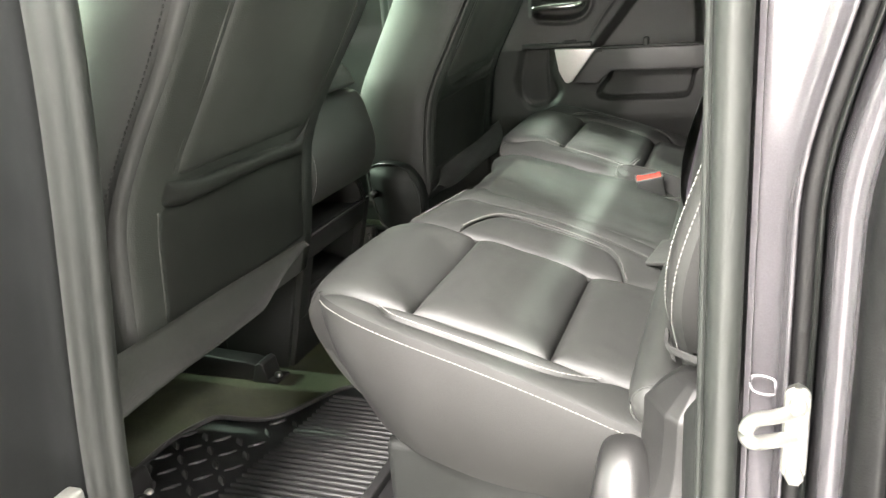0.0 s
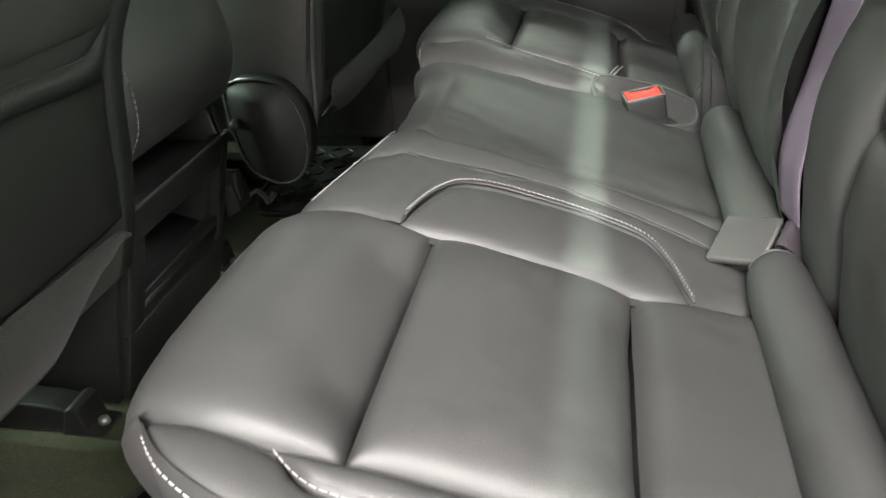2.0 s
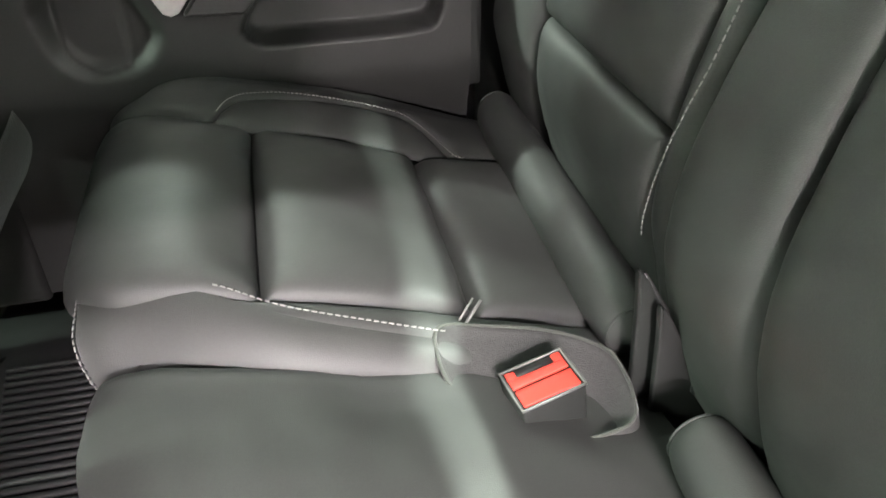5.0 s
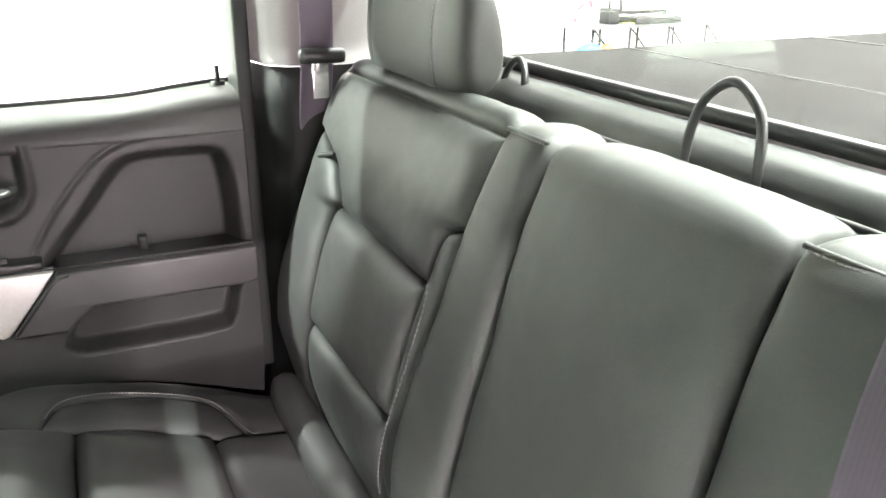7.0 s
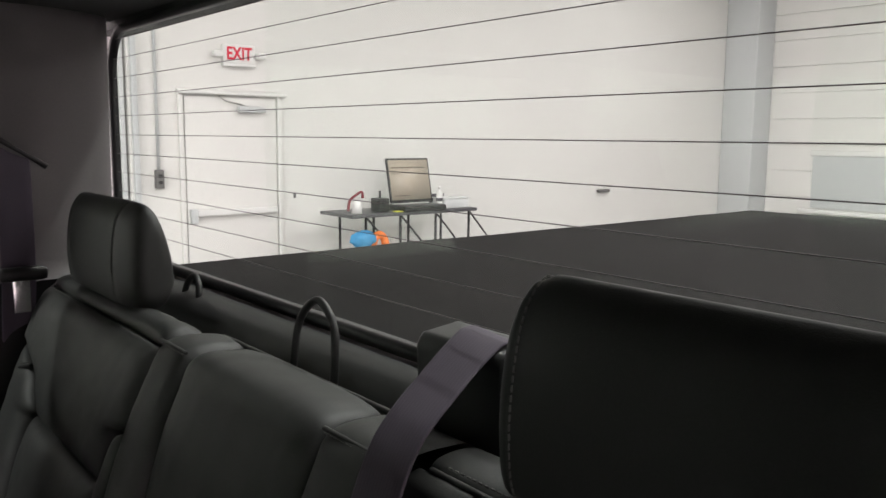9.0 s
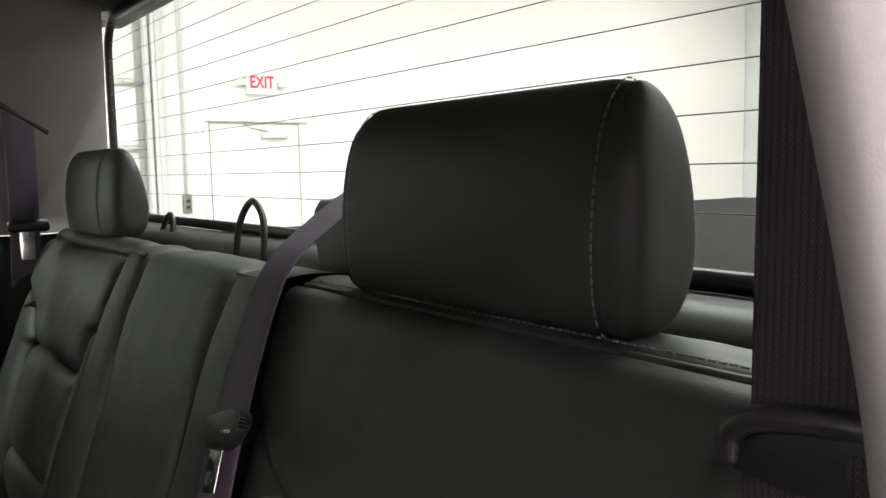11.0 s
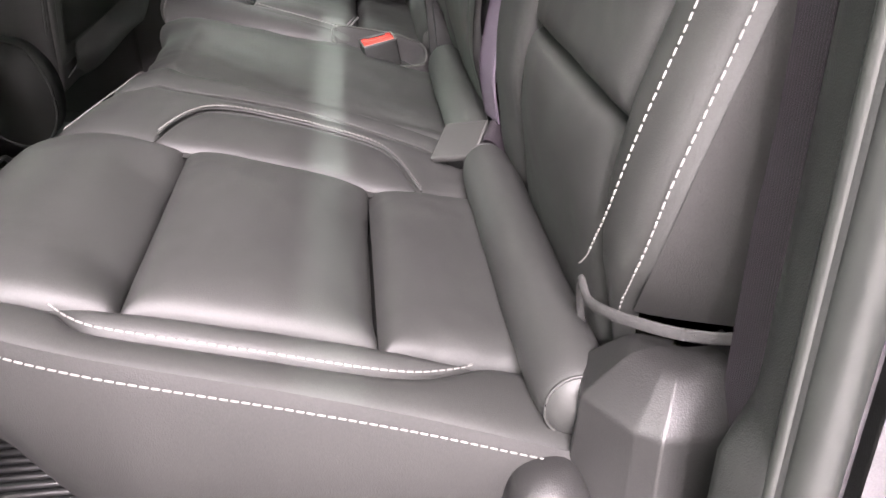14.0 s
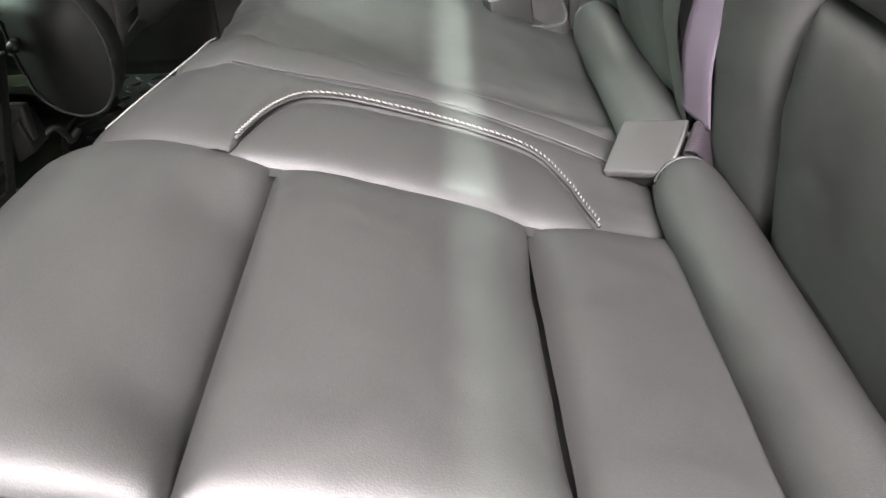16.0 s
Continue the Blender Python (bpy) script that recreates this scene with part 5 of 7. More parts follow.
def far_door():
    own = thing("door_1", (0.1, 1.48, 0.05), "closed dark door trim with silver accent and chrome handle", "door", kind="structure")
    f = lambda n, bm, mat=DOOR_SKIN, lab="", sm=True: tpart(n, bm, mat, own, lab, sm)
    f("lower_panel", box_bm((-0.42, 1.512, 0.05), (0.452, 1.53, 0.70), 0.004), PLASTIC)
    f("front_panel", box_bm((-0.42, 1.455, 0.05), (-0.145, 1.52, 0.70), 0.01))
    # belt line top, leaning outwards
    rows = []
    prof = [(1.475, 0.690), (1.462, 0.698), (1.464, 0.712), (1.476, 0.727), (1.502, 0.737), (1.53, 0.740), (1.575, 0.738)]
    sm = smooth_line([(y, z, 0) for y, z in prof], 5)
    for x in np.linspace(-0.42, 0.452, 40):
        rise = 0.006 * ease(0.1, 0.45, x) + 0.012 * ease(0.28, 0.45, x)
        rows.append([(x, p.x, p.y + rise * ease(0.70, 0.735, p.y)) for p in sm])
    f("upper_panel", grid(rows), DOOR_TOP, "soft grey upper trim")
    # moulded skin: a sunk pull area and handle bowl above the armrest, a sunk pocket and loudspeaker panel below
    curve = lambda pts: [(p.x, p.y) for p in smooth_line([(a, b, 0) for a, b in pts], 4)]
    groove = curve([(0.150, 0.552), (0.160, 0.570), (0.191, 0.616), (0.232, 0.664), (0.268, 0.690), (0.307, 0.701), (0.379, 0.704), (0.47, 0.705)])
    inner = curve([(0.120, 0.490), (0.172, 0.560), (0.210, 0.604), (0.243, 0.646), (0.272, 0.675), (0.305, 0.685), (0.363, 0.686), (0.406, 0.684), (0.427, 0.670), (0.438, 0.620), (0.444, 0.490)])
    bowl = curve([(-0.008, 0.620), (-0.006, 0.665), (0.006, 0.706), (0.03, 0.722), (0.097, 0.724), (0.150, 0.722), (0.164, 0.700), (0.165, 0.650), (0.155, 0.622), (0.130, 0.602), (0.076, 0.596), (0.012, 0.602)])
    hole = [(0.018, 0.655), (0.020, 0.697), (0.119, 0.692), (0.119, 0.655)]

    def upper(x, zz):
        d_in, d_bowl, d_hole = outside(inner, x, zz), outside(bowl, x, zz), outside(hole, x, zz)
        y = 1.462 + 0.046 * soft_step(-d_in / 0.026) - 0.003 * soft_step(-outside(groove + [(0.47, 0.50), (0.15, 0.50)], x, zz) / 0.004)
        y += 0.0025 * np.exp(-(apart(groove, x, zz) / 0.0035) ** 2)
        return y - 0.007 * np.exp(-((d_bowl + 0.006) / 0.006) ** 2) + 0.022 * soft_step(-(d_bowl + 0.010) / 0.014) + 0.012 * soft_step(-d_hole / 0.004)
    f("upper_skin", relief(-0.15, 0.452, 0.520, 0.706, 0.0032, upper), DOOR_TOP, "soft grey upper trim with a sunk pull area")
    pocket = curve([(0.195, 0.452), (0.215, 0.480), (0.30, 0.480), (0.426, 0.480), (0.424, 0.455), (0.414, 0.413), (0.390, 0.395), (0.269, 0.393), (0.194, 0.394), (0.171, 0.410), (0.181, 0.435)])
    speaker = curve([(-0.04, 0.540), (-0.012, 0.561), (0.048, 0.559), (0.062, 0.533), (0.069, 0.474), (0.088, 0.424), (0.073, 0.390), (0.043, 0.371), (-0.011, 0.369), (-0.048, 0.400), (-0.062, 0.454)])
    cover = curve([(-0.022, 0.530), (-0.012, 0.546), (0.040, 0.546), (0.040, 0.478), (0.040, 0.395), (0.030, 0.381), (0.001, 0.377), (-0.032, 0.404), (-0.036, 0.463)])

    def lower(x, zz):
        d_cov = outside(cover, x, zz)
        y = 1.441 + 0.046 * soft_step(-outside(pocket, x, zz) / 0.010) + 0.018 * soft_step(-outside(speaker, x, zz) / 0.030)
        y += 0.022 * soft_step((0.36 - zz) / 0.10) - 0.004 * soft_step(-d_cov / 0.006) + 0.003 * np.exp(-(d_cov / 0.002) ** 2)
        return y
    f("lower_skin", relief(-0.15, 0.452, 0.06, 0.534, 0.0036, lower), DOOR_SKIN, "dark lower trim with map pocket and loudspeaker panel")
    # armrest: a bar with a slanting front beside the silver accent
    arm = [(0.109, 0.444), (0.140, 0.485), (0.176, 0.531), (0.452, 0.530), (0.452, 0.476), (0.433, 0.472), (0.30, 0.472), (0.215, 0.474), (0.196, 0.460), (0.178, 0.441)]
    f("armrest", prism(arm, "y", 1.424, 1.505, 0.005, 3), DOOR_TOP, "padded armrest bar")
    f("armrest_edge", tube([(0.113, 1.4245, 0.449), (0.143, 1.4245, 0.486), (0.172, 1.4245, 0.523), (0.190, 1.4245, 0.526)], 0.0022, 6), DOOR_SKIN)
    f("silver_accent", prism([(0.062, 0.535), (0.172, 0.532), (0.137, 0.486), (0.105, 0.446), (0.096, 0.443), (0.087, 0.447), (0.072, 0.477)], "y", 1.431, 1.460, 0.003), SILVER, "satin silver accent")
    f("pull_tab", box_bm((0.288, 1.478, 0.528), (0.302, 1.500, 0.550), 0.004), DOOR_SKIN, "small dark tab")
    f("switch_plate", box_bm((-0.03, 1.436, 0.535), (0.160, 1.475, 0.549), 0.004), BLACK)
    f("window_switch", prism([(1.444, 0.547), (1.448, 0.556), (1.460, 0.553), (1.464, 0.547)], "x", 0.085, 0.118, 0.002), PLASTIC_GREY)
    f("door_handle", tube(smooth_line([(0.000, 1.462, 0.640), (0.010, 1.450, 0.641), (0.04, 1.444, 0.642), (0.10, 1.444, 0.643), (0.128, 1.450, 0.645), (0.136, 1.462, 0.646)], 6), lambda t: 0.0095 - 0.004 * abs(t - 0.5), 10), CHROME, "chrome pull handle")
    f("lock_pin", tube([(0.434, 1.535, 0.750), (0.434, 1.535, 0.786)], 0.004, 10), PLASTIC, "black lock pin")
    f("lock_collar", tube([(0.434, 1.535, 0.750), (0.434, 1.535, 0.762)], 0.011, 12), PLASTIC, "lock pin collar")
    f("window_seal", tube([(x, 1.552, 0.744 + 0.006 * ease(0.1, 0.45, x) + 0.012 * ease(0.28, 0.45, x)) for x in np.linspace(-0.42, 0.46, 30)], 0.0035, 8), BLACK, "black window seal")
    f("window_post", box_bm((0.452, 1.475, 0.30), (0.475, 1.56, 1.20), 0.006), PLASTIC, "dark window post")
    f("top_frame", box_bm((-0.42, 1.47, 1.165), (0.47, 1.56, 1.20), 0.01), PLASTIC, "dark upper frame")
    bm = box_bm((-0.42, 1.552, 0.735), (0.46, 1.556, 1.18))
    f("pane", bm, GLASS, "greenish tinted pane", False)
    return own


far_door()


# ---------- near door opening ----------
def opening():
    seal = thing("door_seal", (0.535, -0.07, 0.05), "grey rubber door seal running up the pillar", "door seal", "door seals")
    rows = []
    for zz in np.linspace(0.05, 1.15, 24):
        rows.append([(0.5385 + 0.0140 * math.cos(a), -0.116 + 0.016 * math.sin(a), zz) for a in (2 * math.pi * k / 18 for k in range(19))])
    bm = grid(rows)
    bmesh.ops.remove_doubles(bm, verts=bm.verts, dist=1e-6)
    bmesh.ops.recalc_face_normals(bm, faces=bm.faces)
    tpart("tube", bm, SEAL, seal)
    tpart("lip", tube([(0.5225, -0.115, zz) for zz in np.linspace(0.05, 1.15, 6)], 0.0042, 8), SEAL, seal, "narrow seal lip")
    flat = thing("pillar_trim_flat", (0.51, -0.11, 0.02), "dark flat trim between belt and door seal", "pillar", kind="structure")
    rows = []
    for zz in np.concatenate([np.linspace(0.02, 0.37, 8), np.linspace(0.374, 0.398, 9), np.linspace(0.42, 0.785, 10)]):
        k = ease(0.366, 0.402, zz)
        rows.append([(a + (b - a) * k, c + (d - c) * k, zz) for a, b, c, d in ((0.524, 0.524, -0.121, -0.121), (0.5195, 0.5195, -0.1165, -0.1165), (0.5145, 0.5195, -0.110, -0.110), (0.510, 0.5195, -0.102, -0.102), (0.5065, 0.5205, -0.094, -0.094), (0.506, 0.5230, -0.088, -0.086), (0.509, 0.5295, -0.0855, -0.074), (0.54, 0.536, -0.085, -0.0665), (0.57, 0.570, -0.085, -0.062))])
    bm = grid(rows)
    bmesh.ops.recalc_face_normals(bm, faces=bm.faces)
    tpart("moulding", bm, PLASTIC, flat)
    jamb = thing("pillar_rear_jamb", (0.62, -0.15, 0.0), "dark metallic painted door jamb with ridges", "pillar", kind="structure")
    def pressed(name, plan, mat, label="", n=5):
        line, rows = smooth_line([(x, y, 0) for x, y in plan], n), []
        for zz in np.linspace(-0.1, 1.2, 53):
            k = ease(0.57, 0.81, zz)
            rows.append([(p.x + 0.042 * k * ease(0.565, 0.585, p.x), p.y - 0.012 * k * ease(0.58, 0.63, p.x), zz) for p in line])
        bm = grid(rows)
        bmesh.ops.solidify(bm, geom=bm.faces[:], thickness=0.003)
        bmesh.ops.recalc_face_normals(bm, faces=bm.faces)
        tpart(name, bm, mat, jamb, label)
    pressed("painted_sheet", [(0.5545, -0.075), (0.5550, -0.108), (0.5575, -0.114), (0.566, -0.116), (0.578, -0.121), (0.5825, -0.129), (0.5850, -0.1345), (0.5880, -0.133), (0.5895, -0.122), (0.5925, -0.113)], PAINT)
    pressed("outer_seal", [(0.5890, -0.112), (0.5905, -0.120), (0.594, -0.1235), (0.600, -0.123), (0.6035, -0.1175), (0.6075, -0.110)], RUBBER, "black rubber outer seal")
    pressed("trim_strip", [(0.6015, -0.118), (0.6030, -0.1235), (0.6055, -0.1235), (0.6070, -0.118)], SEAL, "grey edge of the seal")
    pressed("painted_flange", [(0.6100, -0.108), (0.6118, -0.126), (0.6140, -0.137), (0.6190, -0.142), (0.6250, -0.144), (0.6285, -0.148), (0.6300, -0.158)], PAINT, "painted flange")
    pressed("door_gap_seal", [(0.6300, -0.150), (0.6320, -0.172), (0.6400, -0.185), (0.6480, -0.190), (0.6540, -0.186)], RUBBER, "black rubber gap seal")
    pressed("body_side", [(0.6530, -0.176), (0.6545, -0.205), (0.6620, -0.228), (0.6900, -0.244), (0.80, -0.25)], PAINT, "dark metallic body side")
    tpart("jamb_hole", tube(smooth_line([(0.562, -0.139, 0.442), (0.577, -0.143, 0.442), (0.577, -0.143, 0.429), (0.562, -0.139, 0.429)], 4, True), 0.0015, 6, True), PAINT, jamb, "small pressed bracket")
    striker = thing("door_striker", (0.594, -0.17, 0.40), "zinc plated door striker bolted to the jamb", "door striker")
    tpart("plate", prism(rounded((0.583, 0.380), (0.601, 0.458), 0.009), "y", -0.185, -0.174, 0.003), STEEL, striker)
    tpart("loop", tube(smooth_line([(0.592, -0.180, 0.437), (0.575, -0.196, 0.440), (0.562, -0.207, 0.442), (0.557, -0.210, 0.433), (0.562, -0.207, 0.424), (0.575, -0.196, 0.420), (0.592, -0.180, 0.416)], 6), 0.0055, 8), STEEL, striker)
    for zz in (0.390, 0.448):
        tpart("bolt", tube([(0.592, -0.196, zz), (0.592, -0.175, zz)], 0.0065, 6), STEEL, striker)
    post = thing("pillar_middle_near", (-0.10, -0.2, 0.0), "dark middle pillar with grey ribbed door seal", "pillar", kind="structure")
    lean = lambda zz: -0.062 + 0.080 * ease(0.15, 0.85, zz)
    rows = []
    sec = [(0.0, -0.180), (0.010, -0.190), (0.012, -0.203), (0.002, -0.210), (-0.006, -0.204), (-0.012, -0.212), (-0.026, -0.216), (-0.034, -0.206), (-0.030, -0.19)]
    for zz in np.linspace(0.0, 1.2, 30):
        rows.append([(lean(zz) + a, b, zz) for a, b in sec])
    # the seal uses the rubber darkened for the open door's shade
    tpart("ribbed_seal", grid(rows), SEAL_SHADED, post, "grey ribbed rubber seal")
    rows = []
    sec = [(-0.028, -0.185), (-0.034, -0.214), (-0.05, -0.222), (-0.07, -0.220), (-0.085, -0.235), (-0.12, -0.245), (-0.20, -0.25), (-0.26, -0.24), (-0.26, -0.17), (-0.05, -0.165)]
    for zz in np.linspace(0.0, 1.2, 30):
        rows.append([(lean(zz) + a, b, zz) for a, b in sec])
    tpart("painted_post", grid(rows), PAINT_SHADED, post, "painted pillar with shade put into its colour")
    tpart("inner_trim", box_bm((-0.28, -0.17, 0.0), (-0.10, -0.145, 1.2), 0.01), PLASTIC, post, "dark inner trim")
    hinge = thing("door_check", (-0.07, -0.25, 0.28), "steel door check with bright bolts", "door check")
    tpart("bracket", box_bm((-0.085, -0.262, 0.262), (-0.065, -0.232, 0.30), 0.004), STEEL, hinge)
    tpart("bolt", tube([(-0.075, -0.278, 0.283), (-0.075, -0.255, 0.283)], 0.008, 8), STEEL, hinge)
    structure("header_near", box_bm((-0.35, -0.20, 1.15), (0.80, -0.05, 1.24), 0.02), PAINT, "dark painted roof rail", "rail", True)


opening()


def open_door():
    """The near door, swung open on its front hinges."""
    own = thing("rear_door", (-0.17, -0.30, -0.36), "dark painted pickup door swung wide open", "car door")
    turn = Matrix.Translation((-0.17, -0.30, 0)) @ Matrix.Rotation(radians(-74), 4, "Z")
    tpart("outer_skin", moved(box_bm((0.02, -0.085, -0.36), (0.86, -0.045, 0.76), 0.015), turn), PAINT, own, "dark metallic outer skin")
    tpart("inner_trim", moved(box_bm((0.05, -0.045, -0.28), (0.82, 0.03, 0.74), 0.02), turn), DOOR_SKIN, own, "dark inner trim")
    tpart("armrest", moved(box_bm((0.20, 0.03, 0.46), (0.76, 0.075, 0.53), 0.012), turn), DOOR_TOP, own, "padded armrest bar")
    tpart("window_frame", moved(tube(smooth_line([(0.03, -0.06, 0.74), (0.05, -0.06, 1.05), (0.14, -0.06, 1.17), (0.40, -0.06, 1.20), (0.72, -0.06, 1.19), (0.82, -0.06, 1.12), (0.84, -0.06, 0.74)], 6), 0.022, 8), turn), PLASTIC, own, "dark window frame")
    tpart("pane", moved(box_bm((0.04, -0.062, 0.75), (0.83, -0.058, 1.17)), turn), GLASS, own, "greenish tinted pane", False)


open_door()


# ---------- moulded trim beside the bench ----------
def side_trim():
    own = thing("side_trim", (0.46, -0.03, 0.02), "black grained plastic trim moulding at the foot of the pillar", "trim", kind="structure")
    # a tower with flat faces, a narrow chamfer and a softly rounded top
    ring = [(0.474, 0.045), (0.461, 0.004), (0.4845, -0.0335), (0.4975, -0.0445), (0.57, -0.046), (0.575, 0.04)]
    line = []
    for p, q in zip(ring, ring[1:]):
        p, q = Vector(p), Vector(q)
        d = (q - p).length
        line += [p.lerp(q, k) for k in (0.0, 0.0018 / d, 0.3, 0.7, 1 - 0.0018 / d)]
    line.append(Vector(ring[-1]))
    rows = []
    hub = Vector((0.535, 0.01))
    for zz, inset in ((0.02, -0.050), (0.16, -0.046), (0.20, -0.036), (0.225, -0.024), (0.248, -0.012), (0.275, -0.004), (0.31, 0.0), (0.330, 0.0005), (0.334, 0.0015), (0.337, 0.004), (0.346, 0.013), (0.357, 0.025), (0.3605, 0.030), (0.362, 0.036), (0.363, 0.055)):
        rows.append([(p.x + (hub.x - p.x) * inset / 0.07, p.y + (hub.y - p.y) * inset / 0.06, zz) for p in line])
    body = grid(rows)
    bmesh.ops.recalc_face_normals(body, faces=body.faces)
    tpart("tower", body, PLASTIC_GREY, own)
    # the rounded foot that laps round the cushion
    sec = smooth_line([(0.408, 0.02, 0), (0.409, 0.15, 0), (0.411, 0.215, 0), (0.414, 0.250, 0), (0.419, 0.272, 0), (0.430, 0.283, 0), (0.448, 0.286, 0), (0.462, 0.281, 0), (0.474, 0.266, 0), (0.488, 0.242, 0), (0.508, 0.215, 0), (0.54, 0.20, 0)], 4)
    rows = []
    for k in range(21):
        u = k / 20
        y = 0.030 - 0.100 * u
        fall = 0.075 * max(0.0, (u - 0.30) / 0.70) ** 2.0 + (0.10 * max(0.0, (u - 0.85) / 0.15) ** 2)
        rows.append([(p.x - 0.004 * u, y, max(0.02, p.y - fall * ease(0.10, 0.28, p.y))) for p in sec])
    rows.append([(p.x - 0.004, -0.073, 0.02) for p in sec])
    foot = grid(rows)
    bmesh.ops.recalc_face_normals(foot, faces=foot.faces)
    tpart("foot", foot, PLASTIC_GREY, own)
    tpart("web_cleat", moved(box_bm((-0.004, -0.012, -0.012), (0.010, 0.012, 0.010), 0.003), pose(0.468, 0.012, 0.292)), STITCH_GREY, own, "pale cord end")


side_trim()
structure("under_seat_panel", box_bm((0.13, 0.055, 0.02), (0.45, 1.36, 0.20), 0.012), PLASTIC, "dark plastic panel under the bench", "panel", True)


# ---------- floor mat ----------
def floor_mat(right):
    m = lambda y: flip(y, right)
    own = thing("floor_mat", (-0.15, m(0.25), 0.02), "black rubber floor mat with ribs and diamond tread", "floor mat", "floor mats")
    out = [(-0.36, 0.02), (-0.368, 0.20), (-0.345, 0.285), (-0.325, 0.305), (-0.28, 0.308), (-0.235, 0.318), (-0.205, 0.345), (-0.185, 0.385), (-0.15, 0.445), (-0.10, 0.47), (0.0, 0.47), (0.08, 0.45), (0.09, 0.20), (0.09, -0.10), (-0.34, -0.10)]
    line = [(p.x, m(p.y)) for p in smooth_line([(a, b, 0) for a, b in out], 5, True)]
    tpart("sheet", prism(line, "z", 0.0205, 0.028), RUBBER, own)
    tpart("rim", tube([(a, b, 0.030) for a, b in line], 0.005, 8, True), RUBBER, own, "raised rim")
    edge = along([(-0.30, -0.12), (0.10, -0.09), (0.13, -0.02)])
    # ribs lie across, from a slanting left edge to the seat
    for k in range(27):
        y = 0.060 + 0.0135 * k
        x0 = -0.185 + 0.12 * (y - 0.10)
        x1 = 0.040 + 0.0 * y
        tpart("rib", box_bm((x0, m(y) - 0.0042, 0.027), (x1, m(y) + 0.0042, 0.038), 0.002, 1), RUBBER, own)
    tpart("rib_frame", box_bm((0.040, min(m(0.05), m(0.43)), 0.027), (0.055, max(m(0.05), m(0.43)), 0.044), 0.003), RUBBER, own, "raised end bar")
    for i in range(7):
        for k in range(12):
            x, y = -0.350 + 0.0350 * i, -0.07 + 0.0350 * k
            if x > -0.198 + 0.12 * (y - 0.10) or (y > 0.275 and x < -0.22) or y > 0.35:
                continue
            turn = pose(x, m(y), 0.0285, 0, 0, 45 if (i + k) % 2 else -45)
            b = bmesh.new()
            bmesh.ops.create_icosphere(b, subdivisions=2, radius=1.0)
            for v in b.verts:
                v.co.y *= 1 - 0.75 * v.co.x * v.co.x
            bmesh.ops.scale(b, vec=(0.0165, 0.0052, 0.0034), verts=b.verts)
            tpart("tread_bar", moved(b, turn), RUBBER, own)
    return own


floor_mat(False)
floor_mat(True)


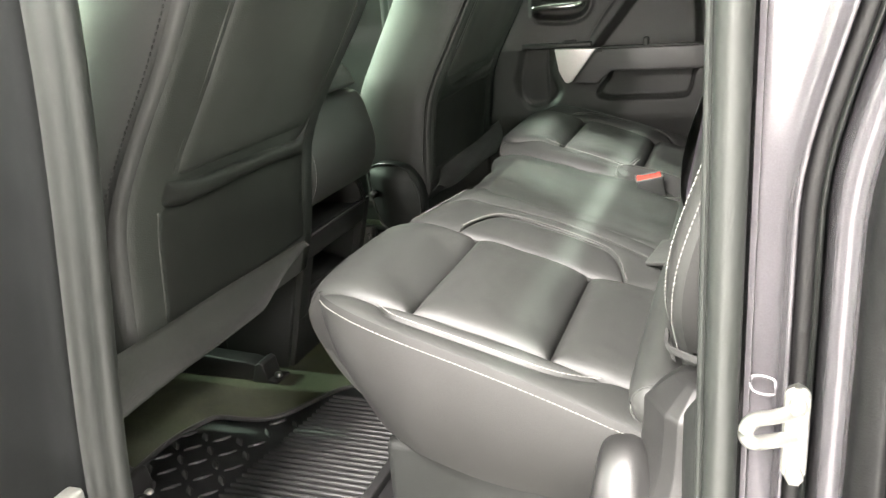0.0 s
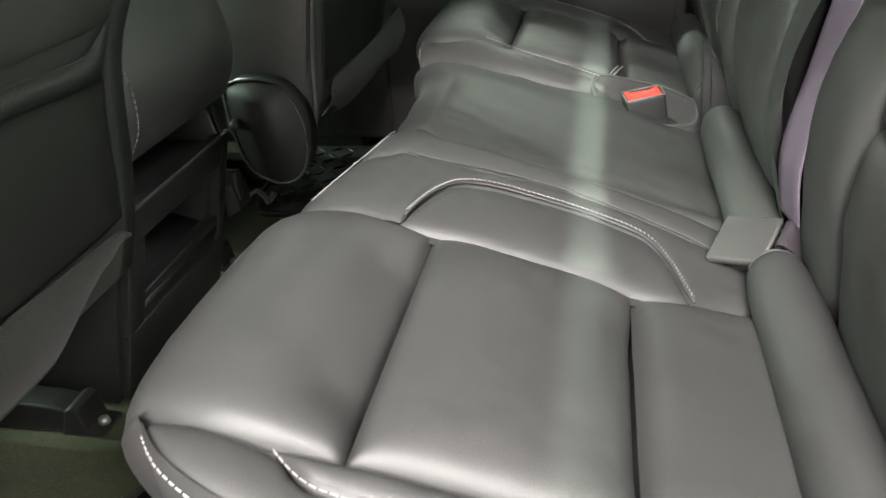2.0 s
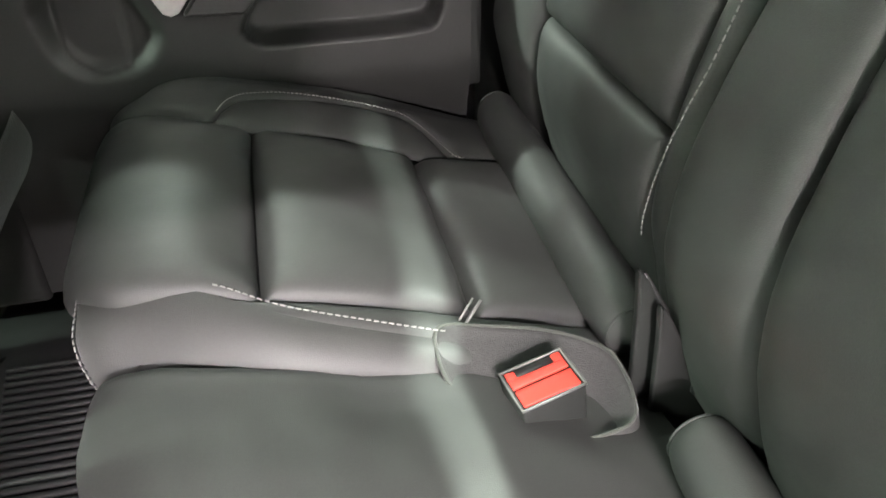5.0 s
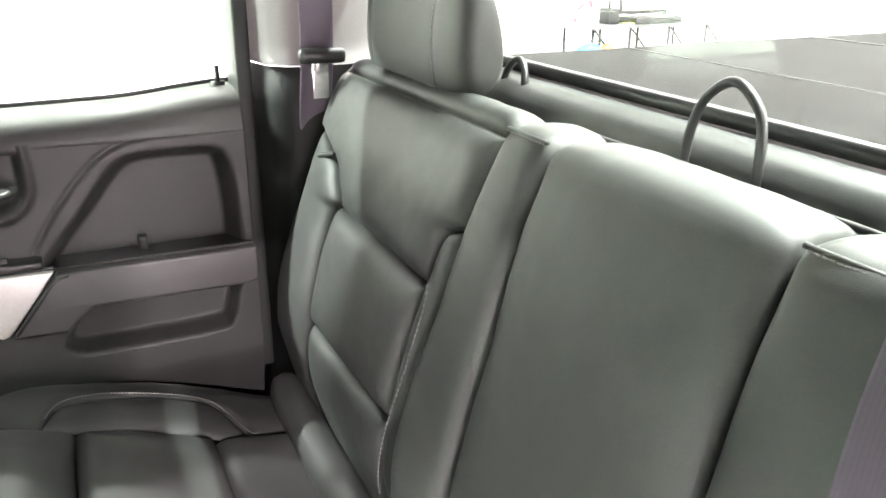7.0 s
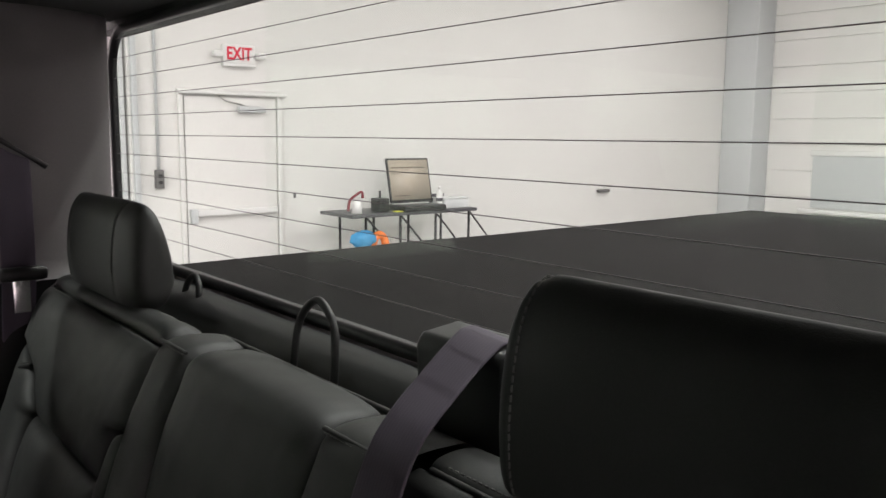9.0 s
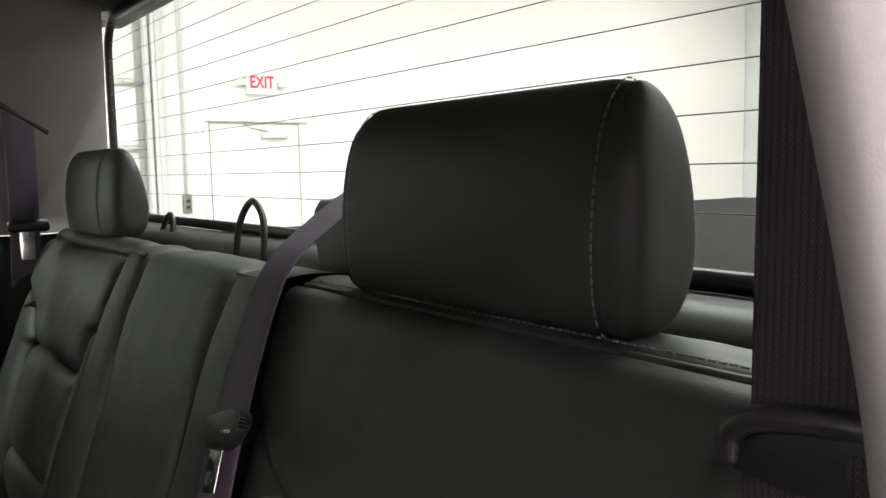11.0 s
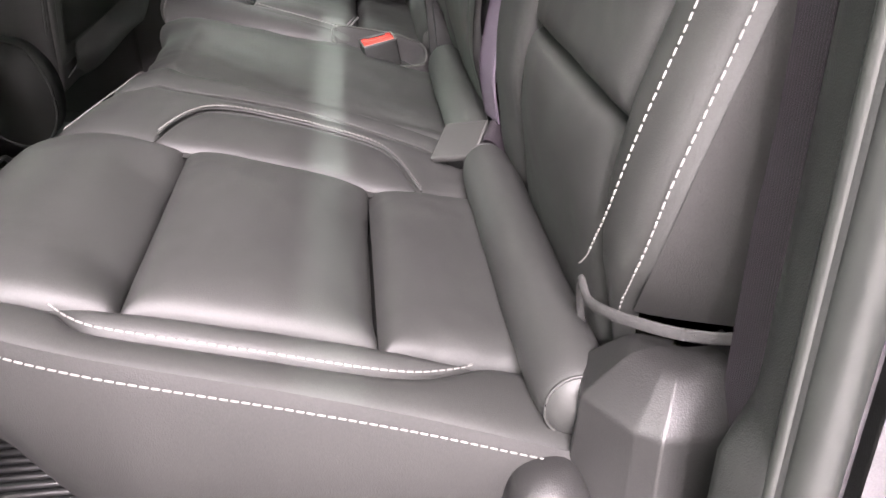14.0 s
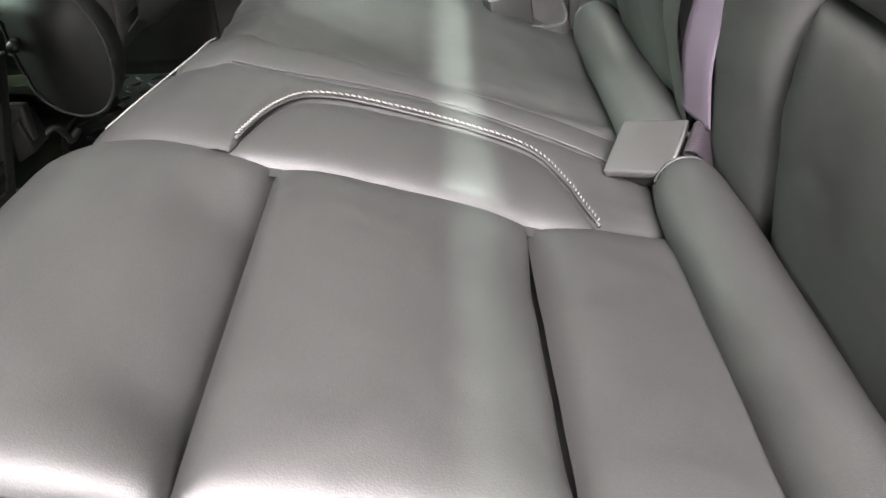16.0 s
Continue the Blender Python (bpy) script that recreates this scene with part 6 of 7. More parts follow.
# ---------- front seats ----------
def front_seat(right):
    m = lambda y: flip(y, right) - (0.02 if right else 0.0)
    own = thing("front_seat", (-0.35, m(0.24), 0.05), "black front seat seen from behind with map pocket", "car seat", "front seats")
    back = 0.075 if right else 0.0
    top_back = 0.0 if right else 0.022
    prof = Profile([(x + back + top_back * ease(0.52, 0.78, zz), zz) for x, zz in ((-0.215, 0.235), (-0.196, 0.30), (-0.186, 0.38), (-0.176, 0.46), (-0.160, 0.52), (-0.118, 0.60), (-0.064, 0.70), (-0.012, 0.80), (0.035, 0.90), (0.062, 0.97), (0.080, 1.03))])
    # the section runs upwards; its back lies towards the bench, so the panels are set off to the other side
    def sheet(s0, s1, y0, y1, puff, nu=36, nv=30, w=0.012, base=0.0):
        rows = []
        for u in steps(nu):
            row = []
            for v in steps(nv):
                s = s0 + (s1 - s0) * u
                ya, yb = value(y0, u), value(y1, u)
                y = ya + (yb - ya) * v
                d = min(v, 1 - v) * abs(yb - ya)
                e = min(u, 1 - u) * (s1 - s0)
                off = -base - (puff * (1 - math.exp(-d / w)) * (1 - math.exp(-e / w))) + 0.004 * max(math.exp(-d / 0.003), math.exp(-e / 0.003))
                p, _ = prof.point(s, y, off)
                row.append((p.x, m(p.y), p.z + 0.0))
            rows.append(row)
        bm = grid(rows)
        bmesh.ops.recalc_face_normals(bm, faces=bm.faces)
        return bm
    z = prof.s_of_z
    # the leather shell: sides and rounded edge
    half = [(0.000, 0.225), (-0.001, 0.235), (-0.006, 0.246), (-0.018, 0.252), (-0.05, 0.257), (-0.11, 0.252), (-0.165, 0.228), (-0.20, 0.18), (-0.212, 0.08)]
    sec = half + [(a, -b) for a, b in half[::-1]]
    ring = [(p.x, p.y) for p in smooth_line([(a, b, 0) for a, b in sec], 4, True)]
    rows = []
    for zz in np.linspace(0.26, 1.03, 28):
        c, _ = prof.at(z(zz))
        pinch = 1.0 - 0.08 * ease(0.75, 1.05, zz) - 0.08 * (1 - ease(0.24, 0.40, zz))
        row = [(c.x + a, m(0.24 + b * pinch), zz) for a, b in ring]
        rows.append(row + [row[0]])
    bm = grid(rows)
    bmesh.ops.remove_doubles(bm, verts=bm.verts, dist=1e-6)
    bmesh.ops.recalc_face_normals(bm, faces=bm.faces)
    tpart("seat_shell", bm, LEATHER, own, "leather side of the backrest")
    tpart("back_board", sheet(z(0.30), z(1.02), 0.012, 0.470, 0.004, base=0.002), SEAT_BACK, own, "plain vinyl back")
    tpart("back_panel", sheet(z(0.535), z(1.0), 0.088, 0.445, 0.011, base=0.003), SEAT_BACK, own)
    # map pocket with a wide folded hem that rises at the inner end
    hem_top = along([(0.0, 0.535), (0.17, 0.528), (0.35, 0.526), (0.60, 0.524), (0.84, 0.518), (0.92, 0.527), (1.0, 0.556)])
    hem_low = along([(0.0, 0.503), (0.12, 0.494), (0.28, 0.496), (0.60, 0.497), (0.86, 0.489), (0.95, 0.486), (1.0, 0.484)])

    def pocket(lo_f, hi_f, out, puff, nu):
        rows = []
        for u in steps(nu, 1.6):
            row = []
            for v in steps(34, 1.6):
                y = 0.070 + 0.385 * v
                zz = lo_f(v) + (hi_f(v) - lo_f(v)) * u
                c, _ = prof.at(z(zz))
                edge = min(v, 1 - v) * 0.385
                body = 1 - math.exp(-edge / 0.03)
                row.append((c.x + 0.005 + (out + puff * math.sin(math.pi * u) ** 0.6) * body, m(y), zz))
            rows.append(row)
        bm = grid(rows)
        bmesh.ops.solidify(bm, geom=bm.faces[:], thickness=0.003)
        bmesh.ops.recalc_face_normals(bm, faces=bm.faces)
        return bm
    tpart("map_pocket", pocket(lambda v: 0.335, hem_low, 0.006, 0.003, 24), SEAT_BACK, own, "bulging map pocket")
    tpart("pocket_hem", pocket(hem_low, hem_top, 0.010, 0.017, 18), SEAT_BACK, own, "wide folded hem of the pocket")
    for y, lo, hi in ((0.069, 0.34, 0.495), (0.084, 0.545, 1.0), (0.449, 0.60, 1.0)):
        tpart("piping", tube([(prof.at(z(zz))[0].x + 0.004, m(y), zz) for zz in np.linspace(lo, hi, 14)], 0.0034, 8), SEAT_BACK, own, "raised seam")
    # hanging felt skirt
    rows = []
    for u in np.linspace(0, 1, 12):
        row = []
        for v in np.linspace(0, 1, 34):
            y = -0.075 + 0.515 * v
            up = 0.347 - 0.012 * v - 0.012 * ease(0.96, 1.0, v)
            dn = 0.250 + 0.005 * math.sin(3 * v) + (0.0 if right else 0.022 * ease(0.74, 0.94, v) + 0.035 * ease(0.93, 1.0, v))
            zz = up + (dn - up) * u
            row.append((back - (0.182 if right else 0.172) - 0.016 * u - 0.05 * u * u * ease(0.7, 1.0, v) + 0.012 * math.sin(math.pi * u) + 0.002 * math.sin(9 * v + 3 * u), m(y), zz))
        rows.append(row)
    bm = grid(rows)
    bmesh.ops.solidify(bm, geom=bm.faces[:], thickness=0.004)
    bmesh.ops.recalc_face_normals(bm, faces=bm.faces)
    tpart("felt_skirt", bm, FELT, own, "grey felt skirt")
    tpart("seat_pan", box_bm((-0.68, min(m(0.03), m(0.46)), 0.235), (-0.25, max(m(0.03), m(0.46)), 0.42), 0.03, 3), SEAT_BACK, own, "seat cushion")
    # black block added low down so that the space under the seat reads dark
    tpart("under_seat_shade", box_bm((-0.74, min(m(0.03), m(0.44)), 0.02), (-0.56, max(m(0.03), m(0.44)), 0.25), 0.01), BLACK, own, "black block that darkens the space under the seat")
    for y in (0.085, 0.478):
        tpart("seat_rail", prism([(-0.62, 0.020), (-0.62, 0.075), (-0.36, 0.060), (-0.325, 0.052), (-0.325, 0.020)], "y", m(y) - 0.020, m(y) + 0.020, 0.004), BLACK, own, "black steel rail")
        tpart("rail_foot", prism([(-0.352, 0.020), (-0.340, 0.058), (-0.331, 0.062), (-0.322, 0.058), (-0.316, 0.026), (-0.296, 0.024), (-0.294, 0.020)], "y", m(y) - 0.024, m(y) + 0.024, 0.002), BLACK, own, "black rail foot")
        bolt = bmesh.new()
        bmesh.ops.create_cone(bolt, segments=6, radius1=0.008, radius2=0.007, depth=0.008, cap_ends=True)
        tpart("bolt", moved(bolt, Matrix.Translation((-0.306, m(y), 0.028))), STEEL, own, "zinc bolt")
    tpart("cross_tube", tube([(-0.50, m(0.05), 0.215), (-0.50, m(0.45), 0.215)], 0.012, 8), BLACK, own, "black cross tube under the seat")
    if right:
        # hinge cover with its bolt on the inner side
        out = [(-0.240, 0.352), (-0.205, 0.364), (-0.16, 0.358), (-0.138, 0.334), (-0.123, 0.290), (-0.126, 0.240), (-0.149, 0.206), (-0.188, 0.203), (-0.225, 0.232), (-0.240, 0.300)]
        line = [(p.x, p.y) for p in smooth_line([(a, b, 0) for a, b in out], 5, True)]
        tpart("hinge_cover", prism(line, "y", 0.853, 0.90), PLASTIC, own, "rounded hinge cover")
        tpart("hinge_rim", tube([(a, 0.853, b) for a, b in line], 0.0022, 8, True), PLASTIC, own, "raised rim of the hinge cover")
        bolt = bmesh.new()
        bmesh.ops.create_cone(bolt, segments=12, radius1=0.009, radius2=0.007, depth=0.012, cap_ends=True)
        tpart("bolt", moved(bolt, Matrix.Translation((-0.232, 0.846, 0.296)) @ Matrix.Rotation(radians(90), 4, "X")), BLACK, own)
    else:
        line = [(Vector((prof.at(z(zz))[0].x - 0.015, -0.0120 + 0.02 * ease(0.75, 1.05, zz), zz)), Vector((0.3, -1, 0))) for zz in np.linspace(0.32, 0.98, 40)]
        tpart("stitching", stitches([line], 0.008, 0.0055, 0.0024, 0.001), PLASTIC, own, "black seam stitching")
        tpart("seam_welt", tube([p + Vector((0.0115, 0.0075, 0)) for p, _ in line], 0.0016, 6), LEATHER, own, "raised seam welt")
    if right:
        line = [prof.point(z(zz), 0, 0.0)[0] for zz in np.linspace(0.36, 0.98, 40)]
        tpart("seam_welt", tube([(p.x - 0.010, m(0.4885 - 0.018 * ease(0.75, 1.05, p.z)), p.z) for p in line], 0.0017, 6), LEATHER, own, "raised seam welt")
    return own


front_seat(False)
front_seat(True)


# ---------- centre console ----------
def pillow(outline, y0, y1, r):
    """An outline drawn across, with rounded ends."""
    cx, cz = sum(p[0] for p in outline) / len(outline), sum(p[1] for p in outline) / len(outline)
    rows = []
    for k in range(7):
        a = k / 6 * math.pi / 2
        rows.append((y0 + r - r * math.cos(a), r - r * math.sin(a)))
    rows = rows + [(y0 + y1 - y, d) for y, d in rows[::-1]]
    pts = []
    for y, d in rows:
        row = []
        for x, zz in outline:
            v = Vector((cx - x, cz - zz))
            v = v.normalized() * d
            row.append((x + v.x, y, zz + v.y))
        pts.append(row + [row[0]])
    bm = grid(pts)
    bmesh.ops.remove_doubles(bm, verts=bm.verts, dist=1e-6)
    bmesh.ops.holes_fill(bm, edges=bm.edges)
    bmesh.ops.recalc_face_normals(bm, faces=bm.faces)
    return bm


def console():
    own = thing("centre_console", (-0.35, 0.67, 0.02), "black folding centre console with leather lid and open tray", "console")
    f = lambda n, bm, mat=PLASTIC, lab="", sm=True: tpart(n, bm, mat, own, lab, sm)
    lid = smooth_line([(-0.62, 0.40, 0), (-0.62, 0.53, 0), (-0.40, 0.542, 0), (-0.262, 0.540, 0), (-0.226, 0.526, 0), (-0.207, 0.475, 0), (-0.199, 0.425, 0), (-0.213, 0.375, 0), (-0.258, 0.343, 0), (-0.45, 0.34, 0)], 5, True)
    pad = smooth_line([(-0.60, 0.545, 0), (-0.58, 0.585, 0), (-0.42, 0.602, 0), (-0.29, 0.600, 0), (-0.250, 0.588, 0), (-0.236, 0.566, 0), (-0.245, 0.545, 0), (-0.42, 0.538, 0)], 5, True)
    f("padded_lid", pillow([(p.x, p.y) for p in lid], 0.535, 0.832, 0.016), LEATHER, "padded leather lid")
    f("lid_cushion", pillow([(p.x, p.y) for p in pad], 0.540, 0.826, 0.018), LEATHER)
    f("console_body", box_bm((-1.15, 0.545, 0.02), (-0.45, 0.825, 0.34), 0.02), PLASTIC)
    ring = [(Vector((p.x, 0.549, p.y)), Vector((p.x + 0.43, 0, p.y - 0.45))) for p in lid]
    ring2 = [(Vector((p.x, 0.817, p.y)), n) for p, (q, n) in zip(lid, ring)]
    f("stitching", stitches([ring], 0.008, 0.006, 0.0018, 0.001), STITCH_GREY, "pale stitching")
    f("stitching", stitches([ring2], 0.008, 0.006, 0.0018, 0.001), STITCH_GREY, "pale stitching")
    lean = lambda zz: -0.230 - 0.25 * (0.297 - zz)

    def plate(y0, y1, z0, z1, deep=0.0, thick=0.02):
        """A piece of the slanting rear face."""
        return prism([(lean(z0) - deep, z0), (lean(z1) - deep, z1), (lean(z1) - deep - thick, z1), (lean(z0) - deep - thick, z0)], "y", y0, y1, 0.003)
    f("rear_face", plate(0.530, 0.822, 0.02, 0.124))
    f("rear_lip", plate(0.568, 0.800, 0.122, 0.166, 0.004))
    f("rear_stile", plate(0.530, 0.570, 0.122, 0.252))
    f("rear_stile", plate(0.798, 0.822, 0.122, 0.300))
    f("top_bar", plate(0.530, 0.800, 0.250, 0.297))
    f("tray_side", prism([(-0.45, 0.02), (-0.45, 0.36), (-0.262, 0.352), (-0.246, 0.330), (-0.238, 0.296), (-0.31, 0.02)], "y", 0.800, 0.824, 0.003))
    f("tray_side", prism([(-0.45, 0.02), (-0.45, 0.345), (-0.30, 0.335), (-0.245, 0.292), (-0.31, 0.02)], "y", 0.520, 0.534, 0.003))
    f("tray_floor", box_bm((-0.60, 0.532, 0.278), (-0.243, 0.802, 0.290), 0.003))
    f("recess_back", box_bm((-0.365, 0.532, 0.10), (-0.355, 0.80, 0.285), 0.002), PLASTIC)
    f("recess_floor", prism([(-0.36, 0.175), (-0.27, 0.150), (-0.27, 0.140), (-0.36, 0.165)], "y", 0.568, 0.80))
    # thin bars along the edges, slightly lighter than the tray itself
    f("tray_rim", tube([(-0.231, 0.534, 0.298), (-0.231, 0.798, 0.298), (-0.246, 0.803, 0.350)], 0.0028, 8), PLASTIC_GREY, "slightly lighter grey rim")
    f("tray_rim", tube([(-0.230, 0.534, 0.298), (-0.242, 0.532, 0.256), (-0.262, 0.520, 0.235)], 0.0028, 8), PLASTIC_GREY, "slightly lighter grey rim")
    f("lip_edge", tube([(lean(0.166) - 0.003, 0.572, 0.166), (lean(0.166) - 0.003, 0.797, 0.166)], 0.002, 6), PLASTIC_GREY, "slightly lighter grey edge")
    f("clip", box_bm((-0.262, 0.832, 0.175), (-0.238, 0.850, 0.225), 0.004), PLASTIC_GREY, "grey plastic clip")
    f("hook_arm", prism([(-0.262, 0.150), (-0.262, 0.20), (-0.246, 0.21), (-0.236, 0.165)], "y", 0.824, 0.872, 0.003), PLASTIC, "dark arm")
    f("hook", tube(smooth_line([(-0.240, 0.868, 0.170), (-0.228, 0.876, 0.176), (-0.220, 0.884, 0.160), (-0.222, 0.898, 0.146), (-0.218, 0.918, 0.152)], 6), 0.0045, 8), PLASTIC_GREY, "bent grey hook")


console()


# ---------- bed cover ----------
def tonneau():
    own = thing("tonneau_cover", (1.9, MID, 0.70), "black vinyl cover stretched over the truck bed", "bed cover")
    rows = []
    for x in np.linspace(0.752, 3.05, 40):
        rows.append([(x, y, 0.762 + 0.006 * math.sin(math.pi * (y + 0.245) / 1.89) + 0.003 * noise.noise(Vector((x * 3, y * 3, 0)))) for y in np.linspace(-0.245, 1.645, 40)])
    bm = grid(rows)
    bmesh.ops.solidify(bm, geom=bm.faces[:], thickness=0.02)
    bmesh.ops.recalc_face_normals(bm, faces=bm.faces)
    tpart("cover_sheet", bm, TONNEAU, own)
    bed = thing("truck_bed", (1.9, MID, -0.1), "dark painted truck bed below its cover", "truck bed")
    for y in (-0.30, 1.66):
        tpart("bed_side", box_bm((0.82, y - 0.03, -0.1), (3.10, y + 0.06, 0.745), 0.02), PAINT, bed)
    tpart("tailgate", box_bm((3.07, -0.24, -0.1), (3.12, 1.64, 0.745), 0.02), PAINT, bed)
    tpart("bulkhead", box_bm((0.82, -0.24, -0.1), (0.86, 1.64, 0.735), 0.01), PAINT, bed)


tonneau()


def pull_loops():
    own = thing("pull_loop", (0.675, 0.735, 0.78), "black cord loop standing up behind the backrest", "pull loop", "pull loops")
    pts = [(0.676, 0.775, 0.775), (0.680, 0.772, 0.82), (0.684, 0.762, 0.846), (0.685, 0.735, 0.861), (0.684, 0.708, 0.845), (0.680, 0.697, 0.82), (0.676, 0.695, 0.775)]
    tpart("cord", tube(smooth_line(pts, 6), 0.0042, 8), BLACK, own)
    far = thing("pull_loop", (0.68, 1.08, 0.79), "black cord loop lying on the shelf trim", "pull loop", "pull loops")
    pts = [(0.700, 1.13, 0.79), (0.706, 1.125, 0.818), (0.708, 1.105, 0.832), (0.706, 1.085, 0.822), (0.700, 1.075, 0.79)]
    tpart("cord", tube(smooth_line(pts, 6), 0.0045, 8), BLACK, far)


pull_loops()


# ---------- the garage ----------
GROUND = -0.66
WY = 7.45
structure("ground", box_bm((-9, -9.6, GROUND - 0.1), (13, 8.2, GROUND)), CONCRETE, "grey concrete garage floor", "ground")
structure("ceiling", box_bm((-9, -9.6, 4.2), (13, 8.2, 4.3)), WALL_WHITE, "white garage ceiling", "ceiling")
structure("wall_south", box_bm((-9, -9.7, GROUND), (13, -9.5, 4.2)), WALL_WHITE, "white garage wall", "wall")
structure("wall_west", box_bm((-9.1, -9.5, GROUND), (-8.9, 8.2, 4.2)), WALL_WHITE, "white garage wall", "wall")
structure("wall_north", box_bm((2.72, WY, GROUND), (12.6, WY + 0.15, 4.2)), WALL_WHITE, "white garage wall with a service door", "wall")
structure("wall_north_west", box_bm((-9, WY + 0.22, GROUND), (2.72, WY + 0.37, 4.2)), WALL_WHITE, "white wall behind the sectional door", "wall")


def east_wall():
    own = thing("wall_east", (12.7, 0, GROUND), "white painted block wall with wide shallow courses", "wall", kind="structure")
    tpart("backing", box_bm((12.62, -9.5, GROUND), (12.80, 8.2, 4.2)), WALL_WHITE, own, "", False)
    zz, k = GROUND, 0
    while zz < 4.1:
        tpart("block_course", box_bm((12.60, -9.5, zz + 0.006), (12.63, WY, zz + 0.394), 0.004, 1), WALL_WHITE, own, "", False)
        zz += 0.40


east_wall()
structure("column", box_bm((12.10, 6.90, GROUND), (12.60, WY, 4.2), 0.02), WALL_GREY, "grey painted corner column", "column", True)


def east_window():
    own = thing("window_2", (12.58, 5.6, 0.2), "grey blind window with white sill in the block wall", "window", kind="structure")
    tpart("pane", box_bm((12.585, 4.2, -0.02), (12.60, 6.15, 0.78), 0.004), WALL_GREY, own, "grey covered pane")
    tpart("window_frame", box_bm((12.57, 4.1, 0.78), (12.60, 6.20, 0.86), 0.01), WHITE_PLASTIC, own)
    tpart("window_sill", box_bm((12.48, 4.0, -0.10), (12.60, 6.30, -0.03), 0.015), WHITE_PLASTIC, own)


east_window()


def sectional_door():
    own = thing("door_2", (-1.5, WY + 0.1, GROUND), "closed white sectional garage door with horizontal panels", "garage door", kind="structure")
    zz = GROUND
    while zz < 3.2:
        x0, x1 = -4.5, 2.60
        tpart("door_section", box_bm((x0, WY + 0.14, zz + 0.004), (x1, WY + 0.20, zz + 0.600), 0.012, 2), WALL_WHITE, own)
        tpart("hinge", box_bm((2.34, WY + 0.10, zz + 0.565), (2.58, WY + 0.145, zz + 0.625), 0.008), STEEL, own, "zinc hinge plate")
        tpart("roller_arm", tube([(2.48, WY + 0.11, zz + 0.595), (2.70, WY + 0.09, zz + 0.595)], 0.012, 8), STEEL, own, "roller arm")
        zz += 0.604
    tpart("track", box_bm((2.66, WY + 0.03, GROUND), (2.70, WY + 0.12, 3.4), 0.006), WALL_GREY, own, "grey steel track")
    tpart("jamb_angle", box_bm((2.74, WY - 0.05, GROUND), (2.79, WY + 0.0, 3.4), 0.006), WALL_GREY, own, "grey steel angle")


sectional_door()


def service_door():
    own = thing("door_3", (3.68, WY - 0.01, GROUND), "closed white service door with push bar and closer", "door", kind="structure")
    f = lambda n, bm, mat=WHITE_PLASTIC, lab="": tpart(n, bm, mat, own, lab)
    f("leaf", box_bm((3.22, WY - 0.022, GROUND + 0.01), (4.15, WY - 0.004, 1.375), 0.004), WALL_WHITE)
    f("door_frame", box_bm((3.16, WY - 0.035, GROUND), (3.205, WY, 1.40), 0.006), WALL_WHITE)
    f("door_frame", box_bm((4.165, WY - 0.035, GROUND), (4.21, WY, 1.40), 0.006), WALL_WHITE)
    f("drip_cap", prism([(WY, 1.395), (WY - 0.07, 1.395), (WY - 0.075, 1.41), (WY - 0.06, 1.43), (WY, 1.445)], "x", 3.15, 4.26, 0.004), WHITE_PLASTIC, "white drip cap")
    f("door_closer", box_bm((3.74, WY - 0.09, 1.235), (4.02, WY - 0.022, 1.295), 0.012), WALL_GREY, "grey door closer")
    f("closer_arm", tube([(3.80, WY - 0.06, 1.30), (3.60, WY - 0.075, 1.34), (3.55, WY - 0.05, 1.385)], 0.008, 8), STEEL, "steel closer arm")
    f("push_bar", box_bm((3.30, WY - 0.085, 0.255), (4.13, WY - 0.03, 0.315), 0.012), WHITE_PLASTIC, "pale push bar")
    f("bar_end", box_bm((3.24, WY - 0.075, 0.19), (3.305, WY - 0.022, 0.325), 0.008), WALL_GREY, "grey latch housing")


service_door()


def exit_sign():
    own = thing("exit_sign", (3.76, WY, 1.70), "white exit sign with red letters and two lamp heads", "sign")
    tpart("housing", box_bm((3.60, WY - 0.05, 1.69), (3.93, WY - 0.002, 1.87), 0.008), WHITE_PLASTIC, own)
    for x in (3.545, 3.985):
        tpart("lamp_head", moved(box_bm((-0.045, -0.05, -0.03), (0.045, 0.03, 0.03), 0.015), Matrix.Translation((x, WY - 0.04, 1.775))), WHITE_PLASTIC, own, "small lamp head")
    tpart("battery_case", box_bm((3.60, WY - 0.06, 1.665), (3.93, WY - 0.002, 1.69), 0.004), WHITE_PLASTIC, own)
    font = bpy.data.curves.new("letters", "FONT")
    font.body, font.size, font.align_x, font.align_y, font.extrude, font.offset = "EXIT", 0.175, "CENTER", "CENTER", 0.002, 0.004
    tmp = new("letters_tmp", font)
    me = bpy.data.meshes.new_from_object(tmp.evaluated_get(bpy.context.evaluated_depsgraph_get()))
    bpy.data.objects.remove(tmp)
    bm = bmesh.new()
    bm.from_mesh(me)
    bpy.data.meshes.remove(me)
    m = Matrix.Translation((3.765, WY - 0.0535, 1.780)) @ Matrix.Rotation(radians(90), 4, "X") @ Matrix.Diagonal((0.72, 0.95, 1, 1))
    tpart("letters", moved(bm, m), EXIT_RED, own, "red letters EXIT", False)


exit_sign()


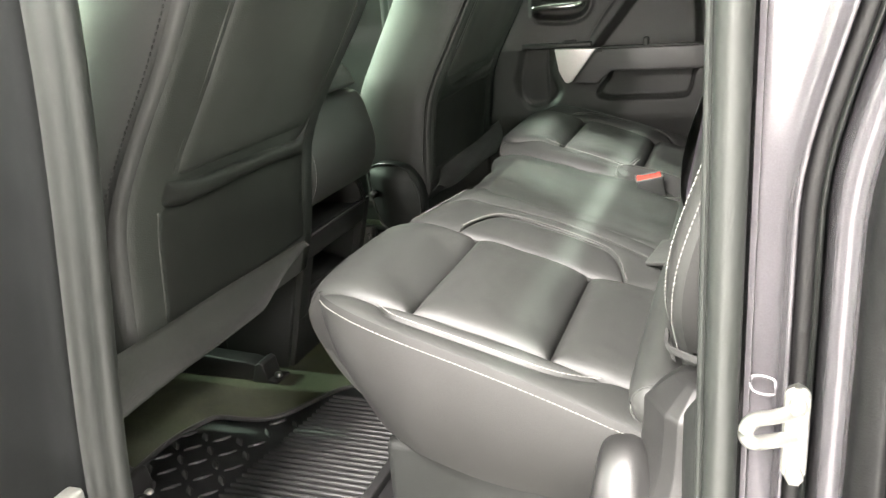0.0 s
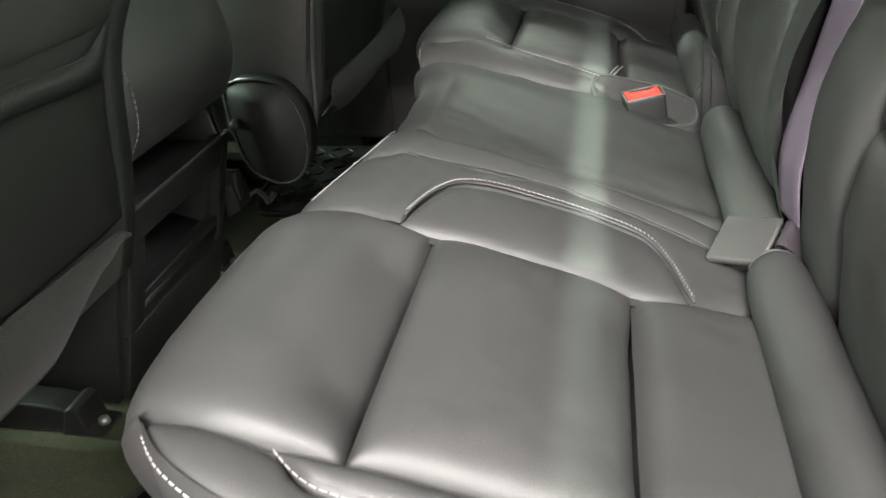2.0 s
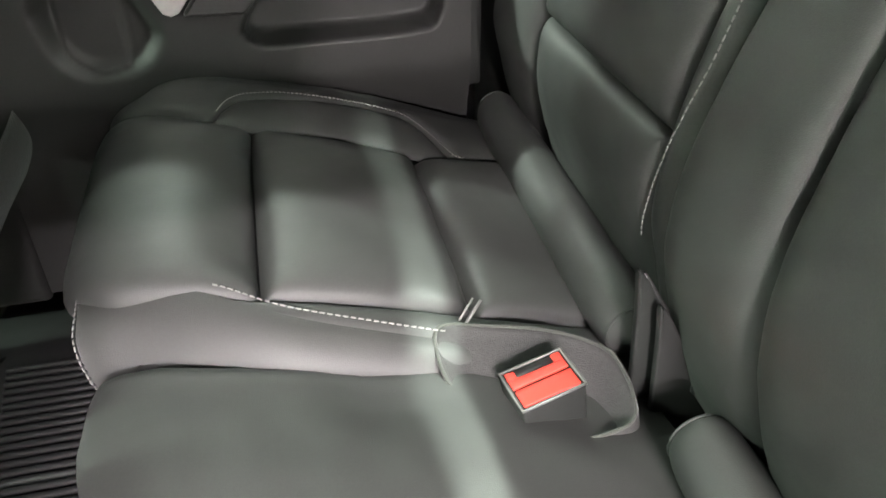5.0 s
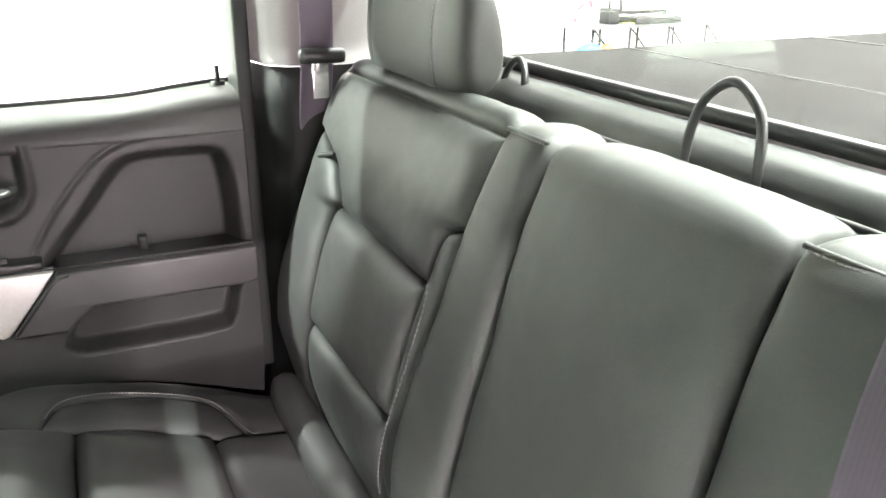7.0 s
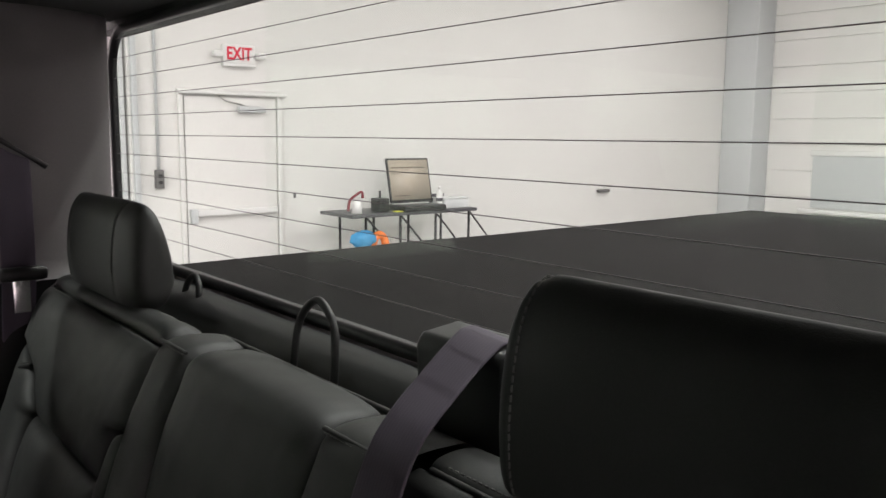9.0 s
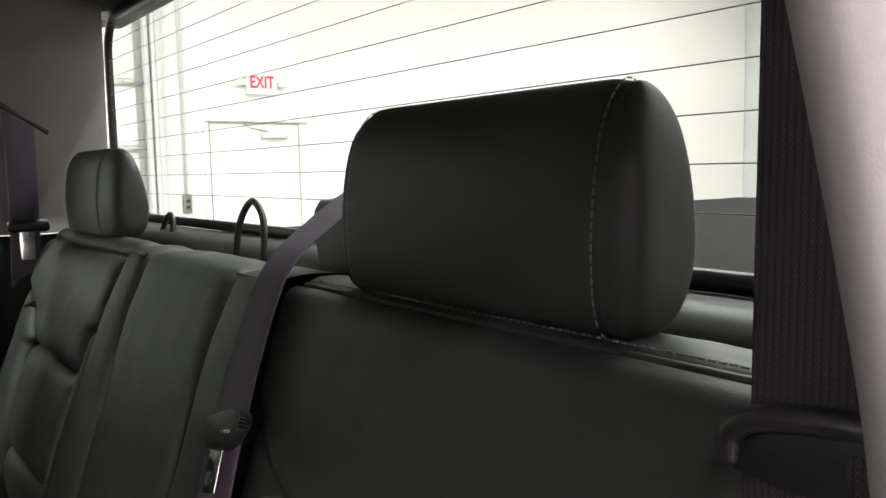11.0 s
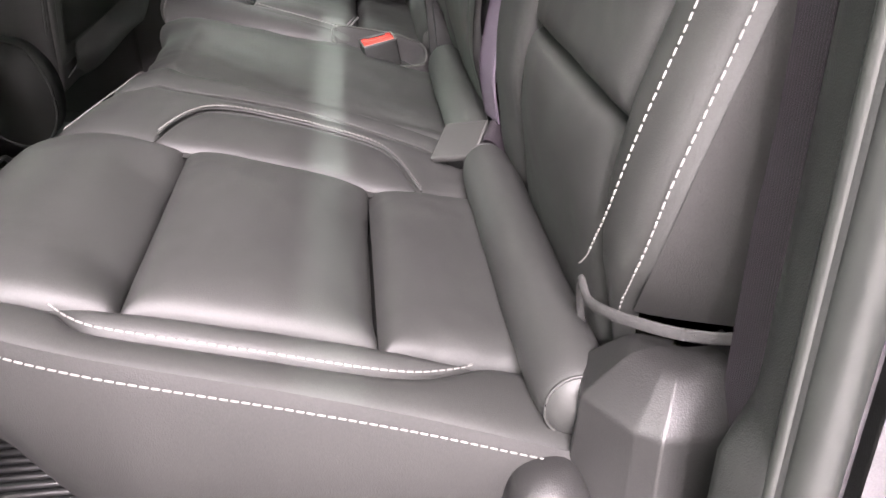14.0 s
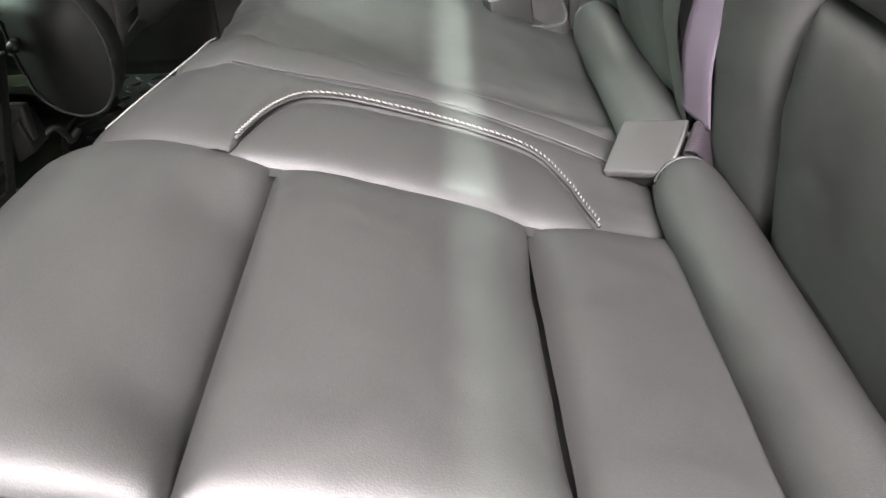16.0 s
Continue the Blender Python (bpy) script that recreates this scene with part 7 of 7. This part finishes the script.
def wall_bits():
    own = thing("switch_box", (2.96, WY, 0.52), "dark switch box with conduit on the white wall", "switch box")
    tpart("box", box_bm((2.925, WY - 0.06, 0.53), (3.00, WY - 0.002, 0.70), 0.006), WALL_GREY_DARK, own)
    tpart("button", box_bm((2.945, WY - 0.066, 0.63), (2.98, WY - 0.06, 0.66), 0.002), BLACK, own)
    tpart("button", box_bm((2.945, WY - 0.066, 0.57), (2.98, WY - 0.06, 0.60), 0.002), BLACK, own)
    tpart("conduit", tube([(2.962, WY - 0.02, 0.70), (2.962, WY - 0.02, 4.1)], 0.014, 10), WALL_GREY, own, "grey conduit")
    plate = thing("wall_plate", (4.36, WY, 0.38), "small dark wall plate", "wall plate")
    tpart("plate", box_bm((4.345, WY - 0.012, 0.385), (4.372, WY - 0.002, 0.44), 0.003), WALL_GREY_DARK, plate)
    bar = thing("wall_bracket", (9.2, WY, 0.27), "small grey bracket on the white wall", "bracket")
    tpart("bar", box_bm((9.08, WY - 0.05, 0.27), (9.32, WY - 0.002, 0.31), 0.008), WALL_GREY_DARK, bar)


WALL_GREY_DARK = material("dark_grey_enamel", (0.16, 0.155, 0.15), 0.5, grain=60, spread=0.08)
wall_bits()


def work_table():
    ty0, ty1, tz = 6.62, 7.22, 0.262
    own = thing("work_table", (5.26, 6.9, GROUND), "dark folding work table with braced steel legs", "table")
    tpart("tabletop", box_bm((4.52, ty0, tz - 0.035), (6.13, ty1, tz), 0.008), TABLE_GREY, own)
    tpart("end_board", box_bm((5.93, ty1 - 0.03, tz + 0.002), (6.13, ty1, tz + 0.12), 0.004), TABLE_GREY, own, "raised end board")
    for x in (4.72, 5.14, 5.60, 6.06):
        for y in (ty0 + 0.06, ty1 - 0.06):
            tpart("leg", tube([(x, y, GROUND), (x, y, tz - 0.03)], 0.014, 8), BLACK, own)
        tpart("brace", tube([(x + 0.02, ty0 + 0.06, tz - 0.05), (x + 0.30, ty0 + 0.10, tz - 0.32)], 0.010, 8), BLACK, own)
    tpart("stretcher", tube([(4.72, ty0 + 0.06, -0.22), (6.06, ty0 + 0.06, -0.22)], 0.010, 8), BLACK, own)
    lap = thing("laptop", (5.3, 6.8, tz), "open dark computer with beige screen on the table", "laptop")
    turn = Matrix.Translation((5.42, 6.86, tz + 0.07)) @ Matrix.Rotation(radians(-12), 4, "X")
    tpart("screen", moved(box_bm((-0.275, -0.012, 0.0), (0.275, 0.012, 0.47), 0.008), turn), BLACK, lap)
    tpart("display", moved(box_bm((-0.255, -0.0165, 0.03), (0.255, -0.012, 0.45)), turn), SCREEN, lap, "beige lit display")
    for z, w in ((0.365, 0.21), (0.30, 0.05), (0.07, 0.10)):
        tpart("text_bar", moved(box_bm((-0.22, -0.0185, z), (-0.22 + 2 * w, -0.0165, z + 0.008)), turn), SCREEN_INK, lap, "unreadable dark line")
    tpart("base", moved(box_bm((-0.27, -0.26, 0.0), (0.27, 0.02, 0.055), 0.01), Matrix.Translation((5.41, 6.86, tz + 0.001))), BLACK, lap)
    tpart("keyboard", box_bm((5.17, 6.62, tz + 0.057), (5.65, 6.80, tz + 0.064), 0.003), TABLE_GREY, lap)
    dock = thing("dock", (4.98, 6.8, tz), "black device with antenna on the table", "dock")
    tpart("body", box_bm((4.90, 6.70, tz + 0.001), (5.02, 6.86, tz + 0.14), 0.01), BLACK, dock)
    tpart("antenna", tube([(4.97, 6.8, tz + 0.13), (4.97, 6.8, tz + 0.21)], 0.012, 8), BLACK, dock)
    spray = thing("spray_bottle", (4.66, 6.75, tz), "pale spray bottle with dark red trigger", "bottle")
    body = bmesh.new()
    bmesh.ops.create_cone(body, segments=20, radius1=0.055, radius2=0.035, depth=0.13, cap_ends=True)
    tpart("body", moved(body, Matrix.Translation((4.66, 6.75, tz + 0.066))), WHITE_PLASTIC, spray)
    tpart("trigger", tube(smooth_line([(4.56, 6.75, tz + 0.03), (4.58, 6.75, tz + 0.13), (4.66, 6.75, tz + 0.19), (4.72, 6.75, tz + 0.21), (4.73, 6.75, tz + 0.15)], 6), 0.014, 8), DARK_RED, spray, "dark red handle")
    bottle = thing("water_bottle", (5.68, 6.72, tz), "clear water bottle with dark label", "bottle")
    rows = []
    for z, r in ((0.001, 0.03), (0.02, 0.034), (0.15, 0.034), (0.18, 0.022), (0.20, 0.014), (0.215, 0.014)):
        rows.append([(5.68 + r * math.cos(a), 6.72 + r * math.sin(a), tz + z) for a in (2 * math.pi * k / 16 for k in range(17))])
    tpart("body", grid(rows), WHITE_PLASTIC, bottle)
    cap = bmesh.new()
    bmesh.ops.create_cone(cap, segments=14, radius1=0.016, radius2=0.016, depth=0.022, cap_ends=True)
    tpart("cap", moved(cap, Matrix.Translation((5.68, 6.72, tz + 0.226))), WHITE_PLASTIC, bottle)
    lab = bmesh.new()
    bmesh.ops.create_cone(lab, segments=16, radius1=0.0352, radius2=0.0352, depth=0.035, cap_ends=False)
    tpart("label_band", moved(lab, Matrix.Translation((5.68, 6.72, tz + 0.10))), TABLE_GREY, bottle, "dark band")
    pad = thing("note_pad", (5.2, 6.66, tz), "yellow note paper and roll on the table", "paper")
    tpart("sheet", box_bm((5.06, 6.63, tz + 0.001), (5.28, 6.70, tz + 0.012), 0.002), YELLOW, pad)
    tpart("roll", tube([(5.27, 6.66, tz + 0.03), (5.44, 6.68, tz + 0.03)], 0.026, 12), YELLOW, pad)
    tub = thing("clear_box", (5.88, 6.78, tz), "pale clear plastic box on the table", "box")
    tpart("walls", box_bm((5.72, 6.68, tz + 0.001), (6.06, 6.88, tz + 0.10), 0.01), PALE, tub)
    tpart("lid", box_bm((5.715, 6.675, tz + 0.102), (6.065, 6.885, tz + 0.115), 0.004), PALE, tub)
    cloth = thing("hanging_cloth", (4.62, 6.60, 0.0), "crumpled blue cloth hung below the table edge", "cloth")
    b = bmesh.new()
    bmesh.ops.create_icosphere(b, subdivisions=3, radius=1.0)
    for v in b.verts:
        v.co = v.co * (1 + 0.25 * noise.noise(v.co * 2.2))
    tpart("folds", moved(b, Matrix.Translation((4.62, 6.57, 0.03)) @ Matrix.Diagonal((0.14, 0.08, 0.085, 1))), BLUE, cloth)
    tpart("tail", box_bm((4.55, 6.54, -0.30), (4.65, 6.62, 0.0), 0.02), BLUE_DARK, cloth, "dark blue lower part")
    jug = thing("orange_holder", (4.78, 6.6, -0.2), "orange plastic holder hung below the table", "holder")
    rows = []
    for k in range(13):
        t = k / 12
        a = math.pi * t
        rows.append((4.81 - 0.085 * math.cos(a), 6.58, -0.18 + 0.24 * math.sin(a) ** 0.7))
    tpart("arch", tube(rows, 0.040, 10), ORANGE, jug)
    tpart("foot", box_bm((4.70, 6.54, -0.30), (4.92, 6.62, -0.16), 0.02), ORANGE, jug)


TABLE_GREY = material("dark_grey_laminate", (0.075, 0.075, 0.08), 0.45, grain=80, spread=0.12)
SCREEN_INK = material("dark_brown_ink", (0.10, 0.07, 0.05), 0.5, grain=60, spread=0.05)
DARK_RED = material("dark_red_plastic", (0.22, 0.03, 0.04), 0.5, grain=60, spread=0.1)
PALE = material("milky_plastic", (0.62, 0.64, 0.63), 0.3, grain=60, spread=0.06)
BLUE_DARK = material("dark_blue_cloth", (0.02, 0.06, 0.25), 0.8, grain=60, spread=0.15)
work_table()
